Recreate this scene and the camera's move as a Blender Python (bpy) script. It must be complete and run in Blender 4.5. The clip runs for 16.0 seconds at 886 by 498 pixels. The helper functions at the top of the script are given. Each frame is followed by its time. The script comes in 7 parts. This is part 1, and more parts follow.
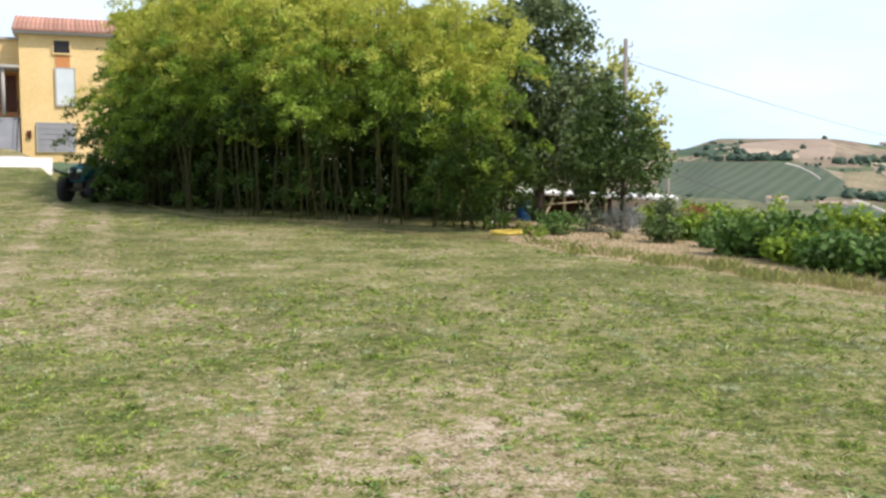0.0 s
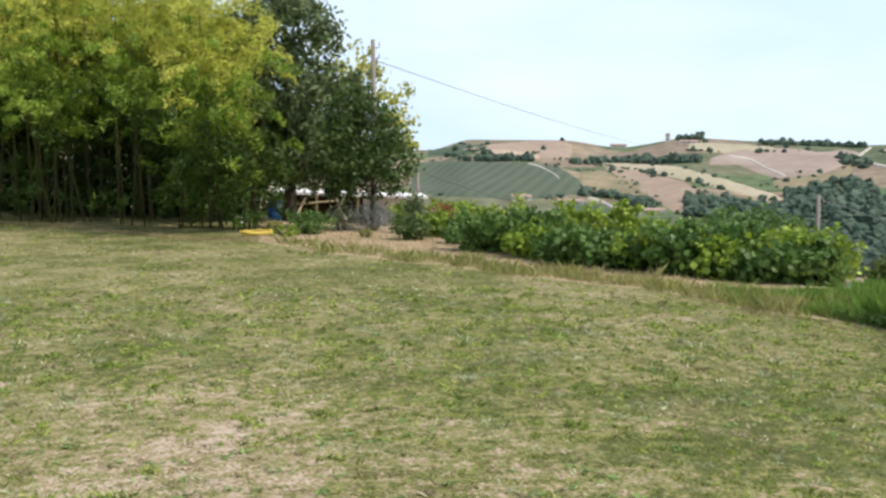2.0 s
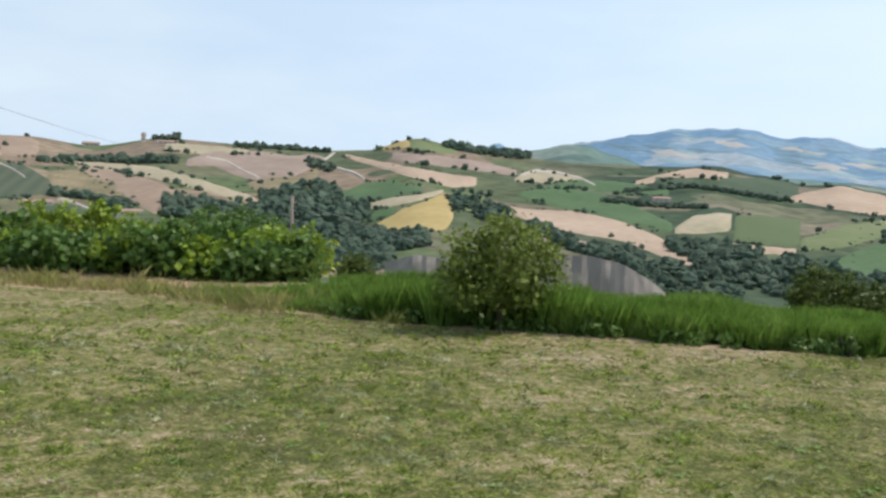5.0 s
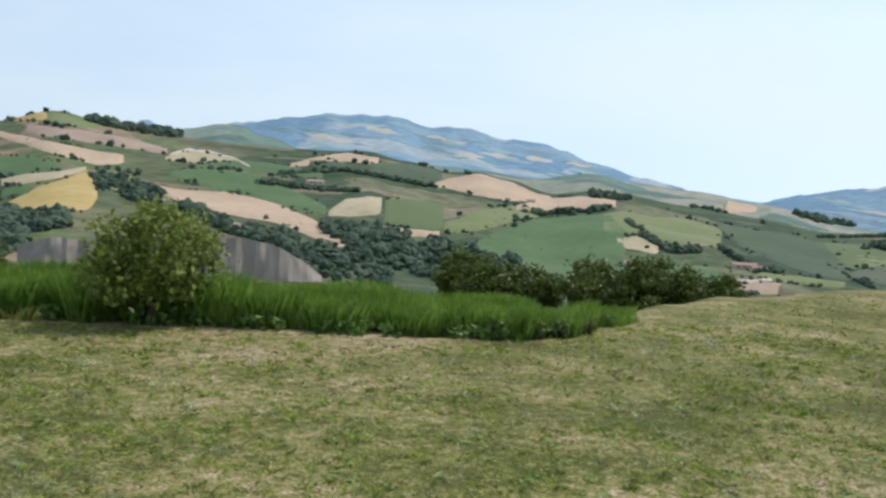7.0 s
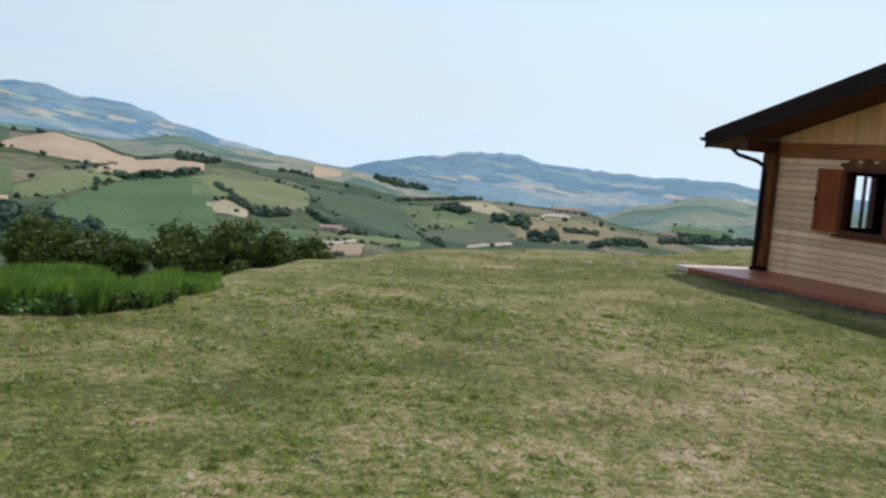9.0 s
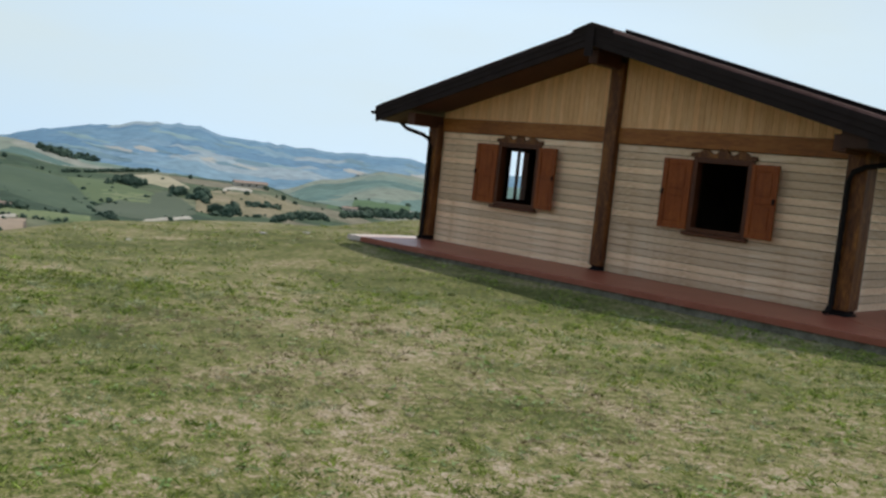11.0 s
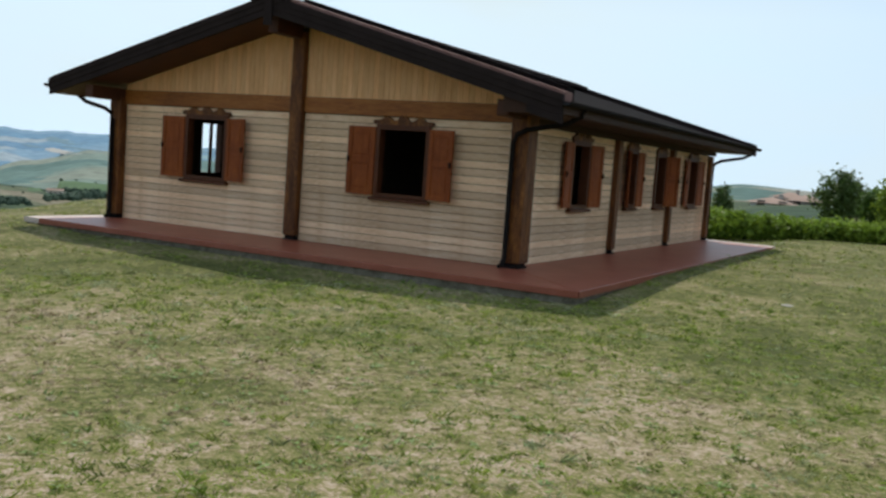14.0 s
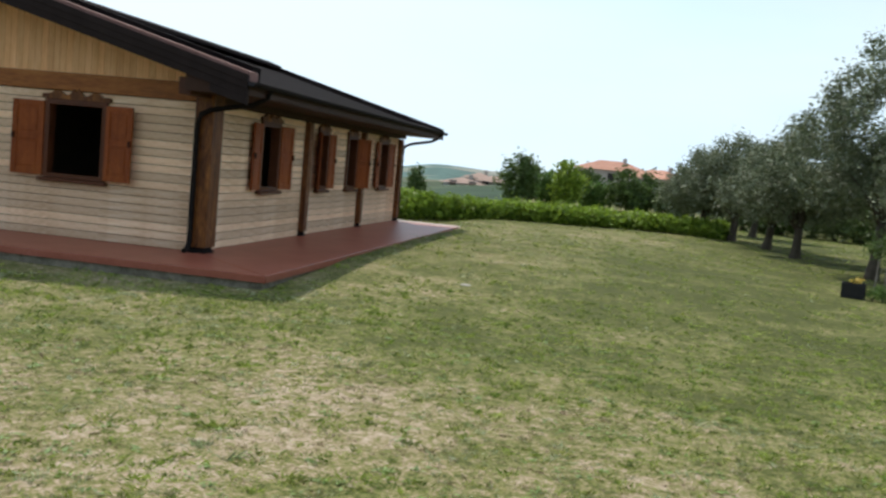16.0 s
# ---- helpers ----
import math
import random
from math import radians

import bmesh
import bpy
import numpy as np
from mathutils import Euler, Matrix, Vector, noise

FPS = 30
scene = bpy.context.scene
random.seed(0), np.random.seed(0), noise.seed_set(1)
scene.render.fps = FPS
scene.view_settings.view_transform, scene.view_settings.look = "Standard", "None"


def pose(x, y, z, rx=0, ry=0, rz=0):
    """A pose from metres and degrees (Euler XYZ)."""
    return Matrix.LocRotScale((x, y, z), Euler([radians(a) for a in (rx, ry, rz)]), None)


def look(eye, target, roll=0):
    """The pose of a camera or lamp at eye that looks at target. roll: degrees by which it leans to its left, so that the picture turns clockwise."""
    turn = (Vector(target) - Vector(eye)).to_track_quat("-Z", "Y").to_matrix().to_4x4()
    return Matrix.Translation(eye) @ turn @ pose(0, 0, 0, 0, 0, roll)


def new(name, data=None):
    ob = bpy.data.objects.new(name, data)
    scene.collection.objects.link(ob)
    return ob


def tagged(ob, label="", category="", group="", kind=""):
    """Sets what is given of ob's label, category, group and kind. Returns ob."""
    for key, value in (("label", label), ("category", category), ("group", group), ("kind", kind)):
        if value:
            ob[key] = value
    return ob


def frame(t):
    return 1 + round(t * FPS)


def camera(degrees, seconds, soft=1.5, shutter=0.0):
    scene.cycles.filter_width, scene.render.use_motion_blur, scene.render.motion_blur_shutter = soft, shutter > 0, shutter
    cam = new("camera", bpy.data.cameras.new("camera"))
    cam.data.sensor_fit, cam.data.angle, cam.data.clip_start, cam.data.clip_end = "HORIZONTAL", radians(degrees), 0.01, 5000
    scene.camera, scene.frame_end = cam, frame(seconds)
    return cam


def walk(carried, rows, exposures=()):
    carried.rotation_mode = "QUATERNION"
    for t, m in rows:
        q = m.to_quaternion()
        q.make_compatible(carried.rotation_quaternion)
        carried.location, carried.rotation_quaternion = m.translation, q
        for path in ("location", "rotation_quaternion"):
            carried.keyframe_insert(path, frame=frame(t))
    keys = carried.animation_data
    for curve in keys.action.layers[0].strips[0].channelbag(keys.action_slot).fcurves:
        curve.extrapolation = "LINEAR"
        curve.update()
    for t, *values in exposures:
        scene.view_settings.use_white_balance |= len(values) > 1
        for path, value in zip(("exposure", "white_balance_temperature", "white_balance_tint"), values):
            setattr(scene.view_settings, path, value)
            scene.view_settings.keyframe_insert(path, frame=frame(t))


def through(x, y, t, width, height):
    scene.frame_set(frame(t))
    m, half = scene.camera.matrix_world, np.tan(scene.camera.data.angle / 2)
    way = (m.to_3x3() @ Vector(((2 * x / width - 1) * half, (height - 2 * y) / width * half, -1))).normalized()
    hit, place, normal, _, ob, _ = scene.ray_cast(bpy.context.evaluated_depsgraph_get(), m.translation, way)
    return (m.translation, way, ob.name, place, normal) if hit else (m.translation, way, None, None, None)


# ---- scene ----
import itertools
from math import sin, cos, tan, pi, hypot, atan2, degrees, exp, log

# ---- camera and its walk: seconds, eye x y z, heading (clockwise from +y), tilt, lean
PATH = [
    (0.0, 0.07, 0.39, 1.80, -0.00, -5.58, 0.42),
    (0.5, 0.11, 0.40, 1.80, 3.62, -5.54, 0.43),
    (1.0, 0.13, 0.40, 1.79, 7.30, -5.54, 0.63),
    (1.5, 0.16, 0.39, 1.79, 10.93, -5.51, 0.68),
    (2.0, 0.20, 0.40, 1.78, 14.60, -5.46, 0.59),
    (2.5, 0.32, 0.37, 1.72, 18.32, -5.40, 0.54),
    (3.0, 0.29, 0.56, 1.70, 23.77, -5.18, 0.61),
    (3.5, 0.30, 0.57, 1.70, 29.15, -5.04, 0.80),
    (4.0, 0.27, 0.55, 1.70, 34.48, -4.90, 0.91),
    (4.2, 0.23, 0.58, 1.71, 36.61, -4.82, 1.03),
    (6.3, 0.49, 0.85, 1.76, 58.81, -4.77, 3.11),
    (6.5, 0.52, 0.89, 1.76, 60.78, -4.75, 3.16),
    (7.0, 0.60, 1.03, 1.79, 65.84, -4.83, 3.66),
    (7.5, 0.70, 1.03, 1.76, 71.13, -4.88, 4.24),
    (8.0, 0.82, 1.05, 1.76, 77.64, -4.99, 4.45),
    (8.5, 0.91, 1.04, 1.76, 84.11, -5.13, 4.64),
    (9.0, 0.99, 1.03, 1.77, 90.26, -5.18, 4.87),
    (9.5, 1.13, 1.00, 1.76, 96.40, -5.24, 5.07),
    (10.0, 1.11, 0.93, 1.73, 101.84, -5.20, 5.73),
    (10.2, 1.07, 0.92, 1.73, 103.72, -5.18, 5.73),
    (12.3, 0.66, 0.70, 1.67, 113.57, -4.57, 6.77),
    (12.5, 0.62, 0.68, 1.68, 114.14, -4.61, 6.72),
    (13.0, 0.60, 0.57, 1.70, 118.11, -4.76, 5.81),
    (13.5, 0.62, 0.44, 1.70, 121.94, -4.92, 4.93),
    (14.0, 0.54, 0.34, 1.72, 125.73, -5.13, 4.19),
    (14.5, 0.49, 0.33, 1.75, 129.82, -5.27, 3.93),
    (15.0, 0.49, 0.20, 1.76, 134.06, -5.33, 4.03),
    (15.5, 0.47, 0.15, 1.80, 138.67, -5.26, 4.53),
    (16.0, 0.46, 0.11, 1.82, 143.57, -4.99, 5.24),
]


def view(x, y, z, heading, tilt, lean):
    h, p = radians(heading), radians(tilt)
    return look((x, y, z), (x + sin(h) * cos(p), y + cos(h) * cos(p), z + sin(p)), lean)


cam = camera(49.8, 16.0, soft=2.6, shutter=0.24)
walk(cam, [(t, view(*r)) for t, *r in PATH], exposures=[(t, s, 6700, c) for t, s, c in (
    (0.0, 0.71, 16.5), (2.5, 0.55, 16.5), (4.0, 0.36, 16), (7.0, 0.22, 14.5), (8.0, 0.16, 13), (9.0, 0.01, 12), (12.5, -0.06, 9), (14.0, 0.07, 9.5), (14.5, 0.15, 10), (16.0, 0.38, 11))])

# ---- daylight: high summer sun and a pale hazy sky
SUN_AZ, SUN_EL = radians(117), radians(54)
world = bpy.data.worlds.new("sky")
scene.world = world
world.use_nodes = True
wn, wl = world.node_tree.nodes, world.node_tree.links
sky = wn.new("ShaderNodeTexSky")
sky.sky_type, sky.sun_disc, sky.sun_elevation, sky.sun_rotation = "NISHITA", False, SUN_EL, SUN_AZ
sky.air_density, sky.dust_density, sky.ozone_density = 1.0, 0.7, 1.5
wc, wsep, wmax, wcom = (wn.new(k) for k in ("ShaderNodeTexCoord", "ShaderNodeSeparateXYZ", "ShaderNodeMath", "ShaderNodeCombineXYZ"))
wmax.operation, wmax.inputs[1].default_value = "MAXIMUM", 0.16
wl.new(wc.outputs["Generated"], wsep.inputs[0])
wl.new(wsep.outputs[2], wmax.inputs[0])
for i, out in enumerate((wsep.outputs[0], wsep.outputs[1], wmax.outputs[0])):
    wl.new(out, wcom.inputs[i])
wl.new(wcom.outputs[0], sky.inputs[0])
# thin high cloud
cn, cm, cr, cx = (wn.new(k) for k in ("ShaderNodeTexNoise", "ShaderNodeMapping", "ShaderNodeMapRange", "ShaderNodeMix"))
cm.inputs["Scale"].default_value = (1.0, 1.0, 3.5)
cn.inputs["Scale"].default_value, cn.inputs["Detail"].default_value = 2.3, 7
cr.inputs[1].default_value, cr.inputs[2].default_value, cr.inputs[3].default_value, cr.inputs[4].default_value = 0.38, 0.70, 0.25, 0.75
cx.data_type = "RGBA"
wl.new(wc.outputs["Generated"], cm.inputs[0])
wl.new(cm.outputs[0], cn.inputs["Vector"])
wl.new(cn.outputs[0], cr.inputs[0])
wl.new(cr.outputs[0], cx.inputs[0])
wl.new(sky.outputs[0], cx.inputs[6])
cx.inputs[7].default_value = (5.0, 5.9, 6.15, 1)
wl.new(cx.outputs[2], wn["Background"].inputs[0])
wn["Background"].inputs[1].default_value = 0.138
sun = new("sun", bpy.data.lights.new("sun", "SUN"))
sun.data.energy, sun.data.angle, sun.data.color = 3.0, radians(0.6), (1.0, 0.95, 0.87)
sun.matrix_world = look((sin(SUN_AZ) * cos(SUN_EL) * 60, cos(SUN_AZ) * cos(SUN_EL) * 60, sin(SUN_EL) * 60), (0, 0, 0))


# ---- materials
def material(name, colours, scale=3.0, rough=0.8, bump=0.3, fine=8.0, random=0.0, metal=0.0, stretch=(1, 1, 1), spec=0.3, island=0.0,
             through=0.0, bump_distance=0.02, coord="Object", span=(0.33, 0.67)):
    """Two scales of noise between the colours, with a fine relief. random, island: how far single pieces differ in brightness.
    through: share of light that passes, for leaves."""
    m = bpy.data.materials.new(name)
    m.use_nodes = True
    n, l = m.node_tree.nodes, m.node_tree.links
    b = n["Principled BSDF"]
    b.inputs["Roughness"].default_value, b.inputs["Metallic"].default_value = rough, metal
    b.inputs["Specular IOR Level"].default_value = spec
    tc, mp = n.new("ShaderNodeTexCoord"), n.new("ShaderNodeMapping")
    mp.inputs["Scale"].default_value = stretch
    l.new(tc.outputs[coord], mp.inputs[0])
    big, small, mix, ramp = n.new("ShaderNodeTexNoise"), n.new("ShaderNodeTexNoise"), n.new("ShaderNodeMix"), n.new("ShaderNodeValToRGB")
    big.inputs["Scale"].default_value, small.inputs["Scale"].default_value = scale, scale * fine
    big.inputs["Detail"].default_value = small.inputs["Detail"].default_value = 5
    for t in (big, small):
        l.new(mp.outputs[0], t.inputs["Vector"])
    mix.data_type = "FLOAT"
    mix.inputs[0].default_value = 0.45
    l.new(big.outputs[0], mix.inputs[2])
    l.new(small.outputs[0], mix.inputs[3])
    el = ramp.color_ramp.elements
    while len(el) < len(colours):
        el.new(0.5)
    for i, c in enumerate(colours):
        el[i].position = span[0] + (span[1] - span[0]) * i / max(1, len(colours) - 1)
        el[i].color = (*c, 1)
    value = mix.outputs[0]
    l.new(value, ramp.inputs[0])
    colour = ramp.outputs[0]
    for amount, kind, socket in ((random, "ShaderNodeObjectInfo", "Random"), (island, "ShaderNodeNewGeometry", "Random Per Island")):
        if amount:
            info, rng, hsv = n.new(kind), n.new("ShaderNodeMapRange"), n.new("ShaderNodeHueSaturation")
            rng.inputs[3].default_value, rng.inputs[4].default_value = 1 - amount, 1 + amount
            l.new(info.outputs[socket], rng.inputs[0])
            l.new(rng.outputs[0], hsv.inputs["Value"])
            l.new(colour, hsv.inputs["Color"])
            colour = hsv.outputs[0]
    l.new(colour, b.inputs["Base Color"])
    if bump:
        bp = n.new("ShaderNodeBump")
        bp.inputs["Strength"].default_value, bp.inputs["Distance"].default_value = bump, bump_distance
        l.new(small.outputs[0], bp.inputs["Height"])
        l.new(bp.outputs[0], b.inputs["Normal"])
    if through:
        tr, ms = n.new("ShaderNodeBsdfTranslucent"), n.new("ShaderNodeMixShader")
        l.new(colour, tr.inputs[0])
        ms.inputs[0].default_value = through
        l.new(b.outputs[0], ms.inputs[1])
        l.new(tr.outputs[0], ms.inputs[2])
        l.new(ms.outputs[0], n["Material Output"].inputs[0])
    return m


def wave_rows(m, turn, width, dark):
    """Adds planted rows to a field material: bands of crop and bare soil, width metres apart."""
    n, l = m.node_tree.nodes, m.node_tree.links
    b = n["Principled BSDF"]
    src = b.inputs["Base Color"].links[0].from_socket
    tc, mp, wv, mx = n.new("ShaderNodeTexCoord"), n.new("ShaderNodeMapping"), n.new("ShaderNodeTexWave"), n.new("ShaderNodeMix")
    mp.inputs["Rotation"].default_value = (0, 0, radians(turn))
    wv.inputs["Scale"].default_value, wv.inputs["Distortion"].default_value = 0.314 / width, 1.0
    mx.data_type = "RGBA"
    l.new(tc.outputs["Object"], mp.inputs[0])
    l.new(mp.outputs[0], wv.inputs["Vector"])
    l.new(wv.outputs[1], mx.inputs[0])
    l.new(src, mx.inputs[6])
    mx.inputs[7].default_value = (*dark, 1)
    l.new(mx.outputs[2], b.inputs["Base Color"])
    return m


M = {}
def lawn_material():
    """Mown turf: straw and bare soil between green clumps, in patches; a watered, greener stretch beside the house."""
    m = bpy.data.materials.new("lawn")
    m.use_nodes = True
    n, l = m.node_tree.nodes, m.node_tree.links
    b = n["Principled BSDF"]
    b.inputs["Roughness"].default_value, b.inputs["Specular IOR Level"].default_value = 0.95, 0.15
    tc = n.new("ShaderNodeTexCoord")
    total = None
    # the finest noise also paints in the shadowed gaps between tufts
    for scale, weight, detail in ((0.23, 0.20, 3), (1.1, 0.22, 3), (9.0, 0.28, 3), (36.0, 0.30, 3)):
        t, k = n.new("ShaderNodeTexNoise"), n.new("ShaderNodeMath")
        t.inputs["Scale"].default_value, t.inputs["Detail"].default_value = scale, detail
        l.new(tc.outputs["Object"], t.inputs["Vector"])
        k.operation = "MULTIPLY_ADD"
        k.inputs[1].default_value = weight
        l.new(t.outputs[0], k.inputs[0])
        if total:
            l.new(total, k.inputs[2])
        else:
            k.inputs[2].default_value = 0.0
        total = k.outputs[0]
    fine = t
    # the watered stretch, by its place on the plan
    sep = n.new("ShaderNodeSeparateXYZ")
    l.new(tc.outputs["Object"], sep.inputs[0])
    def linear(cx, cy, lo, hi):
        p, q, r = n.new("ShaderNodeMath"), n.new("ShaderNodeMath"), n.new("ShaderNodeMapRange")
        p.operation, q.operation = "MULTIPLY", "MULTIPLY_ADD"
        p.inputs[1].default_value, q.inputs[1].default_value = cx, cy
        l.new(sep.outputs[0], p.inputs[0])
        l.new(sep.outputs[1], q.inputs[0])
        l.new(p.outputs[0], q.inputs[2])
        r.inputs[1].default_value, r.inputs[2].default_value = lo, hi
        l.new(q.outputs[0], r.inputs[0])
        return r.outputs[0]
    s1, s2 = linear(0.42, -0.906, 8.2, 10.2), linear(-0.97, -0.24, -6.3, -4.0)
    both, off = n.new("ShaderNodeMath"), n.new("ShaderNodeMath")
    both.operation = "MULTIPLY"
    l.new(s1, both.inputs[0])
    l.new(s2, both.inputs[1])
    off.operation = "MULTIPLY_ADD"
    off.inputs[1].default_value = -0.042
    l.new(both.outputs[0], off.inputs[0])
    # the brow is greener than the level lawn
    brow = n.new("ShaderNodeMath")
    brow.operation = "MULTIPLY_ADD"
    brow.inputs[1].default_value = -0.008
    l.new(linear(0.996, -0.087, 4.5, 8.5), brow.inputs[0])
    l.new(total, brow.inputs[2])
    # two worn, dry patches
    last = brow.outputs[0]
    for place, inner, outer in (((5.1, -5.4, 0), 0.8, 4.2), ((-0.2, 6.3, 0), 0.5, 3.6), ((9.5, -2.0, 0), 0.5, 3.4)):
        far, near, add = n.new("ShaderNodeVectorMath"), n.new("ShaderNodeMapRange"), n.new("ShaderNodeMath")
        far.operation, far.inputs[1].default_value = "DISTANCE", place
        l.new(tc.outputs["Object"], far.inputs[0])
        near.inputs[1].default_value, near.inputs[2].default_value, near.inputs[3].default_value, near.inputs[4].default_value = inner, outer, 1.0, 0.0
        l.new(far.outputs["Value"], near.inputs[0])
        add.operation, add.inputs[1].default_value = "MULTIPLY_ADD", 0.042
        l.new(near.outputs[0], add.inputs[0])
        l.new(last, add.inputs[2])
        last = add.outputs[0]
    # two pale wheel tracks that lead to the tractor
    steps = []
    for kind, value in (("DOT_PRODUCT", (0.942, 0.336, 0)), ("DOT_PRODUCT", (-0.336, 0.942, 0))):
        d = n.new("ShaderNodeVectorMath")
        d.operation, d.inputs[1].default_value = kind, value
        l.new(tc.outputs["Object"], d.inputs[0])
        steps.append(d.outputs["Value"])
    here = steps[0]
    for kind, value in (("ADD", 0.61), ("ABSOLUTE", 0), ("SUBTRACT", 0.75), ("ABSOLUTE", 0)):
        k = n.new("ShaderNodeMath")
        k.operation, k.inputs[1].default_value = kind, value
        l.new(here, k.inputs[0])
        here = k.outputs[0]
    fade = [n.new("ShaderNodeMapRange") for _ in range(2)]
    for f, src, lo, hi, out in ((fade[0], here, 0.12, 0.42, (1, 0)), (fade[1], steps[1], 9, 12, (0, 0.034))):
        f.inputs[1].default_value, f.inputs[2].default_value, f.inputs[3].default_value, f.inputs[4].default_value = lo, hi, *out
        l.new(src, f.inputs[0])
    wear = n.new("ShaderNodeMath")
    wear.operation = "MULTIPLY_ADD"
    l.new(fade[0].outputs[0], wear.inputs[0])
    l.new(fade[1].outputs[0], wear.inputs[1])
    l.new(last, wear.inputs[2])
    last = wear.outputs[0]
    lower = n.new("ShaderNodeMath")
    lower.operation, lower.inputs[1].default_value = "SUBTRACT", 0.018
    l.new(last, lower.inputs[0])
    l.new(lower.outputs[0], off.inputs[2])
    ramp = n.new("ShaderNodeValToRGB")
    el = ramp.color_ramp.elements
    stops = ((0.435, (0.065, 0.075, 0.02)), (0.467, (0.12, 0.135, 0.038)), (0.495, (0.168, 0.172, 0.057)), (0.522, (0.215, 0.187, 0.085)), (0.555, (0.305, 0.24, 0.155)), (0.60, (0.42, 0.345, 0.26)))
    while len(el) < len(stops):
        el.new(0.5)
    for e, (p, c) in zip(el, stops):
        e.position, e.color = p, (*c, 1)
    l.new(off.outputs[0], ramp.inputs[0])
    l.new(ramp.outputs[0], b.inputs["Base Color"])
    bp = n.new("ShaderNodeBump")
    bp.inputs["Strength"].default_value, bp.inputs["Distance"].default_value = 0.7, 0.03
    l.new(fine.outputs[0], bp.inputs["Height"])
    l.new(bp.outputs[0], b.inputs["Normal"])
    return m


M["lawn"] = lawn_material()
M["rough_grass"] = material("rough_grass", [(0.17, 0.15, 0.07), (0.33, 0.25, 0.15), (0.44, 0.325, 0.22)], 0.8, 0.95, 0.6, 9)


def patchwork(name, near, far, size, contrast=0.35, split=None):
    """Open country of many small fields: warped cells, each with one colour of the palettes, mottled inside.
    split: an azimuth on the plan at which the first palette gives way to the second."""
    m = bpy.data.materials.new(name)
    m.use_nodes = True
    n, l = m.node_tree.nodes, m.node_tree.links
    b = n["Principled BSDF"]
    b.inputs["Roughness"].default_value, b.inputs["Specular IOR Level"].default_value = 0.95, 0.1
    tc, warp, add, cells = n.new("ShaderNodeTexCoord"), n.new("ShaderNodeTexNoise"), n.new("ShaderNodeVectorMath"), n.new("ShaderNodeTexVoronoi")
    flat = n.new("ShaderNodeMapping")
    flat.inputs["Scale"].default_value = (1, 1, 0.2)
    l.new(tc.outputs["Object"], flat.inputs[0])
    warp.inputs["Scale"].default_value, warp.inputs["Detail"].default_value = 0.6 / size, 3
    l.new(flat.outputs[0], warp.inputs["Vector"])
    add.operation = "MULTIPLY_ADD"
    add.inputs[1].default_value = (size * 1.3,) * 3
    l.new(warp.outputs["Color"], add.inputs[0])
    l.new(flat.outputs[0], add.inputs[2])
    cells.inputs["Scale"].default_value = 1.0 / size
    l.new(add.outputs[0], cells.inputs["Vector"])
    pick = n.new("ShaderNodeSeparateColor")
    l.new(cells.outputs["Color"], pick.inputs[0])
    colours = []
    for palette in (near, far):
        ramp = n.new("ShaderNodeValToRGB")
        ramp.color_ramp.interpolation = "CONSTANT"
        el = ramp.color_ramp.elements
        while len(el) < len(palette):
            el.new(0.5)
        for i, c in enumerate(palette):
            el[i].position, el[i].color = i / len(palette), (*c, 1)
        l.new(pick.outputs[0], ramp.inputs[0])
        colours.append(ramp.outputs[0])
    colour = colours[0]
    if split is not None:
        side, where, mx = n.new("ShaderNodeVectorMath"), n.new("ShaderNodeMapRange"), n.new("ShaderNodeMix")
        side.operation = "DOT_PRODUCT"
        side.inputs[1].default_value = (cos(radians(split)), -sin(radians(split)), 0)
        l.new(tc.outputs["Object"], side.inputs[0])
        where.inputs[1].default_value, where.inputs[2].default_value = -50, 60
        l.new(side.outputs["Value"], where.inputs[0])
        mx.data_type = "RGBA"
        l.new(where.outputs[0], mx.inputs[0])
        l.new(colours[0], mx.inputs[6])
        l.new(colours[1], mx.inputs[7])
        colour = mx.outputs[2]
    mottle, rng_node, hsv = n.new("ShaderNodeTexNoise"), n.new("ShaderNodeMapRange"), n.new("ShaderNodeHueSaturation")
    mottle.inputs["Scale"].default_value, mottle.inputs["Detail"].default_value = 7.0 / size, 8
    l.new(tc.outputs["Object"], mottle.inputs["Vector"])
    rng_node.inputs[1].default_value, rng_node.inputs[2].default_value, rng_node.inputs[3].default_value, rng_node.inputs[4].default_value = 0.3, 0.7, 1 - contrast, 1 + contrast
    l.new(mottle.outputs[0], rng_node.inputs[0])
    l.new(rng_node.outputs[0], hsv.inputs["Value"])
    l.new(colour, hsv.inputs["Color"])
    l.new(hsv.outputs[0], b.inputs["Base Color"])
    return m


M["hillside"] = patchwork("hillside", [(0.10, 0.12, 0.065), (0.20, 0.16, 0.115), (0.075, 0.10, 0.055), (0.24, 0.195, 0.135), (0.13, 0.135, 0.08), (0.17, 0.145, 0.10), (0.09, 0.125, 0.06)],
                          [(0.043, 0.073, 0.043), (0.07, 0.098, 0.055), (0.125, 0.135, 0.085), (0.052, 0.082, 0.047), (0.038, 0.064, 0.041), (0.09, 0.11, 0.065), (0.17, 0.155, 0.11)], 75, split=51)
# distance haze is put into these colours: bluish middle hills, blue mountain
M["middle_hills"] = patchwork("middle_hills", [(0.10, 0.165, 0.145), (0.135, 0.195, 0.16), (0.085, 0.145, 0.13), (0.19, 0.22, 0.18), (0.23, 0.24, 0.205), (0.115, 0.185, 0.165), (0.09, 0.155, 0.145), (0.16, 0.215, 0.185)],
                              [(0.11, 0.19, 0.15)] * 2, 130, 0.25)
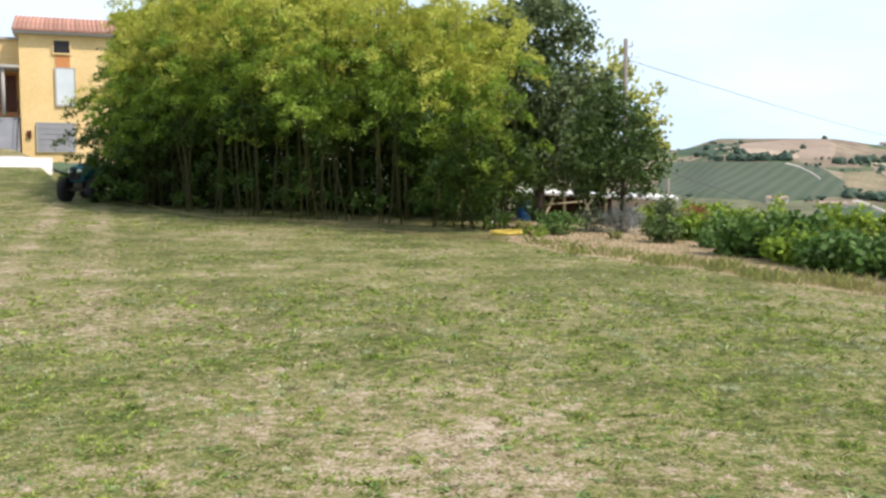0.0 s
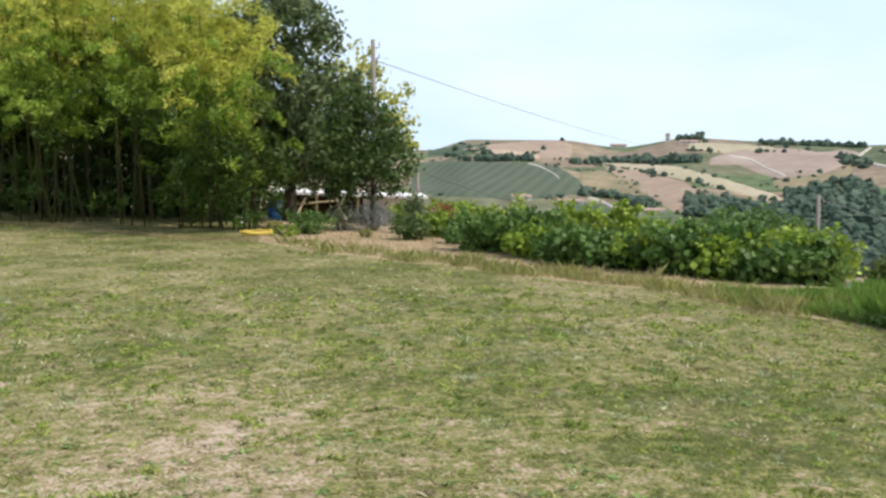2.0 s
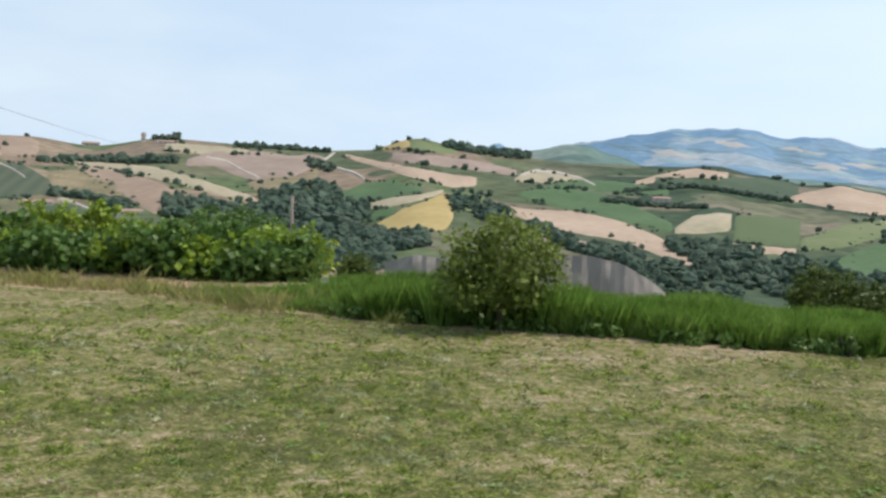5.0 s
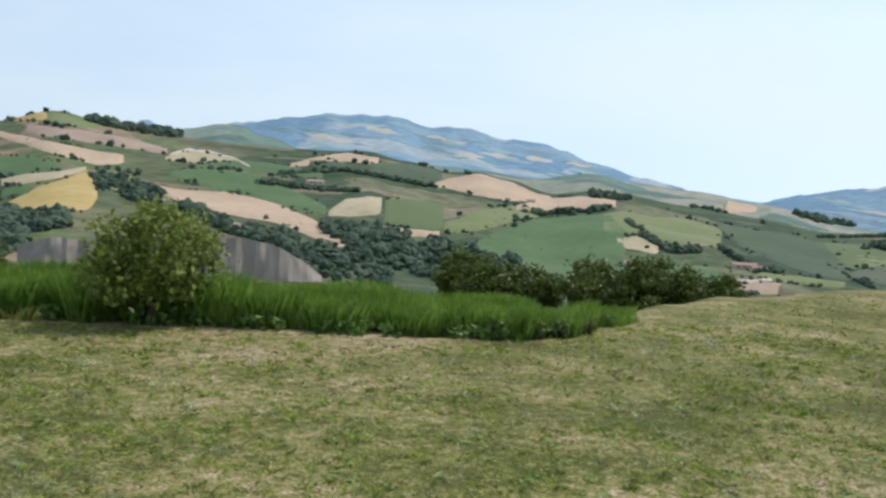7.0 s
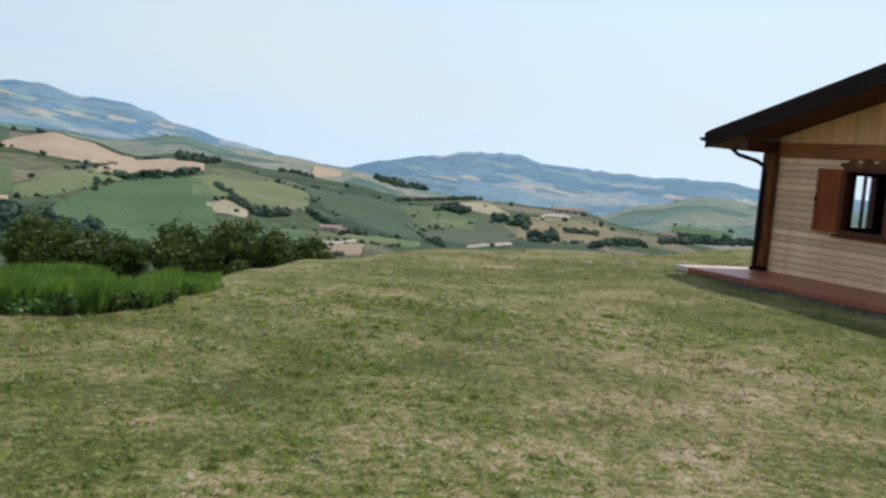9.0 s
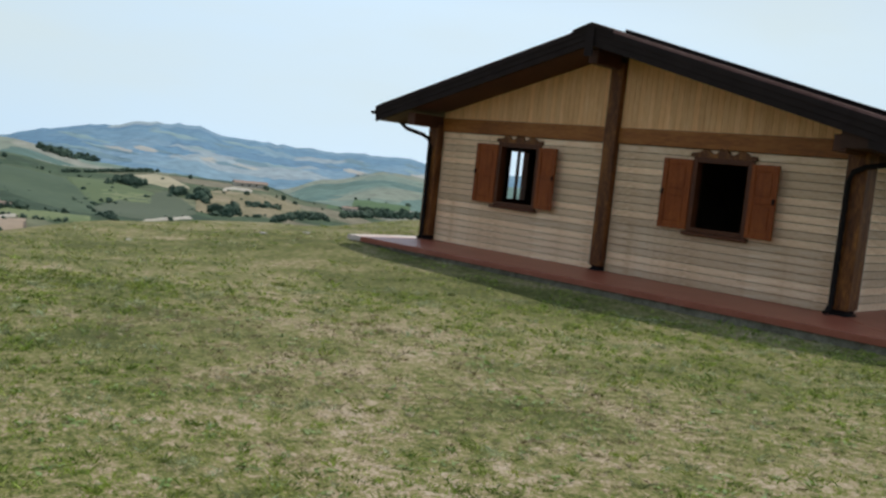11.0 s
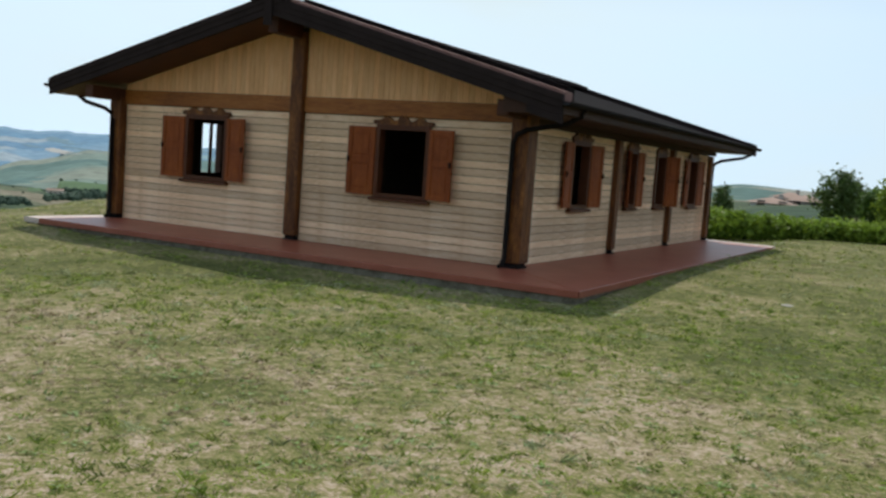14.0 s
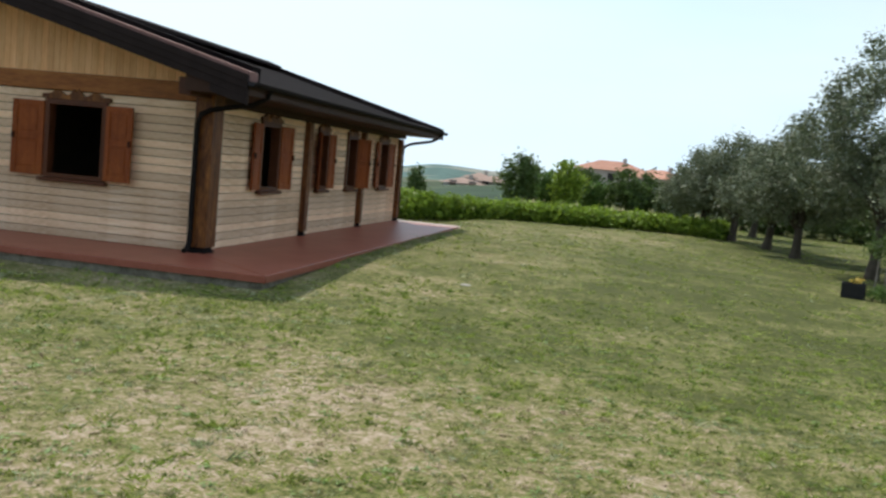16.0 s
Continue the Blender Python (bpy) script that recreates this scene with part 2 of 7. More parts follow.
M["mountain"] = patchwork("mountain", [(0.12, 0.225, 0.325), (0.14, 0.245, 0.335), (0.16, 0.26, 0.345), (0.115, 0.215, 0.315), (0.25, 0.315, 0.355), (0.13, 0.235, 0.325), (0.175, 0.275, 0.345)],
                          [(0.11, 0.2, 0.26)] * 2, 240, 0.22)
M["slab"] = material("slab", [(0.25, 0.068, 0.04), (0.31, 0.09, 0.055), (0.36, 0.12, 0.08)], 1.5, 0.4, 0.06, 20, spec=0.35)
# paler slab for the end strips: sunlight and sky sheen put into the colour
M["sunlit_slab"] = material("sunlit_slab", [(0.50, 0.36, 0.31), (0.58, 0.46, 0.41), (0.64, 0.54, 0.49)], 1.2, 0.5, 0.1, 12)
M["footing"] = material("footing", [(0.09, 0.08, 0.06), (0.18, 0.16, 0.12), (0.28, 0.25, 0.2)], 6, 0.95, 0.8, 6)
M["siding"] = material("siding", [(0.55, 0.34, 0.195), (0.75, 0.515, 0.335), (0.86, 0.655, 0.47)], 1.9, 0.7, 0.15, 6, random=0.24, stretch=(1, 1, 4))
M["gable"] = material("gable", [(0.64, 0.33, 0.145), (0.76, 0.42, 0.20), (0.84, 0.51, 0.27)], 2.0, 0.7, 0.15, 6, random=0.08, stretch=(5, 5, 0.6))
M["beam"] = material("beam", [(0.05, 0.014, 0.003), (0.125, 0.04, 0.008), (0.30, 0.115, 0.024)], 2.4, 0.55, 0.2, 8, stretch=(3, 3, 0.5), span=(0.36, 0.68))
M["beam_h"] = material("beam_h", [(0.18, 0.056, 0.011), (0.28, 0.095, 0.02), (0.37, 0.145, 0.036)], 1.2, 0.55, 0.2, 8, stretch=(0.7, 0.7, 4))
# darker copy of the eaves wood, with the shade under the roof edge put in
M["eaves_shaded"] = material("eaves_shaded", [(0.03, 0.011, 0.005), (0.05, 0.018, 0.008)], 2.0, 0.7, 0.2, 8)
M["eaves"] = material("eaves", [(0.04, 0.012, 0.005), (0.08, 0.024, 0.008)], 2.0, 0.6, 0.2, 8)
M["shutter"] = material("shutter", [(0.175, 0.034, 0.004), (0.24, 0.052, 0.006), (0.31, 0.08, 0.012)], 2.5, 0.6, 0.15, 8, random=0.08, stretch=(4, 4, 0.8))
M["frame_wood"] = material("frame_wood", [(0.06, 0.016, 0.005), (0.11, 0.031, 0.009)], 3, 0.5, 0.15, 8)
M["roof_metal"] = material("roof_metal", [(0.02, 0.014, 0.014), (0.032, 0.023, 0.022)], 3, 0.9, 0.1, 9, spec=0.08)
M["roof_black"] = material("roof_black", [(0.006, 0.005, 0.005), (0.012, 0.009, 0.009)], 3, 0.95, 0.1, 9, spec=0.03)
M["roof_tile"] = material("roof_tile", [(0.16, 0.075, 0.06), (0.21, 0.105, 0.09), (0.26, 0.145, 0.125)], 1.5, 0.75, 0.3, 7)
M["gutter"] = material("gutter", [(0.009, 0.007, 0.007), (0.018, 0.014, 0.013)], 3, 0.8, 0.05, 9, spec=0.08)
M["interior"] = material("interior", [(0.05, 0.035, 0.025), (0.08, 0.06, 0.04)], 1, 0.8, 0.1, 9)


# ---- mesh tools
def mesh_object(name, bm, mat, parent=None, label=""):
    me = bpy.data.meshes.new(name)
    bm.to_mesh(me)
    bm.free()
    for m in (mat if isinstance(mat, (list, tuple)) else [mat]):
        me.materials.append(m)
    ob = new(name, me)
    if parent:
        ob.parent = parent
    if label:
        tagged(ob, label)
    return ob


def part(name, bm, mat, parent, label=""):
    return mesh_object(name, bm, mat, parent, label)


def raw(name, verts, faces, mat, parent=None, smooth=False, label=""):
    me = bpy.data.meshes.new(name)
    me.from_pydata([tuple(v) for v in verts], [], faces)
    me.materials.append(mat)
    if smooth:
        me.polygons.foreach_set("use_smooth", [True] * len(me.polygons))
    me.update()
    ob = new(name, me)
    if parent:
        ob.parent = parent
    if label:
        tagged(ob, label)
    return ob


def thing(name, at, label, category, group="", kind=""):
    ob = new(name)
    ob.empty_display_size = 0.2
    ob.matrix_world = at if isinstance(at, Matrix) else Matrix.Translation(at)
    return tagged(ob, label, category, group, kind)


def box(bm, x0, x1, y0, y1, z0, z1, bevel=0.0, m=None):
    made = bmesh.ops.create_cube(bm, size=1.0)["verts"]
    for w in made:
        w.co = Vector(((x0 + x1) / 2 + w.co.x * (x1 - x0), (y0 + y1) / 2 + w.co.y * (y1 - y0), (z0 + z1) / 2 + w.co.z * (z1 - z0)))
    if bevel:
        edges = list({e for w in made for e in w.link_edges})
        made = bmesh.ops.bevel(bm, geom=edges, offset=bevel, segments=1, affect="EDGES")["verts"]
    if m:
        bmesh.ops.transform(bm, matrix=m, verts=made)
    return made


def boxed(x0, x1, y0, y1, z0, z1, bevel=0.0):
    bm = bmesh.new()
    box(bm, x0, x1, y0, y1, z0, z1, bevel)
    return bm


def tube(bm, points, radii, sides=8):
    """A round bar along the points, tapering with the radii."""
    rings = []
    pts = [Vector(p) for p in points]
    for i, p in enumerate(pts):
        d = (pts[min(i + 1, len(pts) - 1)] - pts[max(i - 1, 0)]).normalized()
        a = d.orthogonal().normalized()
        c = d.cross(a)
        r = radii[i] if isinstance(radii, (list, tuple)) else radii
        rings.append([bm.verts.new(p + (a * cos(2 * pi * k / sides) + c * sin(2 * pi * k / sides)) * r) for k in range(sides)])
    for q, w in zip(rings, rings[1:]):
        for k in range(sides):
            bm.faces.new((q[k], q[(k + 1) % sides], w[(k + 1) % sides], w[k])).smooth = True
    bm.faces.new(rings[0][::-1])
    bm.faces.new(rings[-1])


def prism(bm, outline, y0, y1):
    """An outline in x and z, pushed from y0 to y1."""
    a = [bm.verts.new((x, y0, z)) for x, z in outline]
    b = [bm.verts.new((x, y1, z)) for x, z in outline]
    bm.faces.new(a)
    bm.faces.new(b[::-1])
    for i in range(len(a)):
        j = (i + 1) % len(a)
        bm.faces.new((a[j], a[i], b[i], b[j]))
    bmesh.ops.recalc_face_normals(bm, faces=bm.faces[:])


# ---- the lie of the land: a lawn on a hilltop, a valley beyond its edge, hills and far mountains
def curve(points, a):
    """Smooth reading of a short list of (azimuth, value)."""
    if a <= points[0][0]:
        return points[0][1]
    for (a0, v0), (a1, v1) in zip(points, points[1:]):
        if a <= a1:
            s = (a - a0) / (a1 - a0)
            return v0 + (v1 - v0) * s * s * (3 - 2 * s)
    return points[-1][1]


def step(e0, e1, v):
    s = min(1, max(0, (v - e0) / (e1 - e0)))
    return s * s * (3 - 2 * s)


LAWN_EDGE = [(-40, 70), (-24.7, 70), (-20.9, 44), (-12.5, 30.5), (2.4, 23.4), (8.7, 19.7), (13.9, 18.1), (20, 16.4), (24.8, 15.6), (34.7, 13.5),
             (41.2, 12.6), (47.5, 12.3), (58, 12), (66.6, 12.2), (69.8, 12.7), (73.3, 14.1), (76.8, 16.5), (80.2, 19.3), (88.4, 24), (98, 26), (108, 32),
             (125, 45), (140, 48), (200, 70)]
NEAR_SKY = [(0, 0.8), (13.6, 0.44), (16.3, 1.1), (21.6, 1.1), (24.9, 0.72), (29, 1.28), (33.2, 1.1), (38.3, 0.92), (40.3, 1.0), (43.5, 1.8), (46, 1.4), (48.2, 1.0),
            (49.6, 0.92), (51.4, 0.75), (53.2, 0.66), (56.4, 0.6), (58.6, 0.6), (60.9, 0.72), (63.2, 0.28), (66, -0.2), (67.6, -0.1), (69.3, -0.42), (72.1, -1.1), (75, -0.72), (80.4, -1.3), (84, -1.7), (87.5, -2.2),
            (92, -2.1), (98, -2.2), (101, -2.9), (108, -3.8), (120, -2), (141, -0.9), (160, -0.8)]
MID_SKY = [(0, -1), (47, 0.5), (50.2, 1.3), (52.6, 1.75), (53.6, 1.7), (55, 1.2), (57.5, 0.5), (62, 0.3), (68, 0.0), (70.8, -0.3), (74.5, 0.25), (77, -0.2), (80.3, -0.4), (84, -0.9), (89, -1.8), (94, -2.3), (99, -2.4), (102, -1.5),
           (105.5, -0.7), (108.5, -0.9), (125, -0.5), (140, -0.3), (143, 0.05), (147, -0.1), (152, -0.8)]
FAR_SKY = [(30, -0.5), (46, 0.6), (47.2, 1.3), (48.2, 1.66), (49.4, 1.2), (51.3, 1.35), (53.4, 1.86), (56.6, 2.4), (59.1, 2.8), (62.6, 2.82), (64.3, 2.4), (67, 2.4), (69.3, 1.9),
           (71, 1.85), (72.6, 1.5), (74.3, 0.85), (77.5, 0.13), (80.6, -0.5), (84, -0.8), (86.3, -0.2), (89, 0.3), (91.5, 0.73), (94.5, 0.75), (96.1, 0.35),
           (101, 0.13), (106.8, 0.2), (108.6, -0.1), (120, -0.3), (150, -0.6)]
SHELF = [(0, 16), (4, 14), (12, 11), (20, 9), (36, 5), (46, 3.5), (60, 3), (75, 2), (100, 2)]
EYE_Z = 1.8
HA, HB = Vector((13.205, -10.194, 0.016)), 2.693
HU, HV = Vector((-cos(HB), sin(HB), 0)), Vector((sin(HB), cos(HB), 0))


def lawn_z(x, y):
    r = hypot(x, y)
    z = -0.2 * step(2.5, 8, r) + 0.05 * noise.noise((x * 0.13, y * 0.13, 0)) * step(4, 9, r)
    p = Vector((x, y, 0)) - HA
    a, b = p.dot(HU), p.dot(HV)
    z += 0.19 * step(-0.5, -2.2, a) * step(-2.5, 3, b) * step(-14, -6, a)
    z += 0.10 * step(8, 10.5, a) * step(-6, -2.5, b)
    az = degrees(atan2(x, y))
    z -= 0.2 * step(11, 21, r) * step(66, 76, az) * step(106, 100, az) * (1 - step(13.5, 10.6, a) * step(-5.5, -2.2, b))
    if az < -5:
        z += 2.4 * step(34, 75, r) * step(-8, -22, az)
    return z


def land_z(az, r):
    """Height of the land at an azimuth (degrees, clockwise from +y) and a distance."""
    a = radians(az)
    edge = curve(LAWN_EDGE, az)
    x, y = r * sin(a), r * cos(a)
    if r <= edge:
        return lawn_z(x, y)
    zl = lawn_z(edge * sin(a), edge * cos(a))
    behind = step(118, 150, az) + step(8, -8, az)
    n1, n2 = curve(NEAR_SKY, az), curve(MID_SKY, az)
    n3 = curve(FAR_SKY, az) + 0.10 * noise.noise((az * 0.75, 2.0, 0)) + 0.16 * abs(noise.noise((az * 1.7, 5.0, 0))) + 0.08 * noise.noise((az * 3.9, 8.0, 0))
    low = -8.5 + 7.0 * min(1, behind)
    shelf = curve(SHELF, az)
    knots = [(edge, zl), (edge + shelf, zl - 0.1), (edge + shelf + 10, zl - 1.8), (60, zl - 7.5), (170, EYE_Z + 170 * tan(radians(low)))]
    if behind > 0.02:
        k = min(1, behind)
        knots = [(q, w * (1 - k) + k * zl) for q, w in knots]
    knots = [(max(q, edge + 0.01 * i), w) for i, (q, w) in enumerate(knots)]
    for q, s in ((230, 0.03), (330, 0.27), (450, 0.5), (620, 0.76), (800, 0.94), (900, 1.0)):
        knots.append((q, EYE_Z + q * tan(radians(low + (n1 - low) * s))))
    knots += [(1020, EYE_Z + 1020 * tan(radians(n1 - 1.2))), (1500, EYE_Z + 1500 * tan(radians(n2 - 1.0))), (1900, EYE_Z + 1900 * tan(radians(n2))),
              (2150, EYE_Z + 2150 * tan(radians(n2 - 1.0))), (3000, EYE_Z + 3000 * tan(radians(n3 - 1.6))), (4100, EYE_Z + 4100 * tan(radians(n3))),
              (4800, EYE_Z + 4800 * tan(radians(n3 - 0.7)))]
    z = knots[-1][1]
    for (r0, z0), (r1, z1) in zip(knots, knots[1:]):
        if r <= r1:
            z = z0 + (z1 - z0) * (r - r0) / (r1 - r0)
            break
    wob = step(150, 400, r) * (1 - step(600, 850, r)) * 5.0
    return z + wob * noise.noise((x * 0.008, y * 0.008, 3.3))


REACH = np.geomspace(28, 4700, 190)
PROFILES = {}


def meet(az, el):
    """The first place where a sight line from the hilltop meets the land: distance and height."""
    az = round(az * 8) / 8
    if az not in PROFILES:
        PROFILES[az] = np.array([land_z(az, r) for r in REACH])
    over = PROFILES[az] - (EYE_Z + REACH * tan(radians(el)))
    up = np.nonzero(over > 0)[0]
    if not len(up):
        return 4100.0, EYE_Z + 4100 * tan(radians(el))
    k = up[0]
    if k == 0:
        return REACH[0], PROFILES[az][0]
    s = over[k - 1] / (over[k - 1] - over[k])
    return REACH[k - 1] + (REACH[k] - REACH[k - 1]) * s, PROFILES[az][k - 1] + (PROFILES[az][k] - PROFILES[az][k - 1]) * s


def spot(az, r, dz=0.0):
    a = radians(az)
    return Vector((r * sin(a), r * cos(a), land_z(az, r) + dz))


def build_ground():
    azs, a = [], -180.0
    while a < 180:
        azs.append(a)
        a += 0.4 if -32 <= a < 170 else 4.0
    rel = [0.0] + [0.06 * 1.13 ** i for i in range(60) if 0.06 * 1.13 ** i < 0.98] + [1.0]
    out = [0.5, 1.2, 2.2, 4, 7, 11, 16, 24, 34, 46, 62, 80, 105, 135]
    far = []
    for q, w in ((170, 230), (230, 330), (330, 450), (450, 620), (620, 800), (800, 900)):
        far += [q + (w - q) * i / 8 for i in range(8)]
    far += [900, 950, 1020, 1150, 1300, 1500, 1630, 1760, 1900, 2000, 2150, 2500, 3000, 3275, 3550, 3825, 4100, 4400, 4800]
    verts, faces, slots = [], [], []
    verts.append((0, 0, lawn_z(0, 0)))
    n = len(azs)
    rings = len(rel) - 1 + len(out) + len(far)
    for i in range(rings):
        for az in azs:
            edge = curve(LAWN_EDGE, az)
            if i < len(rel) - 1:
                r = rel[i + 1] * edge
            elif i < len(rel) - 1 + len(out):
                r = edge + out[i - len(rel) + 1] * (160 - edge) / 145
            else:
                r = far[i - len(rel) + 1 - len(out)]
            verts.append(tuple(spot(az, r)))
    for j in range(n):
        faces.append((0, 1 + j, 1 + (j + 1) % n)[::-1])
        slots.append(0)
    for i in range(rings - 1):
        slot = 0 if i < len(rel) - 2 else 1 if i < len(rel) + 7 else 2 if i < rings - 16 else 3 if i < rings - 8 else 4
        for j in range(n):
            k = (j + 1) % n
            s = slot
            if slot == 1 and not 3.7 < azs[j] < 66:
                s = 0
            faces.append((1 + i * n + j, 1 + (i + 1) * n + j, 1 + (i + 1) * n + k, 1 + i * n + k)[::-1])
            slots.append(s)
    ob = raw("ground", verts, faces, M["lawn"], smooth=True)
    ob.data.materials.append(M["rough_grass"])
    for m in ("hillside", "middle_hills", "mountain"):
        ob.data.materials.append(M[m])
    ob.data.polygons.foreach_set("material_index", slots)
    return tagged(ob, "mown lawn on a hilltop running down into hills of fields", "ground", kind="structure")


build_ground()

# ---- the wooden house. Its own axes: x along the gable wall to the corner, y along the side wall, z from the porch
HOUSE = Matrix(((-HU.x, HV.x, 0, HA.x), (-HU.y, HV.y, 0, HA.y), (0, 0, 1, HA.z), (0, 0, 0, 1)))
WID, LEN, WALL_H, PLATE = 9.41, 13.6, 2.48, 2.78
EAVE, FRONT, BACK = 1.18, 1.05, 0.75
RIDGE_X, TOP_EAVE, TOP_RIDGE = -WID / 2, 2.90, 4.53
SLOPE = (TOP_RIDGE - TOP_EAVE) / (WID / 2 + EAVE)


def roof_top(x):
    return TOP_RIDGE - SLOPE * abs(x - RIDGE_X)


def flat_piece(bm, corners, z0, z1):
    a = [bm.verts.new((x, y, z0)) for x, y in corners]
    b = [bm.verts.new((x, y, z1)) for x, y in corners]
    bm.faces.new(a[::-1])
    bm.faces.new(b)
    for i in range(len(a)):
        j = (i + 1) % len(a)
        bm.faces.new((a[i], a[j], b[j], b[i]))
    bmesh.ops.recalc_face_normals(bm, faces=bm.faces[:])


def build_porch():
    porch = thing("porch_slab", HOUSE, "red-painted concrete porch slab round the wooden house", "porch")
    x0, x1, y0, y1, g = -9.6, 2.05, -1.98, 13.45, 0.012
    for outline, mat in (([(-10.05, y0), (x0 - g, y0), (x0 - g, 13.95), (-10.05, 13.95)], "sunlit_slab"), ([(x0, y1 + g), (x1, y1 + g), (x1, 13.95), (x0, 13.95)], "sunlit_slab")):
        bm = bmesh.new()
        flat_piece(bm, outline, -0.105, 0.0)
        part("slab_end", bm, M[mat], porch, "concrete slab end, coloured pale as if sunlit")
    for outline in ([(x0, y0), (x1 - g, y0), (-g, -g), (x0, -g)], [(x1, y0 + g), (x1, y1), (0, y1), (0, 0)], [(x0, 0), (-g, 0), (-g, y1), (x0, y1)]):
        bm = bmesh.new()
        flat_piece(bm, outline, -0.105, 0.0)
        bmesh.ops.bevel(bm, geom=[e for e in bm.edges if e.verts[0].co.z > -0.01 and e.verts[1].co.z > -0.01], offset=0.008, segments=1, affect="EDGES")
        part("slab", bm, M["slab"], porch)
    part("footing", boxed(-10.0, x1 - 0.05, y0 + 0.05, 13.9, -0.5, -0.109), M["footing"], porch, "rough grey concrete footing under the slab")


def wall_cells(bm, s0, s1, z0, z1, holes, to):
    """A wall with openings, one closed skin: to(s, depth) gives a point's x and y."""
    ss = sorted({s0, s1, *[h for o in holes for h in o[:2]]})
    zs = sorted({z0, z1, *[h for o in holes for h in o[2:]]})
    grid = {(i, k, d): bm.verts.new((*to(ss[i], d), zs[k])) for i in range(len(ss)) for k in range(len(zs)) for d in (0, 1)}
    solid = {(i, k): not any(o[0] <= ss[i] and ss[i + 1] <= o[1] and o[2] <= zs[k] and zs[k + 1] <= o[3] for o in holes) for i in range(len(ss) - 1) for k in range(len(zs) - 1)}
    for (i, k), full in solid.items():
        if not full:
            continue
        for d in (0, 1):
            bm.faces.new([grid[q, w, d] for q, w in ((i, k), (i + 1, k), (i + 1, k + 1), (i, k + 1))])
        for (ni, nk), (p, q) in (((i - 1, k), ((i, k), (i, k + 1))), ((i + 1, k), ((i + 1, k), (i + 1, k + 1))), ((i, k - 1), ((i, k), (i + 1, k))), ((i, k + 1), ((i, k + 1), (i + 1, k + 1)))):
            if not solid.get((ni, nk), False):
                bm.faces.new((grid[(*p, 0)], grid[(*q, 0)], grid[(*q, 1)], grid[(*p, 1)]))
    bmesh.ops.recalc_face_normals(bm, faces=bm.faces[:])


BOARDS = {}


def board(length, height, along_y, wall):
    """One siding board; alike lengths share a mesh. Its origin is the middle of its back."""
    key = (round(length, 2), along_y)
    if key not in BOARDS:
        bm = bmesh.new()
        t, h = 0.022, height
        outline = [(0, 0.002), (-t * 0.7, 0.002), (-t, 0.008), (-t, h - 0.017), (-t * 0.45, h - 0.0075), (0, h - 0.0075)]
        a = [bm.verts.new((-length / 2, y, z)) for y, z in outline]
        b = [bm.verts.new((length / 2, y, z)) for y, z in outline]
        bm.faces.new(a)
        bm.faces.new(b[::-1])
        for i in range(len(a)):
            j = (i + 1) % len(a)
            bm.faces.new((a[j], a[i], b[i], b[j]))
        bmesh.ops.recalc_face_normals(bm, faces=bm.faces[:])
        if along_y:
            bmesh.ops.rotate(bm, verts=bm.verts[:], cent=(0, 0, 0), matrix=Matrix.Rotation(radians(90), 3, "Z"))
        me = bpy.data.meshes.new("board")
        bm.to_mesh(me)
        bm.free()
        me.materials.append(M["siding"])
        BOARDS[key] = me
    ob = new("board", BOARDS[key])
    ob.parent = wall
    return ob


def side_boards(wall, bays, holes, place, along_y):
    n = 18
    h = WALL_H / n
    for (s0, s1), k in itertools.product(bays, range(n)):
        za, zb = k * h, (k + 1) * h
        cuts = sorted((o[0], o[1]) for o in holes if o[2] < zb - 0.02 and o[3] > za + 0.02 and o[0] > s0 and o[1] < s1)
        edges = [s0, *[c for o in cuts for c in o], s1]
        for a, b in zip(edges[::2], edges[1::2]):
            if b - a > 0.05:
                ob = board(b - a - 0.004, h, along_y, wall)
                ob.matrix_basis = Matrix.Translation(place((a + b) / 2, za))


def shutter(parent, hinge, facing, swing, side, w=0.56):
    """A panelled shutter leaf, hung at its edge. side: 1 opens towards +s, -1 towards -s; swing: degrees off the wall."""
    h = 1.26
    bm = bmesh.new()
    for x0, x1 in ((0, 0.09), (w - 0.09, w)):
        box(bm, x0, x1, -0.04, 0, 0, h, 0.006)
    for z0, z1 in ((0, 0.1), (0.60, 0.70), (h - 0.1, h)):
        box(bm, 0.09, w - 0.09, -0.036, -0.003, z0, z1, 0.004)
    leaf = part("shutter", bm, M["shutter"], parent)
    for z0, z1 in ((0.1, 0.60), (0.70, h - 0.1)):
        b2 = bmesh.new()
        box(b2, 0.09, w - 0.09, -0.02, -0.008, z0, z1)
        box(b2, 0.12, w - 0.12, -0.03, -0.018, z0 + 0.04, z1 - 0.04, 0.008)
        part("panel", b2, M["shutter"], leaf)
    b3 = bmesh.new()
    box(b3, w - 0.05, w - 0.01, -0.075, -0.03, 0.60, 0.70, 0.006)
    part("latch", b3, M["gutter"], leaf, "dark iron shutter latch")
    m = Matrix.Translation(hinge) @ facing
    m = m @ (Matrix.Diagonal((-1, 1, 1, 1)) if side < 0 else Matrix()) @ Matrix.Rotation(radians(-swing), 4, "Z")
    leaf.matrix_basis = m
    return leaf


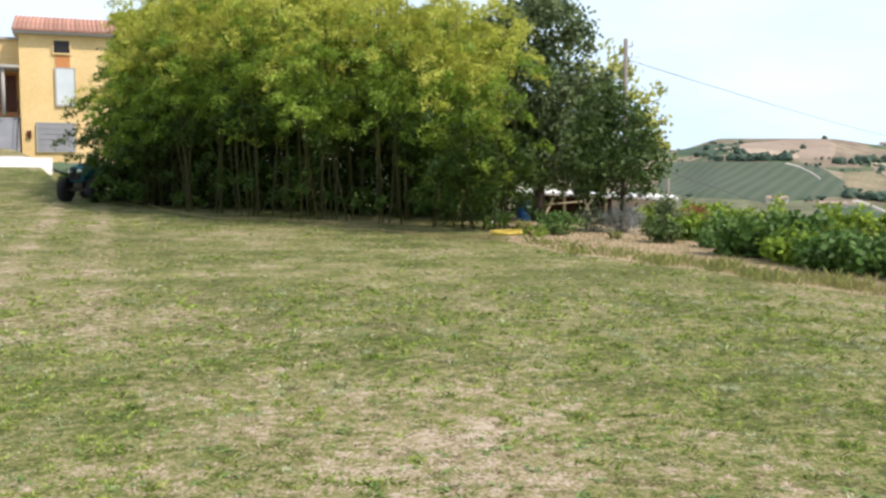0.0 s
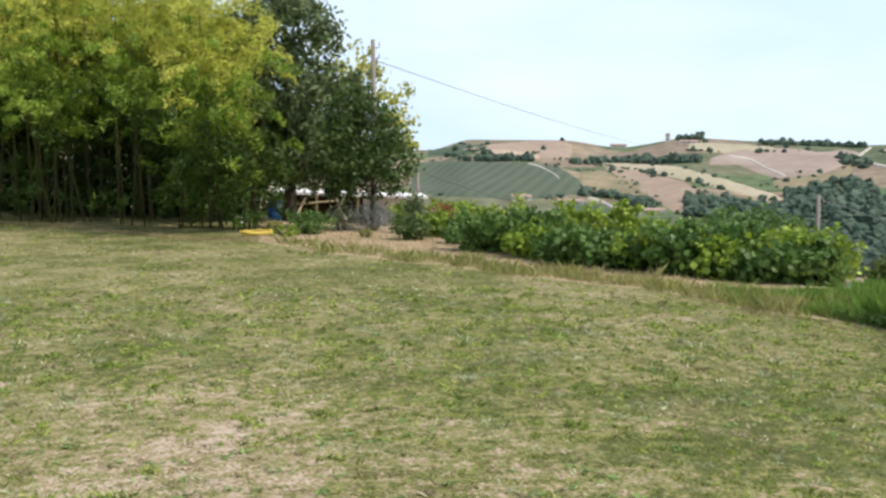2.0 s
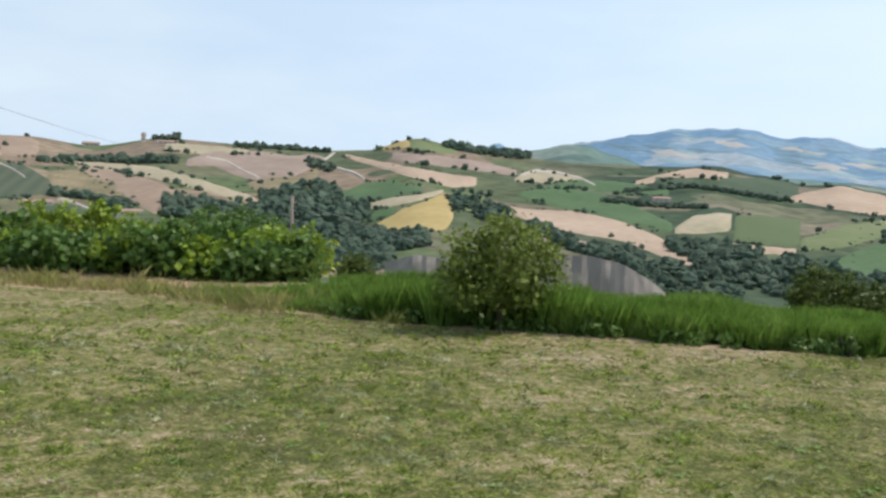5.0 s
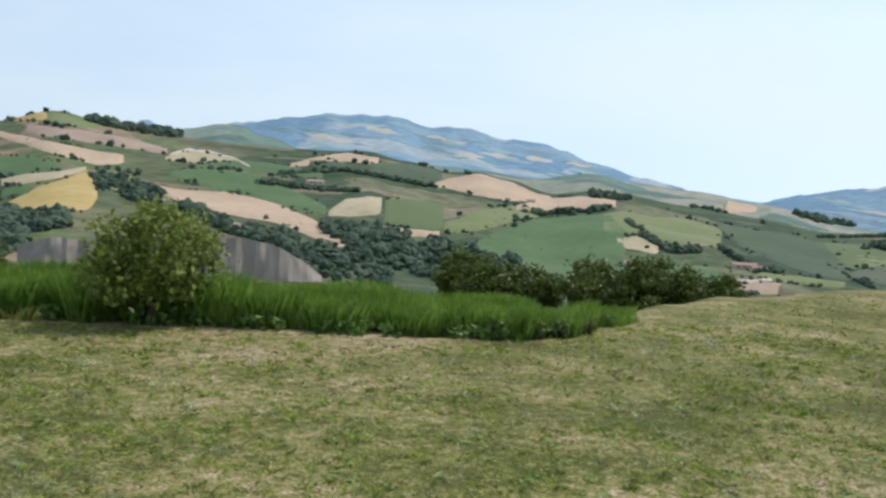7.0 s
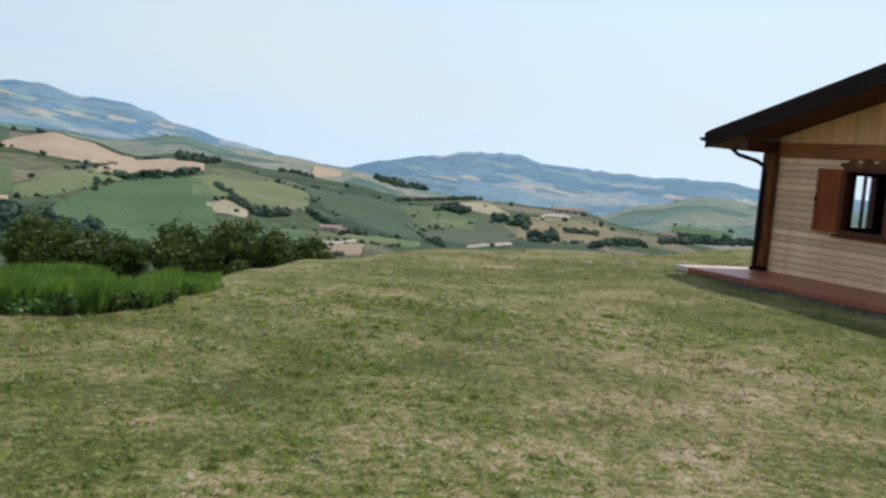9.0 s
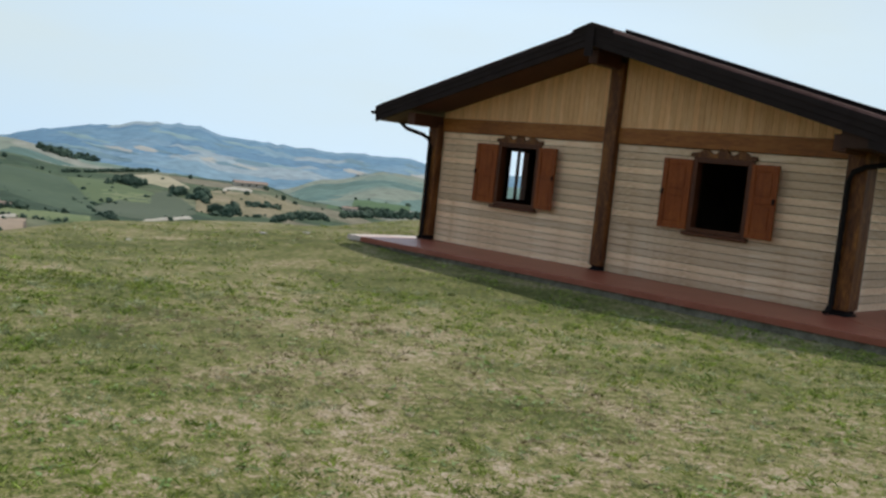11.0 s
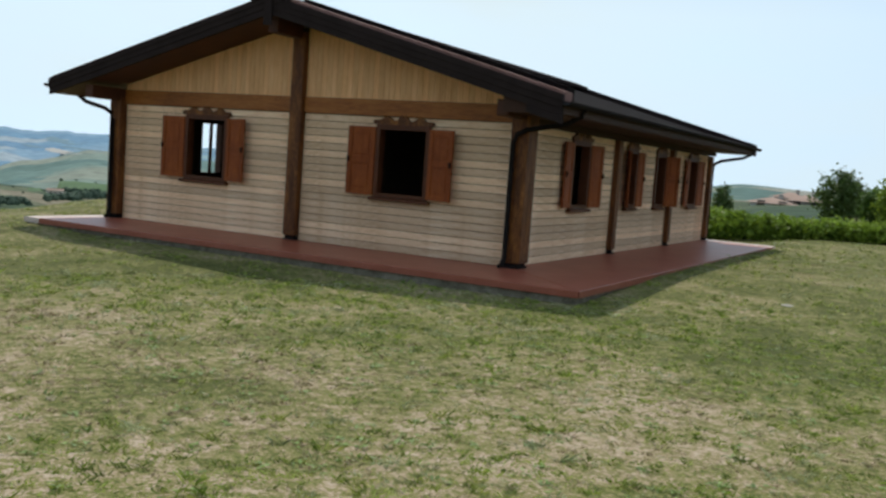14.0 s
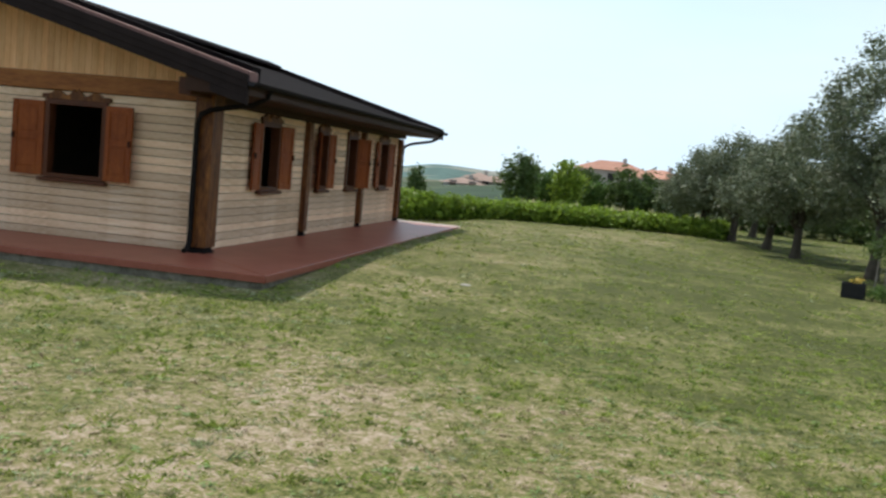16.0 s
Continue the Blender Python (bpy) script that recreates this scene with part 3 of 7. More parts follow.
def window(house, facing, at, half, swings=(4, 4), crown=True, name_mullion=False):
    """Opening with its frame, sill, carved head and two shutters. at: middle of the opening at the porch's level on the wall's face."""
    win = new("window")
    win.parent = house
    win.matrix_basis = Matrix.Translation(at) @ facing
    z0, z1 = 1.0, 2.33
    bm = bmesh.new()
    for x0, x1, za, zb in ((-half, -half + 0.09, z0, z1), (half - 0.09, half, z0, z1), (-half + 0.09, half - 0.09, z1 - 0.09, z1), (-half + 0.09, half - 0.09, z0, z0 + 0.07)):
        box(bm, x0, x1, -0.05, 0.14, za, zb, 0.005)
    fr = part("window_frame", bm, M["frame_wood"], house)
    fr.matrix_basis = win.matrix_basis
    part("mullion", boxed(-0.03, 0.03, 0.06, 0.12, z0 + 0.07, z1 - 0.09), M["frame_wood"], fr) if name_mullion else None
    sl = part("window_sill", boxed(-half - 0.06, half + 0.06, -0.11, 0.0, z0 - 0.07, z0 - 0.005, 0.01), M["frame_wood"], fr)
    if crown:
        pts = []
        w = half + 0.06
        for i in range(29):
            u = -1 + 2 * i / 28
            v = abs(u)
            top = 0.10 + 0.045 * cos(v * 3.6 * pi) * (1 - 0.3 * v) + 0.05 * exp(-((v - 0.07) / 0.06) ** 2) - 0.05 * exp(-(v / 0.03) ** 2) - 0.06 * max(0, v - 0.9) * 10
            pts.append((u * w, z1 + 0.015 + top))
        b2 = bmesh.new()
        prism(b2, [(-w, z1 + 0.002), *pts, (w, z1 + 0.002)], -0.06, -0.012)
        part("carved_head", b2, M["beam"], fr, "carved wooden window head")
    for side, sw in zip((-1, 1), swings):
        if sw is not None:
            shutter(fr, (side * (half - 0.0), -0.03, z0 + 0.02), Matrix(), sw, side, min(0.56, half * 1.05))
    bpy.data.objects.remove(win)
    return fr


def post(house, x0, x1, y0, y1, z1):
    p = part("post", boxed(x0, x1, y0, y1, 0.09, z1, 0.012), M["beam"], house)
    bm = bmesh.new()
    box(bm, x0 + 0.04, x1 - 0.04, y0 + 0.04, y1 - 0.04, 0.03, 0.10)
    box(bm, x0 + 0.01, x1 - 0.01, y0 + 0.01, y1 - 0.01, 0.0, 0.03)
    part("post_shoe", bm, M["gutter"], p, "black steel post shoe")


def build_house():
    house = thing("wooden_house", HOUSE, "single-storey wooden chalet with pale board siding and brown shutters", "house")
    fz = (1.0, 2.33)
    hole = lambda c, h: (c - h, c + h, *fz)
    front = [hole(-7.02, 0.58), hole(-2.28, 0.58)]
    right = [hole(2.93, 0.5), hole(6.2, 0.36), hole(8.5, 0.42), hole(11.65, 0.48)]
    left = [hole(2.62, 0.42), hole(8.0, 0.5)]
    t = 0.14
    walls = {}
    for name, holes, span, to in (("wall_front", front, (-WID, 0), lambda s, d: (s, d * t)), ("wall_back", [], (-WID, 0), lambda s, d: (s, LEN - t + d * t)),
                                  ("wall_side", right, (t, LEN - t), lambda s, d: (-d * t, s)), ("wall_far_side", left, (t, LEN - t), lambda s, d: (-WID + d * t, s))):
        bm = bmesh.new()
        wall_cells(bm, *span, 0.0, PLATE - 0.005, holes, to)
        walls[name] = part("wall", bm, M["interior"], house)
    # inside: unseen dark floor, ceiling and partitions, added to keep the openings black
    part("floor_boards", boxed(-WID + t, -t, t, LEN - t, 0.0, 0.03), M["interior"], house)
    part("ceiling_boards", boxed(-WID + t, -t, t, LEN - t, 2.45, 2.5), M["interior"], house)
    part("added_partition", boxed(-WID + t, -t, 5.2, 5.3, 0.03, 2.45), M["interior"], house)
    part("added_partition", boxed(-4.75, -4.65, t, 5.2, 0.03, 2.45), M["interior"], house)
    side_boards(walls["wall_front"], [(-9.35, -4.84), (-4.54, -0.06)], front, lambda s, z: (s, 0, z), False)
    side_boards(walls["wall_side"], [(0.2, 4.95), (5.2, 9.3), (9.52, LEN - 0.25)], right, lambda s, z: (0, s, z), True)
    # posts
    for x0, x1, y0, y1, z1 in ((-4.83, -4.55, -0.16, 0.0, 4.0), (-0.06, 0.27, -0.2, 0.2, 2.62), (-9.68, -9.36, -0.2, 0.1, 2.62)):
        post(house, x0, x1, y0, y1, z1)
    for y0 in (4.96, 9.3, LEN - 0.24):
        post(house, 0.0, 0.14, y0, y0 + 0.24, 2.46)
    # tie beams and plates
    part("tie_beam", boxed(-9.36, -4.835, -0.07, -0.002, WALL_H + 0.004, PLATE, 0.008), M["beam_h"], house)
    part("tie_beam", boxed(-4.545, -0.065, -0.07, -0.002, WALL_H + 0.004, PLATE, 0.008), M["beam_h"], house)
    part("wall_plate", boxed(0.003, 0.12, 0.21, LEN + 0.3, WALL_H + 0.004, PLATE - 0.06, 0.008), M["eaves_shaded"], house)
    for x in (0.1, -WID - 0.1, RIDGE_X):
        z = roof_top(x) - 0.40
        part("purlin", boxed(x - 0.11, x + 0.11, -FRONT + 0.12, 0.0 if x != RIDGE_X else -0.165, z - 0.26, z, 0.01), M["eaves"], house)
    # gable boards, each cut to the slope
    x = -WID + 0.02
    gable = part("gable_wall", boxed(-WID + 0.3, -0.3, 0.0, 0.1, PLATE, 2.95), M["interior"], house)
    b2 = bmesh.new()
    prism(b2, [(-WID, PLATE), (0, PLATE), (0, roof_top(0) - 0.36), (RIDGE_X, roof_top(RIDGE_X) - 0.36), (-WID, roof_top(-WID) - 0.36)], 0.005, 0.12)
    part("gable_backing", b2, M["interior"], house)
    while x < -0.1:
        w = 0.118
        for c in (x,):
            xb = min(c + w - 0.003, -0.02)
            z1, z2 = roof_top(c) - 0.34, roof_top(xb) - 0.34
            if min(z1, z2) > PLATE + 0.03 and not (-4.85 < c + w / 2 < -4.53):
                bm = bmesh.new()
                prism(bm, [(c, PLATE + 0.002), (xb, PLATE + 0.002), (xb, z2), (c, z1)], -0.02, 0.002)
                bmesh.ops.bevel(bm, geom=[e for e in bm.edges if abs(e.verts[0].co.z - e.verts[1].co.z) > 0.1 and e.verts[0].co.y < -0.01], offset=0.006, segments=1, affect="EDGES")
                part("gable_board", bm, M["gable"], gable)
        x += w
    # windows
    for c in (-7.02, -2.28):
        window(house, Matrix(), (c, -0.022, 0), 0.58, (7, 12))
    east = Matrix.Rotation(radians(90), 4, "Z")
    for c, h, sw in ((2.93, 0.5, (6, 8)), (6.2, 0.36, (25, 6)), (8.5, 0.42, (None, 35)), (11.65, 0.48, (6, 6))):
        window(house, east, (0.022, c, 0), h, sw)
    west = Matrix.Rotation(radians(-90), 4, "Z")
    for c, h in ((2.62, 0.42), (8.0, 0.5)):
        window(house, west, (-WID - 0.022, c, 0), h, (5, 5), True, True)
    # roof: two slopes of boarding and tiles, with a stepped metal verge
    y0, y1 = -FRONT, LEN + BACK
    for sgn in (-1, 1):
        xe = RIDGE_X + sgn * (WID / 2 + EAVE)
        def sheet(name, mat, d0, d1, xa, xb, ya, yb, label=""):
            bm = bmesh.new()
            prism(bm, [(xa, roof_top(xa) - d0), (xb, roof_top(xb) - d0), (xb, roof_top(xb) - d1), (xa, roof_top(xa) - d1)], ya, yb)
            return part(name, bm, mat, house, label)
        sheet("eaves_boarding", M["eaves"], 0.24, 0.33, RIDGE_X + sgn * 0.001, xe - sgn * 0.05, y0 + 0.06, y1 - 0.06)
        sheet("roof_deck", M["roof_black"], 0.15, 0.235, RIDGE_X + sgn * 0.001, xe - sgn * 0.03, y0 + 0.06, y1 - 0.06, "dark brown roof covering")
        sheet("verge_tiles", M["roof_tile"], -0.05, 0.148, RIDGE_X + sgn * 0.43, xe - sgn * 0.02, y0 + 0.06, y0 + 0.42, "pinkish clay verge tiles")
        sheet("raised_strip", M["roof_black"], -0.13, 0.148, RIDGE_X + sgn * 0.43, xe - sgn * 0.12, y0 + 0.43, y0 + 0.75, "black raised roof strip")
        for k, (d0, d1, out) in enumerate(((0.0, 0.11, 0.03), (0.113, 0.22, 0.015), (0.223, 0.34, 0.0))):
            sheet("verge_board", M["roof_metal"], d0, d1, RIDGE_X + sgn * 0.001, xe, y0 - out, y0 + 0.055, "dark brown stepped metal verge")
        sheet("verge_board", M["roof_metal"], 0.0, 0.34, RIDGE_X + sgn * 0.001, xe, y1 - 0.055, y1)
        sheet("eave_flashing", M["roof_black"], 0.09, 0.148, xe - sgn * 0.5, xe - sgn * 0.02, y0 + 0.76, y1 - 0.06)
        if sgn > 0:
            bm = bmesh.new()
            prism(bm, [(0.125, 2.60), (xe - 0.055, 2.60), (xe - 0.055, roof_top(xe - 0.055) - 0.332), (0.125, roof_top(0.125) - 0.332)], y0 + 0.065, y1 - 0.065)
            part("boxed_soffit", bm, M["eaves_shaded"], house, "brown boarded soffit, darkened for the shade under the eave")
            sheet("verge_end", M["roof_metal"], 0.343, 0.46, xe - 0.62, xe, y0, y0 + 0.06)
        # rafters under the eaves
        y = 0.9
        while y < LEN and sgn < 0:
            sheet("rafter", M["eaves"], 0.332, 0.43, xe - sgn * 0.1, xe - sgn * EAVE, y, y + 0.1)
            y += 1.1
        # fascia and gutter
        zt = roof_top(xe) - 0.06
        part("fascia", boxed(min(xe, xe - sgn * 0.03), max(xe, xe - sgn * 0.03), y0 + 0.06, y1 - 0.06, zt - 0.24, zt - 0.03), M["eaves_shaded"], house)
        bm = bmesh.new()
        gx = xe + sgn * 0.075
        ring = [(gx + 0.075 * cos(pi + pi * i / 8), zt - 0.05 + 0.075 * sin(pi + pi * i / 8)) for i in range(9)]
        ring += [(gx + 0.068 * cos(2 * pi - pi * i / 8), zt - 0.045 + 0.066 * sin(2 * pi - pi * i / 8)) for i in range(9)]
        prism(bm, ring, y0 - 0.03, y1 + 0.03)
        gut = part("gutter", bm, M["gutter"], house, "dark metal half-round gutter")
        # downpipes: a swan neck back to the corner post, then down
        for yp in ((-0.26,) if sgn < 0 else (-0.26, LEN + 0.08)):
            px = -9.52 if sgn < 0 else 0.02
            if yp > 1:
                px = 0.1
            bm = bmesh.new()
            tube(bm, [(gx, yp, zt - 0.1), (gx - sgn * 0.05, yp, zt - 0.22), (gx - sgn * 0.3, yp, zt - 0.36), (px + sgn * 0.25, yp, 2.36), (px + sgn * 0.06, yp, 2.27), (px, yp, 2.12),
                      (px, yp, 0.16), (px - sgn * 0.02, yp - 0.05, 0.06), (px - sgn * 0.03, yp - 0.12, 0.03)], 0.045, 10)
            part("downpipe", bm, M["gutter"], house, "black metal downpipe")
    bm = bmesh.new()
    rw = 0.42
    zc = lambda x: roof_top(x) + 0.05
    prism(bm, [(RIDGE_X - rw, zc(RIDGE_X - rw)), (RIDGE_X, zc(RIDGE_X) + 0.02), (RIDGE_X + rw, zc(RIDGE_X + rw)), (RIDGE_X + rw, zc(RIDGE_X + rw) - 0.08), (RIDGE_X, TOP_RIDGE), (RIDGE_X - rw, zc(RIDGE_X - rw) - 0.08)],
          y0 - 0.05, y1 + 0.05)
    part("ridge_cap", bm, M["roof_metal"], house)
    part("verge_cap", boxed(RIDGE_X - 0.09, RIDGE_X + 0.09, y0 - 0.06, y0 - 0.032, TOP_RIDGE - 0.55, TOP_RIDGE - 0.02), M["roof_metal"], house)


build_porch()
build_house()

# ---- fields, woods and farms on the far hills
M["field_brown"] = material("field_brown", [(0.215, 0.16, 0.115), (0.265, 0.20, 0.145), (0.32, 0.25, 0.185)], 0.02, 0.95, 0, 10)
M["field_stubble"] = material("field_stubble", [(0.30, 0.225, 0.16), (0.37, 0.285, 0.205), (0.43, 0.335, 0.25)], 0.02, 0.95, 0, 10)
M["field_pale"] = material("field_pale", [(0.23, 0.22, 0.14), (0.32, 0.285, 0.19), (0.40, 0.345, 0.245)], 0.02, 0.95, 0, 10)
M["field_fallow"] = material("field_fallow", [(0.19, 0.15, 0.12), (0.255, 0.20, 0.16), (0.32, 0.26, 0.215)], 0.02, 0.95, 0, 10)
M["field_gold"] = material("field_gold", [(0.28, 0.22, 0.085), (0.35, 0.275, 0.11), (0.41, 0.32, 0.15)], 0.02, 0.95, 0, 10)
M["field_green"] = material("field_green", [(0.042, 0.094, 0.038), (0.06, 0.118, 0.046), (0.084, 0.138, 0.06)], 0.02, 0.95, 0, 10)
M["field_green_deep"] = material("field_green_deep", [(0.036, 0.068, 0.038), (0.047, 0.08, 0.043), (0.066, 0.098, 0.052)], 0.02, 0.95, 0, 10)
M["field_lime"] = material("field_lime", [(0.10, 0.145, 0.055), (0.13, 0.165, 0.07), (0.17, 0.19, 0.10)], 0.02, 0.95, 0, 10)
M["field_scrub"] = material("field_scrub", [(0.10, 0.11, 0.05), (0.19, 0.16, 0.09), (0.30, 0.24, 0.16)], 0.05, 0.95, 0, 10)
M["olive_rows"] = wave_rows(material("olive_rows", [(0.045, 0.07, 0.042), (0.062, 0.088, 0.052)], 0.03, 0.95, 0, 10), 30, 9, (0.08, 0.097, 0.06))
M["vine_rows"] = wave_rows(material("vine_rows", [(0.06, 0.11, 0.04), (0.08, 0.13, 0.05)], 0.03, 0.95, 0, 10), -20, 5, (0.095, 0.12, 0.055))
# haze is in these two colours: the far fields greyed, the woods slightly blued
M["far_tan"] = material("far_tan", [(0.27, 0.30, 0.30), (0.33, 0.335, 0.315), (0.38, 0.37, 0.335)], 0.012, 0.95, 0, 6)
M["far_wood"] = material("far_wood", [(0.042, 0.07, 0.052), (0.063, 0.097, 0.069), (0.10, 0.132, 0.09)], 0.10, 0.95, 0.6, 8, island=0.2, spec=0.1, bump_distance=1.0)
M["farm_wall"] = material("farm_wall", [(0.55, 0.48, 0.40), (0.66, 0.60, 0.52)], 0.3, 0.9, 0, 8)
M["farm_roof"] = material("farm_roof", [(0.27, 0.19, 0.155), (0.36, 0.26, 0.21)], 0.3, 0.9, 0, 8)
M["quarry"] = material("quarry", [(0.21, 0.195, 0.165), (0.235, 0.215, 0.185), (0.25, 0.23, 0.20), (0.33, 0.31, 0.28)], 0.10, 0.95, 0.3, 5, stretch=(1, 1, 0.3))


HEDGES = []


def field(kind, strips, far=False, lift=0.0):
    """A field on the hillside between an upper and a lower edge: (azimuth, upper, lower sight angles)."""
    a0, a1 = strips[0][0], strips[-1][0]
    top, low = [(a, t) for a, t, b in strips], [(a, b) for a, t, b in strips]
    line = lambda pts, a: float(np.interp(a, [p[0] for p in pts], [p[1] for p in pts]))
    if far:
        a0, a1 = round(a0 / 0.4) * 0.4, round(a1 / 0.4) * 0.4 + 0.4
    n = max(2, round((a1 - a0) / 0.4)) if far else max(4, int((a1 - a0) / 0.2))
    rows = max(5, min(16, int(max(s[1] - s[2] for s in strips) / 0.16)))
    verts, faces = [], []
    for i in range(n + 1):
        a = a0 + (a1 - a0) * i / n
        e0, e1 = line(low, a), line(top, a)
        jit = 0.05 * noise.noise((a * 1.3, e0, 7))
        r = last = max(meet(a, e0 + jit)[0], 150)
        for j in range(rows + 1):
            r = max(meet(a, e0 + jit + max(e1 - e0, 0.02) * j / rows)[0], last)
            if r > 1.35 * last and not far:
                r = last
            last = r
            rim = i in (0, n) or j in (0, rows)
            verts.append(spot(a, r, -0.1 if rim else 0.25 + lift + min(r * 0.0007, 1.6)))
    for i in range(n):
        for j in range(rows):
            k = i * (rows + 1) + j
            faces.append((k, k + rows + 1, k + rows + 2, k + 1))
    label = {"field_gold": "ripe golden wheat field on a far hillside", "field_stubble": "tan stubble field on a far hillside", "field_brown": "ploughed brown field on a far hillside",
             "field_pale": "pale dry field on a far hillside", "field_fallow": "grey-brown fallow field on a far hillside", "olive_rows": "olive grove planted in rows on a hillside",
             "vine_rows": "dark green vineyard in rows on a hillside", "field_scrub": "dry scrubby slope on a far hillside", "far_tan": "dry field on the far mountain, greyed by haze in its colour", "farm_track": "pale unpaved farm track on a far hillside", "far_slope_wood": "wood on the far mountain, blue haze put into its colour", "far_meadow": "meadow on the far mountain, pale haze put into its colour"}.get(kind, "green crop field on a far hillside")
    if not far and not lift:
        i = 0.0
        while i < n:
            base = int(i) * (rows + 1)
            if noise.noise((a0 + i * 0.17, strips[0][1], 2)) > 0.1:
                for k in (0,) if rng.uniform() < 0.6 else (0, rows):
                    p = Vector(verts[base + k]) + Vector((*rng.normal(0, 3, 2), 0))
                    HEDGES.append((tuple(p), hypot(p.x, p.y) * radians(rng.uniform(0.03, 0.08) + 0.13 * rng.uniform() ** 3)))
            i += rng.uniform(0.15, 0.7)
    return tagged(raw("field", verts, faces, M[kind], smooth=True), label, "field", "fields on the hills")


BLOB = bmesh.new()
bmesh.ops.create_icosphere(BLOB, subdivisions=2, radius=1.0)
BLOB_V = np.array([v.co[:] for v in BLOB.verts])
BLOB_F = np.array([[v.index for v in f.verts] for f in BLOB.faces])
BLOB.free()
rng = np.random.default_rng(5)


def blobs(places, sizes):
    """Uneven lumps of foliage: vertices and faces of all of them."""
    vs, fs, n = [], [], len(BLOB_V)
    for i, (p, s) in enumerate(zip(places, sizes)):
        k = rng.normal(0, 1, (6, 3))
        bump = 1 + 0.15 * np.sin(BLOB_V @ k[:3].T * 2.6 + k[3]).sum(1) + rng.normal(0, 0.15, n)
        v = BLOB_V * bump[:, None] * s * np.array([1, 1, rng.uniform(0.8, 1.15)])
        vs.append(v + np.array(p) + np.array([0, 0, s * 0.55]))
        fs.append(BLOB_F + i * n)
    return np.concatenate(vs), np.concatenate(fs).tolist()


def wood(strips, size):
    """A far wood or hedge between two sight lines; size: a tree's width as an angle."""
    a0, a1 = strips[0][0], strips[-1][0]
    az = [s[0] for s in strips]
    area = sum((q[0] - p[0]) * (abs(p[1] - p[2]) + abs(q[1] - q[2])) / 2 for p, q in zip(strips, strips[1:]))
    count = max(4, int(area / size ** 2 * 3.4 + (a1 - a0) / size * 1.2))
    places, sizes = [], []
    for _ in range(count):
        a = rng.uniform(a0, a1)
        e0, e1 = np.interp(a, az, [s[2] for s in strips]), np.interp(a, az, [s[1] for s in strips])
        s = size * rng.uniform(0.6, 1.15)
        e = e0 + (max(e1 - s * 0.7, e0) - e0) * rng.uniform(0, 1)
        r, z = meet(a, e)
        if r < 130:
            continue
        places.append(tuple(spot(a, r)))
        sizes.append(r * radians(s) * rng.uniform(0.45, 0.85))
    if not places:
        return None
    v, f = blobs(places, sizes)
    ob = raw("far_wood", v, f, M["far_wood"], smooth=False)
    return tagged(ob, "dark green trees along a far valley side", "wood", kind="stuff")


def farmhouse(az, el, wide, high):
    r, z = meet(az, el)
    if r < 130:
        return
    w, h = r * radians(wide), r * radians(high)
    house = thing("farmhouse", pose(*spot(az, r), 0, 0, -az + 12), "small pale farmhouse with a low tiled roof", "farmhouse", "farms on the hills")
    part("wall", boxed(-w / 2, w / 2, -w * 0.2, w * 0.2, -h * 0.6, h * 0.7), M["farm_wall"], house)
    bm = bmesh.new()
    prism(bm, [(-w * 0.25, h * 0.705), (w * 0.25, h * 0.705), (0, h * 1.1)], -w * 0.53, w * 0.53)
    bmesh.ops.rotate(bm, verts=bm.verts[:], cent=(0, 0, 0), matrix=Matrix.Rotation(radians(90), 3, "Z"))
    part("roof", bm, M["farm_roof"], house)
    for k in range(3):
        part("window", boxed(-w * 0.3 + k * w * 0.25, -w * 0.22 + k * w * 0.25, -w * 0.2 - 0.1, -w * 0.2 - 0.02, h * 0.2, h * 0.45), M["gutter"], house)


field("field_brown", [(16.16, 0.55, 0.36), (17.23, 0.83, 0.32), (19.41, 1.04, 0.13), (21.64, 1.09, -0.06), (22.22, 0.87, 0.18)])
field("field_stubble", [(15.55, 0.48, 0.42), (16.62, 0.63, 0.31), (18.47, 0.54, 0.08), (20.36, 0.18, -0.02)])
field("olive_rows", [(12.65, -0.33, -2.02), (14.18, -0.18, -2.27), (18.46, -0.18, -2.45), (21.31, -0.39, -2.30), (22.93, -1.36, -2.03)])
field("field_pale", [(23.42, -0.20, -0.30), (25.55, -0.20, -0.63), (28.21, -0.32, -1.03), (30.91, -1.02, -1.66), (33.62, -1.83, -2.27), (34.10, -2.12, -2.19)])
field("field_brown", [(24.17, -0.39, -0.55), (26.22, -0.65, -1.99), (28.22, -1.10, -3.05), (29.57, -1.75, -3.17), (31.13, -2.68, -3.08)])
field("field_scrub", [(22.61, -0.71, -1.63), (24.24, -0.62, -1.95), (26.22, -1.26, -2.33), (26.89, -1.92, -2.46)])
field("field_fallow", [(30.05, 0.07, -0.26), (31.56, 0.67, -0.24), (34.27, 0.78, -1.21), (35.96, 0.54, -0.78), (37.30, 0.73, -0.15), (38.04, 0.47, 0.27)])
field("field_scrub", [(33.61, -1.08, -1.42), (34.97, -0.62, -1.81), (36.66, -0.70, -1.61), (37.66, -0.07, -0.82)])
field("field_green", [(38.77, -1.67, -2.04), (40.37, -0.94, -2.11), (42.04, -0.71, -1.81), (43.83, -1.08, -1.34)])
field("field_stubble", [(39.15, 0.75, 0.55), (41.67, 0.32, -0.14), (43.67, 0.05, -0.64), (45.64, -0.24, -1.07), (47.10, -0.38, -0.91)])
field("field_fallow", [(41.98, 0.96, 0.46), (44.95, 0.84, 0.17), (47.55, 0.54, -0.05), (49.47, 0.11, -0.28)])
field("field_gold", [(40.64, 1.21, 1.04), (41.97, 1.63, 1.09), (43.02, 1.74, 1.21)])
field("field_lime", [(43.02, 1.74, 1.01), (44.60, 1.72, 0.96), (45.98, 1.28, 0.95)])
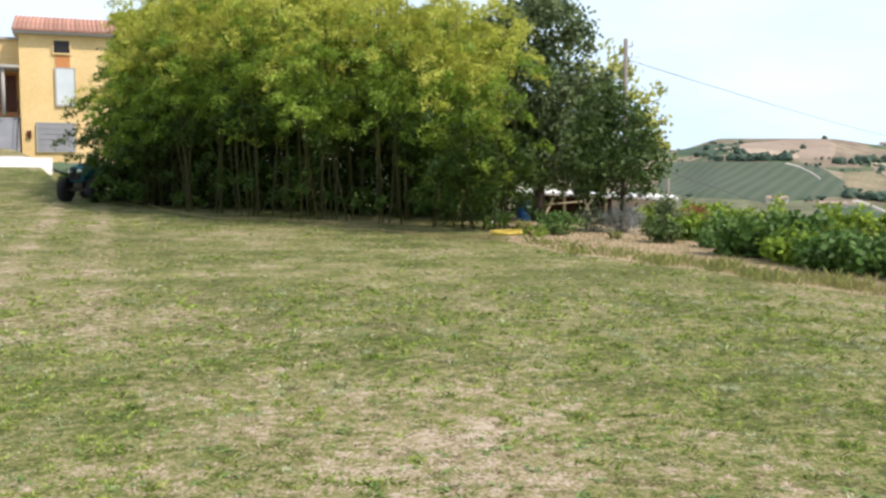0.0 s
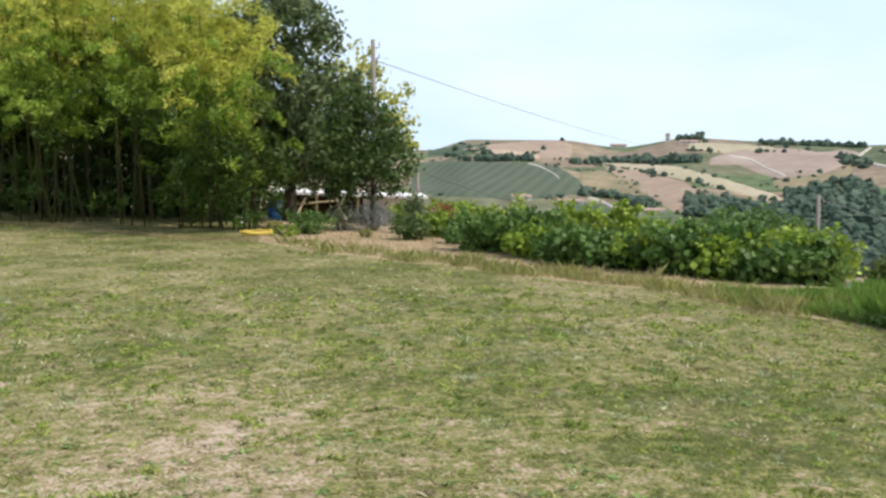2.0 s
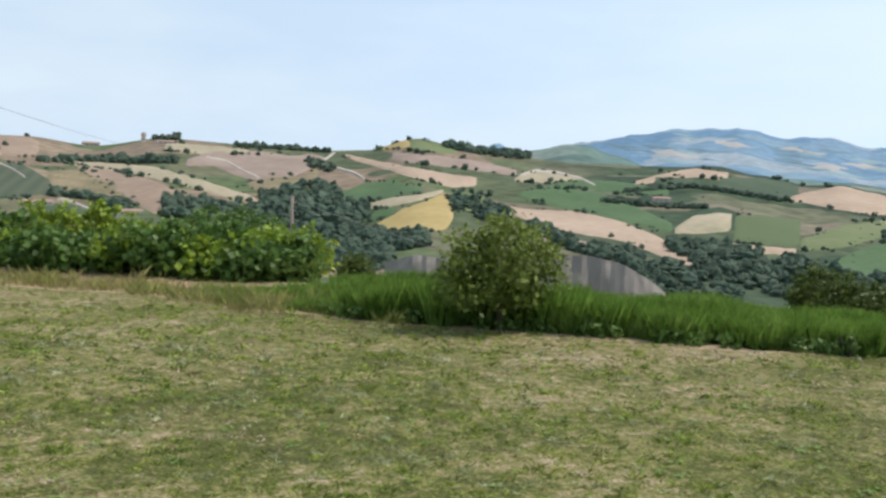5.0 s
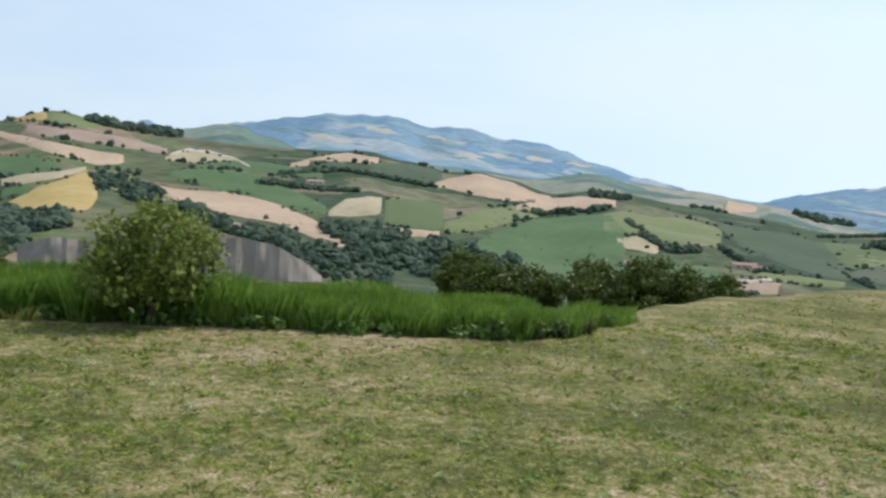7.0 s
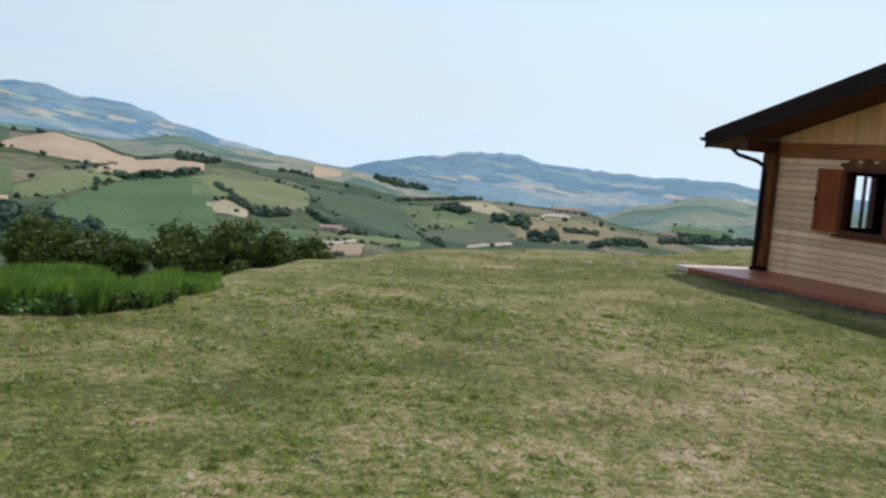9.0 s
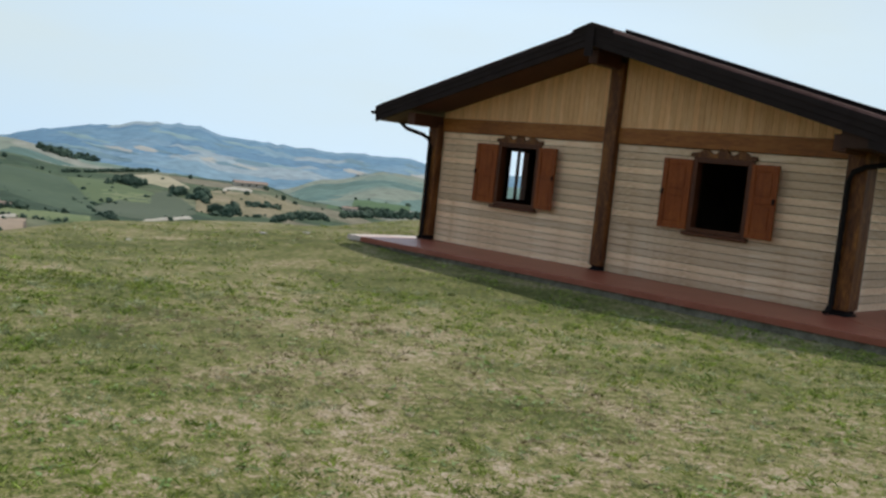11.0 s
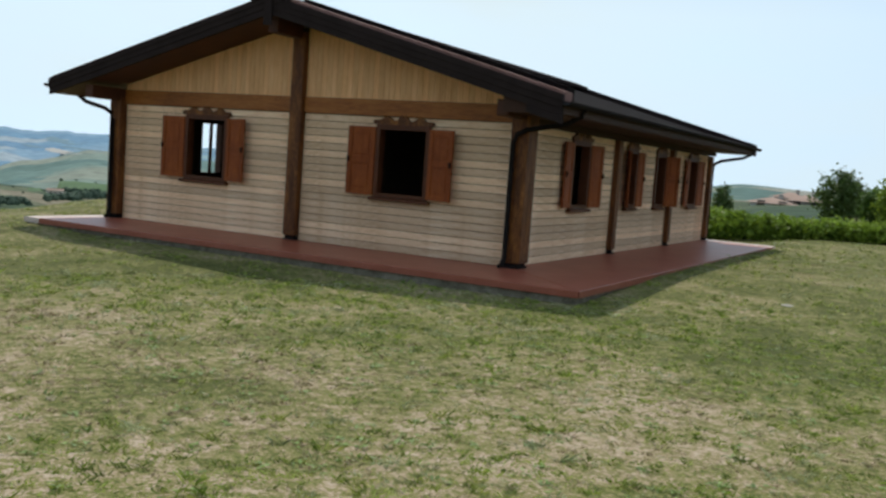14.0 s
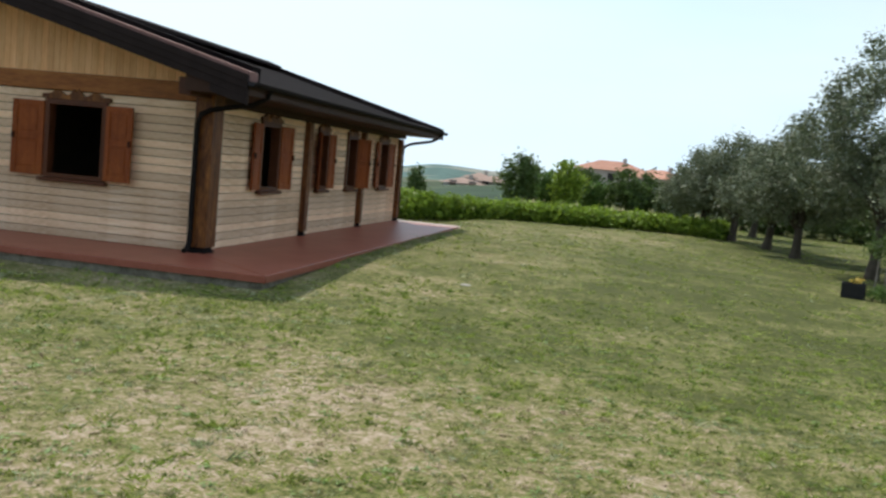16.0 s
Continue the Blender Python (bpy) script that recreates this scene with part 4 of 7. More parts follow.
field("field_pale", [(39.56, -2.64, -2.84), (41.73, -1.79, -2.36), (43.71, -1.51, -1.91), (45.14, -1.15, -1.38)])
field("field_green", [(39.91, -2.87, -3.27), (41.08, -2.57, -3.25), (42.24, -2.28, -2.82)])
field("field_gold", [(40.60, -3.73, -3.96), (42.75, -2.37, -3.84), (44.40, -1.73, -3.73), (45.24, -1.31, -3.61), (45.76, -1.54, -3.00)])
field("field_lime", [(45.41, -1.34, -1.68), (46.01, -1.20, -2.39), (47.31, -1.44, -2.56), (48.35, -2.00, -2.60)])
field("field_pale", [(28.87, 1.06, 0.59), (31.56, 0.97, 0.37), (33.58, 0.80, 0.47)])
field("field_green_deep", [(13.61, 0.38, 0.13), (15.40, 0.79, 0.09), (17.23, 0.83, 0.51)])
field("field_green_deep", [(21.63, -2.43, -3.03), (23.58, -2.62, -3.22), (25.56, -3.20, -3.34)])
field("field_green", [(49.58, -1.18, -1.51), (51.72, -0.77, -2.03), (54.40, -1.03, -2.40), (56.45, -1.76, -2.91), (58.65, -2.69, -3.27)])
field("field_stubble", [(48.66, -2.02, -2.28), (50.45, -2.17, -3.00), (53.11, -2.17, -3.54), (55.82, -2.70, -3.85), (57.89, -3.48, -4.60), (59.29, -4.49, -5.20), (61.44, -5.26, -5.73)])
field("field_fallow", [(50.99, -3.78, -4.08), (53.16, -3.85, -4.35), (55.38, -4.35, -5.06)])
field("field_pale", [(49.32, -0.36, -0.56), (50.35, 0.09, -0.61), (51.34, 0.08, -0.62), (52.33, -0.13, -0.50), (53.80, -0.39, -0.55)])
field("field_stubble", [(56.29, -0.35, -0.52), (57.69, 0.13, -0.34), (59.69, 0.58, 0.04), (61.66, 0.38, -0.09)])
field("field_green_deep", [(57.35, -0.02, -0.29), (58.37, 0.03, -0.51), (59.73, -0.03, -0.63)])
field("field_stubble", [(64.91, -0.92, -1.16), (66.18, -0.51, -1.25), (67.52, -0.17, -1.51), (69.54, -0.53, -1.73), (71.21, -1.16, -1.63), (72.09, -1.31, -1.47)])
field("field_pale", [(58.79, -2.92, -3.26), (59.86, -2.15, -3.27), (61.21, -1.94, -3.13), (61.95, -1.97, -2.98)])
field("vine_rows", [(62.11, -2.03, -3.62), (63.60, -1.95, -3.67), (65.71, -2.16, -3.68)])
field("field_stubble", [(61.89, -3.63, -3.97), (63.67, -3.74, -4.21), (65.53, -3.76, -4.17)])
field("field_lime", [(65.68, -3.24, -3.92), (67.99, -2.30, -3.60), (69.96, -1.91, -2.87), (71.41, -2.25, -2.52)])
field("field_green", [(66.72, -4.77, -5.28), (68.79, -3.60, -6.14), (71.41, -2.59, -6.12), (74.00, -2.19, -5.91), (75.56, -1.99, -4.80), (76.61, -3.06, -4.72)])
field("field_stubble", [(69.61, -1.99, -2.36), (71.89, -1.39, -2.25), (73.82, -1.10, -1.89), (75.86, -1.21, -1.70)])
field("field_lime", [(75.02, -2.05, -3.20), (76.45, -1.79, -3.42), (78.00, -2.08, -2.66)])
field("field_pale", [(75.84, -3.37, -3.96), (77.16, -3.21, -4.09), (78.49, -3.60, -4.24)])
field("field_lime", [(77.40, -2.06, -3.29), (79.88, -1.98, -3.58), (82.00, -2.46, -3.57)])
field("field_green", [(74.11, -4.86, -6.11), (76.67, -4.92, -6.03), (79.46, -4.75, -5.71), (82.17, -4.83, -5.39)])
field("field_green", [(51.04, -0.77, -1.04), (53.01, -0.26, -0.80), (55.69, -0.35, -1.12), (58.40, -0.71, -1.11)])
field("field_green_deep", [(61.08, 0.05, -0.69), (63.12, 0.16, -1.05), (65.49, -0.11, -1.12)])
field("field_green_deep", [(81.60, -2.12, -2.39), (83.15, -2.27, -3.48), (85.55, -2.55, -4.24), (87.27, -2.82, -4.64), (88.95, -3.76, -4.78)])
field("vine_rows", [(87.40, -2.77, -2.94), (88.61, -2.71, -4.19), (89.97, -2.79, -3.94), (92.22, -3.35, -3.48)])
field("olive_rows", [(88.83, -4.32, -4.59), (90.89, -3.53, -4.82), (92.88, -3.06, -4.78), (94.53, -3.96, -4.23)])
field("field_brown", [(82.55, -5.69, -5.89), (84.03, -5.31, -6.05), (85.71, -5.18, -5.85), (87.21, -5.37, -5.60)])
field("field_stubble", [(80.34, -0.36, -1.29), (81.68, -0.58, -1.51), (83.83, -0.97, -1.37)])
field("field_pale", [(90.78, -2.38, -2.65), (91.93, -2.15, -2.76), (92.82, -2.21, -2.88), (94.00, -2.75, -2.92)])
field("field_scrub", [(94.41, -2.95, -4.10), (96.10, -2.74, -4.28), (98.44, -2.79, -4.06), (100.46, -3.20, -4.07)])
field("field_green", [(71.38, -5.09, -5.93), (74.18, -4.82, -6.29), (77.38, -4.94, -6.10), (80.66, -5.15, -5.88), (82.67, -5.21, -5.74)])
field("field_lime", [(83.97, -4.70, -5.11), (86.69, -4.76, -5.23), (88.74, -4.87, -5.21)])
field("field_lime", [(88.97, -3.24, -3.91), (90.68, -3.18, -4.11), (92.13, -3.28, -4.10)])
wood([(36.40, -4.32, -6.60), (37.39, -1.36, -6.57), (38.40, -0.67, -6.28), (40.46, -3.46, -6.50), (42.13, -3.76, -5.84)], 0.55)
wood([(28.90, -1.73, -3.31), (30.92, -1.93, -3.49), (33.64, -2.44, -4.33), (35.68, -1.39, -4.98)], 0.45)
wood([(15.40, 0.09, -0.16), (17.85, 0.17, -0.19), (19.73, 0.17, -0.16)], 0.40)
wood([(22.28, -0.02, -0.31), (26.88, 0.19, -0.24), (29.55, 0.23, -0.14)], 0.35)
wood([(27.87, 1.37, 1.17), (29.70, 1.41, 1.21)], 0.30)
wood([(32.90, 1.19, 0.93), (38.30, 0.98, 0.78)], 0.25)
wood([(22.60, -1.63, -2.16), (24.90, -1.94, -2.34), (26.89, -2.46, -3.06)], 0.40)
wood([(34.30, -1.65, -2.83), (36.00, -1.11, -3.48), (37.68, -0.75, -2.77), (39.05, -1.80, -3.49), (40.73, -2.11, -3.05)], 0.50)
wood([(36.97, 0.52, -0.09), (38.49, 0.27, -0.46)], 0.30)
wood([(35.76, -2.29, -5.36), (37.46, -1.90, -5.64), (39.22, -3.08, -5.92), (41.62, -3.73, -5.23), (44.07, -3.63, -4.58)], 0.55)
wood([(50.47, -2.80, -3.47), (53.17, -3.88, -4.69), (55.88, -4.16, -5.17), (57.97, -4.73, -6.76), (60.04, -4.96, -7.27), (62.47, -6.18, -7.40)], 0.50)
wood([(58.56, -3.41, -4.29), (61.33, -3.60, -5.84), (64.77, -3.95, -6.65), (68.18, -4.75, -6.89), (70.51, -5.06, -6.26)], 0.55)
wood([(71.08, -2.20, -2.47), (73.21, -1.93, -2.20), (75.19, -1.64, -1.94)], 0.35)
wood([(74.30, -0.81, -1.20), (76.59, -0.80, -1.26)], 0.35)
wood([(76.60, -2.37, -2.53), (78.09, -3.43, -3.63), (79.20, -3.74, -3.99), (80.86, -3.54, -3.86)], 0.30)
wood([(40.57, 1.63, 1.50), (42.52, 1.92, 1.76)], 0.22)
wood([(45.16, 1.61, 1.26), (47.71, 1.35, 0.89), (50.30, 1.25, 0.72)], 0.35)
wood([(54.39, -1.33, -1.66), (58.44, -1.52, -1.85), (60.48, -1.51, -1.74)], 0.25)
wood([(55.70, -0.85, -1.06), (59.73, -0.36, -0.57), (64.51, -0.94, -1.18)], 0.22)
wood([(45.57, -1.29, -2.27), (47.83, -1.67, -3.05), (49.14, -2.10, -3.26)], 0.40)
wood([(79.07, -3.72, -4.12), (80.55, -3.61, -4.01)], 0.35)
wood([(89.51, -2.56, -3.03), (91.61, -2.52, -2.92)], 0.45)
wood([(93.00, -2.80, -3.21), (95.06, -2.83, -3.70)], 0.40)
wood([(95.30, -3.62, -4.36), (96.97, -3.53, -4.20)], 0.45)
wood([(81.85, -3.28, -3.65), (83.95, -4.43, -4.84), (85.30, -4.46, -4.67)], 0.30)
wood([(87.17, -2.41, -2.55), (92.23, -1.92, -2.05)], 0.20)
wood([(97.31, -3.31, -3.67), (98.16, -3.23, -3.59), (99.25, -3.40, -3.61)], 0.25)
wood([(98.87, -4.00, -4.38), (100.34, -3.55, -4.03), (102.11, -3.55, -3.97)], 0.30)
wood([(103.0, -3.3, -3.7), (105.5, -3.0, -3.5), (109.0, -2.8, -3.2)], 0.28)
wood([(77.15, -2.56, -2.78), (78.08, -3.16, -3.48), (79.12, -3.86, -4.11)], 0.25)
wood([(85.91, -1.03, -1.43), (87.33, -1.30, -1.76), (88.98, -1.56, -1.82)], 0.25)
wood([(88.58, -4.31, -4.45), (89.42, -4.66, -4.84), (90.27, -4.94, -5.11)], 0.20)
field("field_stubble", [(100.9, -3.90, -4.45), (101.4, -3.97, -4.32), (102.17, -3.85, -4.19), (104.0, -3.7, -3.9)])
field("field_green", [(102.0, -2.6, -3.2), (104.5, -2.5, -3.1), (107.0, -2.6, -2.9)])

# pale farm tracks
M["farm_track"] = material("farm_track", [(0.36, 0.33, 0.28), (0.44, 0.41, 0.35)], 0.05, 0.95, 0, 10)
for line, wide in (([(37.79, 0.15), (38.19, 0.46), (38.63, 0.83)], 0.13), ([(37.75, 0.09), (39.01, -0.17), (39.73, -0.37), (40.48, -0.82)], 0.12), ([(49.57, -0.26), (50.59, 0.09), (51.72, 0.03), (53.21, -0.29), (54.22, -0.69)], 0.14),
                   ([(23.15, -2.34), (24.1, -2.62), (25.05, -3.0)], 0.13), ([(19.54, -0.29), (20.36, -0.52), (21.1, -0.93), (21.65, -1.31)], 0.10), ([(31.02, 0.28), (32.39, 0.01), (33.37, -0.56), (34.35, -0.94)], 0.12),
                   ([(82.3, -5.5), (84.0, -5.35), (85.0, -5.1)], 0.10), ([(91.5, -4.95), (93.0, -4.75), (94.3, -4.5)], 0.09), ([(95.8, -2.75), (96.6, -2.6), (97.6, -2.65)], 0.12)):
    field("farm_track", [(a, e + wide * 0.45, e - wide * 0.45) for a, e in line], lift=0.5)

farmhouse(19.24, -2.48, 1.15, 0.34)
farmhouse(22.12, -2.68, 1.49, 0.31)
farmhouse(26.89, -3.16, 1.49, 0.34)
farmhouse(24.89, 0.67, 0.88, 0.24)
farmhouse(27.70, 1.04, 0.24, 0.48)
farmhouse(28.87, 0.96, 1.02, 0.20)
farmhouse(77.91, -5.17, 1.49, 0.34)
farmhouse(83.31, -4.63, 1.36, 0.34)
farmhouse(70.83, -1.70, 0.54, 0.17)
farmhouse(57.92, -1.44, 1.02, 0.27)
farmhouse(84.13, -4.76, 0.88, 0.34)
farmhouse(77.35, -5.07, 1.70, 0.34)
farmhouse(97.84, -2.39, 1.15, 0.31)
farmhouse(97.34, -2.39, 1.70, 0.31)
farmhouse(103.38, -3.27, 0.88, 0.27)
farmhouse(80.55, -3.66, 1.15, 0.27)

for _ in range(130):
    az = rng.uniform(12, 112)
    lo = np.interp(az, [12, 40, 60, 80, 112], [-1.5, -5, -5, -4.5, -3.5])
    el = lo + rng.uniform() * (np.interp(az, [p[0] for p in NEAR_SKY], [p[1] for p in NEAR_SKY]) - lo)
    r, z = meet(az, el)
    if 170 < r < 950:
        HEDGES.append((tuple(spot(az, r)), r * radians(rng.uniform(0.035, 0.075) + 0.13 * rng.uniform() ** 4)))
hv, hf = blobs([h[0] for h in HEDGES], [h[1] for h in HEDGES])
tagged(raw("hedgerow_trees", hv, hf, M["far_wood"]), "dark hedgerow trees scattered between far fields", "trees", kind="stuff")


def quarry_face(strips):
    """A bare grey cliff cut into the valley side: a steep, fluted rock face."""
    a0, a1 = strips[0][0], strips[-1][0]
    az = [s[0] for s in strips]
    verts, faces, n, rows = [], [], 60, 10
    for i in range(n + 1):
        a = a0 + (a1 - a0) * i / n
        e0, e1 = np.interp(a, az, [s[2] for s in strips]), np.interp(a, az, [s[1] for s in strips])
        r0 = meet(a, e0)[0] - 4
        for j in range(rows + 1):
            e = e0 + (e1 - e0) * j / rows
            r = r0 + 5 * j / rows + 0.9 * noise.noise((a * 2.2, j * 0.12, 1)) + 0.45 * noise.noise((a * 9, j * 0.2, 5))
            h = radians(a)
            verts.append((r * sin(h), r * cos(h), EYE_Z + r * tan(radians(e))))
    for i in range(n):
        for j in range(rows):
            k = i * (rows + 1) + j
            faces.append((k, k + rows + 1, k + rows + 2, k + 1))
    return tagged(raw("rock_face", verts, faces, M["quarry"]), "bare grey rock face cut into the valley side", "cliff", kind="structure")


quarry_face([(41.66, -5.68, -6.77), (43.50, -5.12, -6.80), (44.76, -5.27, -6.84), (47.32, -5.32, -7.04), (50.26, -5.08, -7.21), (52.24, -4.86, -7.21), (53.92, -4.79, -7.21), (55.96, -5.24, -7.26), (57.68, -6.17, -7.25), (58.55, -6.87, -7.24)])


# dry fields and woods on the far mountains, blue haze in their colours


def far_patch(kind, az, el, wide, high):
    n = 6
    field(kind, [(az - wide / 2 + wide * i / n, el + high * (0.08 + 0.42 * sin(pi * i / n) + 0.2 * sin(i * 2.1 + az)) - 0.12 * (i / n - 0.5) * wide, el - high * (0.08 + 0.32 * sin(pi * i / n) - 0.2 * sin(i * 1.7 + az)) - 0.12 * (i / n - 0.5) * wide) for i in range(n + 1)], True)


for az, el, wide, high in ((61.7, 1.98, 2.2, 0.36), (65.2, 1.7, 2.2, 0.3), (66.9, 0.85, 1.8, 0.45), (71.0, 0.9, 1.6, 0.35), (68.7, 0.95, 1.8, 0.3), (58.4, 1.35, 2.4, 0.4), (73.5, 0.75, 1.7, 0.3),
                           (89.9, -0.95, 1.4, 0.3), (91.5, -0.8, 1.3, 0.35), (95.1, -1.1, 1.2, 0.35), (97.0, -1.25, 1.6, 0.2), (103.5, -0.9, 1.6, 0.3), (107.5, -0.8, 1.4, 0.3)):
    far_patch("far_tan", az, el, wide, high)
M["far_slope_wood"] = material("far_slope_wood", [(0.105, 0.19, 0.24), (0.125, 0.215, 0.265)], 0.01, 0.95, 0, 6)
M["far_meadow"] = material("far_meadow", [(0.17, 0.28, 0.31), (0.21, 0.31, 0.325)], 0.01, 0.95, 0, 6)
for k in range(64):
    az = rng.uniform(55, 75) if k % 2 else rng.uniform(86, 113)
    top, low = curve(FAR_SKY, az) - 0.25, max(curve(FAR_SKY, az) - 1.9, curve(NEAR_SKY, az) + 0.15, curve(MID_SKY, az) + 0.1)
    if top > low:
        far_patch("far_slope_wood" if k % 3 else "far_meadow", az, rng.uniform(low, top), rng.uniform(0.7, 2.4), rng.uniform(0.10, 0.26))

# ---- plants
def leaf_material(name, colours, through=0.3, rough=0.55, scale=0.5):
    return material(name, colours, scale, rough, 0, 6, island=0.35, through=through, spec=0.3)


M["turf_pale"] = material("turf_pale", [(0.18, 0.205, 0.09), (0.33, 0.36, 0.18), (0.50, 0.54, 0.33)], 5.5, 0.6, 0, 3, island=0.22, through=0.25, spec=0.25, span=(0.44, 0.56))
M["turf_lush"] = material("turf_lush", [(0.09, 0.15, 0.02), (0.205, 0.295, 0.04), (0.36, 0.45, 0.09)], 5.5, 0.6, 0, 3, island=0.22, through=0.25, spec=0.25, span=(0.44, 0.56))
# low leaves darkened for the shade inside the grove, tops lightened as sunlit
M["bamboo_shaded"] = leaf_material("bamboo_shaded", [(0.022, 0.045, 0.005), (0.045, 0.085, 0.008), (0.09, 0.145, 0.019)], 0.15)
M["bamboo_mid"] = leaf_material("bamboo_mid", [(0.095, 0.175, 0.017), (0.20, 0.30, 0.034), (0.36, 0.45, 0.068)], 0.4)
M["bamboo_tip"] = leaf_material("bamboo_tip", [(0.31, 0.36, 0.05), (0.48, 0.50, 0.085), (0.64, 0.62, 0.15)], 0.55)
M["young_leaf"] = leaf_material("young_leaf", [(0.09, 0.14, 0.028), (0.175, 0.235, 0.048), (0.31, 0.36, 0.11)], 0.35, scale=2.5)
M["culm"] = material("culm", [(0.03, 0.032, 0.008), (0.055, 0.052, 0.012), (0.10, 0.085, 0.022)], 2, 0.5, 0.1, 8)
M["oak_leaf"] = leaf_material("oak_leaf", [(0.075, 0.11, 0.04), (0.12, 0.165, 0.065), (0.21, 0.25, 0.115)], 0.3)
M["fruit_leaf"] = leaf_material("fruit_leaf", [(0.043, 0.085, 0.020), (0.085, 0.136, 0.034), (0.153, 0.204, 0.076)])
M["shade_leaf"] = leaf_material("shade_leaf", [(0.05, 0.085, 0.02), (0.095, 0.14, 0.03), (0.18, 0.23, 0.055)], 0.3)
M["yellow_leaf"] = leaf_material("yellow_leaf", [(0.24, 0.28, 0.06), (0.40, 0.42, 0.11), (0.52, 0.52, 0.18)], 0.45)
M["olive_leaf"] = leaf_material("olive_leaf", [(0.06, 0.085, 0.038), (0.15, 0.18, 0.10), (0.36, 0.39, 0.28)], 0.12, scale=2.0)
M["vine_leaf"] = leaf_material("vine_leaf", [(0.10, 0.18, 0.02), (0.21, 0.31, 0.035), (0.38, 0.48, 0.08)], 0.35, scale=1.6)
M["vine_old"] = leaf_material("vine_old", [(0.05, 0.115, 0.024), (0.095, 0.18, 0.036), (0.175, 0.265, 0.072)], 0.3, scale=1.6)
M["tall_grass"] = leaf_material("tall_grass", [(0.09, 0.18, 0.026), (0.15, 0.265, 0.042), (0.25, 0.37, 0.085)], 0.4, scale=1.8)
M["dry_grass"] = leaf_material("dry_grass", [(0.24, 0.19, 0.08), (0.34, 0.27, 0.13), (0.44, 0.34, 0.19)], 0.3)
M["mixed_grass"] = leaf_material("mixed_grass", [(0.19, 0.24, 0.06), (0.28, 0.29, 0.09), (0.38, 0.34, 0.15)], 0.3)
M["turf_blade"] = material("turf_blade", [(0.105, 0.15, 0.024), (0.23, 0.285, 0.05), (0.39, 0.425, 0.11)], 5.5, 0.6, 0, 3, island=0.22, through=0.25, spec=0.25, span=(0.44, 0.56))
M["turf_dry"] = material("turf_dry", [(0.17, 0.13, 0.07), (0.35, 0.28, 0.17), (0.54, 0.455, 0.32)], 5.5, 0.6, 0, 3, island=0.22, through=0.25, spec=0.25, span=(0.44, 0.56))
M["weed_leaf"] = leaf_material("weed_leaf", [(0.14, 0.24, 0.05), (0.20, 0.30, 0.09)], 0.3)
M["lavender"] = leaf_material("lavender", [(0.20, 0.23, 0.18), (0.29, 0.31, 0.28), (0.36, 0.37, 0.36)], 0.15)
M["rust_leaf"] = leaf_material("rust_leaf", [(0.22, 0.08, 0.03), (0.30, 0.12, 0.05), (0.24, 0.18, 0.12)], 0.15)
M["bark"] = material("bark", [(0.035, 0.027, 0.02), (0.07, 0.055, 0.04), (0.11, 0.09, 0.065)], 4, 0.9, 0.8, 6, stretch=(1, 1, 0.3))
M["grey_wood"] = material("grey_wood", [(0.15, 0.13, 0.11), (0.22, 0.19, 0.16), (0.28, 0.25, 0.21)], 2, 0.85, 0.3, 8, stretch=(3, 3, 0.4))


def unit(n):
    v = rng.normal(0, 1, (n, 3))
    return v / np.linalg.norm(v, axis=1)[:, None]


def leaf_mesh(name, centres, length, width, mat, parent=None, droop=0.0, upright=0.0, label="", flat=1.0):
    """Many small pointed leaves, each a folded diamond of its own. droop: how much they hang; upright: how much they stand."""
    n = len(centres)
    d = unit(n)
    d[:, 2] = d[:, 2] * flat + upright - droop
    d /= np.linalg.norm(d, axis=1)[:, None]
    s = np.cross(d, unit(n))
    s /= np.maximum(np.linalg.norm(s, axis=1)[:, None], 1e-6)
    s[:, 2] *= flat
    up = np.cross(s, d)
    ln = length * rng.uniform(0.6, 1.3, n)[:, None]
    wd = width * rng.uniform(0.6, 1.3, n)[:, None]
    v = np.stack([centres - d * ln / 2, centres + s * wd / 2 + up * wd * 0.15, centres + d * ln / 2, centres - s * wd / 2 + up * wd * 0.15], 1).reshape(-1, 3)
    me = bpy.data.meshes.new(name)
    me.vertices.add(4 * n)
    me.vertices.foreach_set("co", v.ravel().astype(np.float32))
    me.loops.add(4 * n)
    me.loops.foreach_set("vertex_index", np.arange(4 * n, dtype=np.int32))
    me.polygons.add(n)
    me.polygons.foreach_set("loop_start", np.arange(0, 4 * n, 4, dtype=np.int32))
    me.materials.append(mat)
    me.update(calc_edges=True)
    ob = new(name, me)
    if parent:
        ob.parent = parent
    if label:
        tagged(ob, label)
    return ob


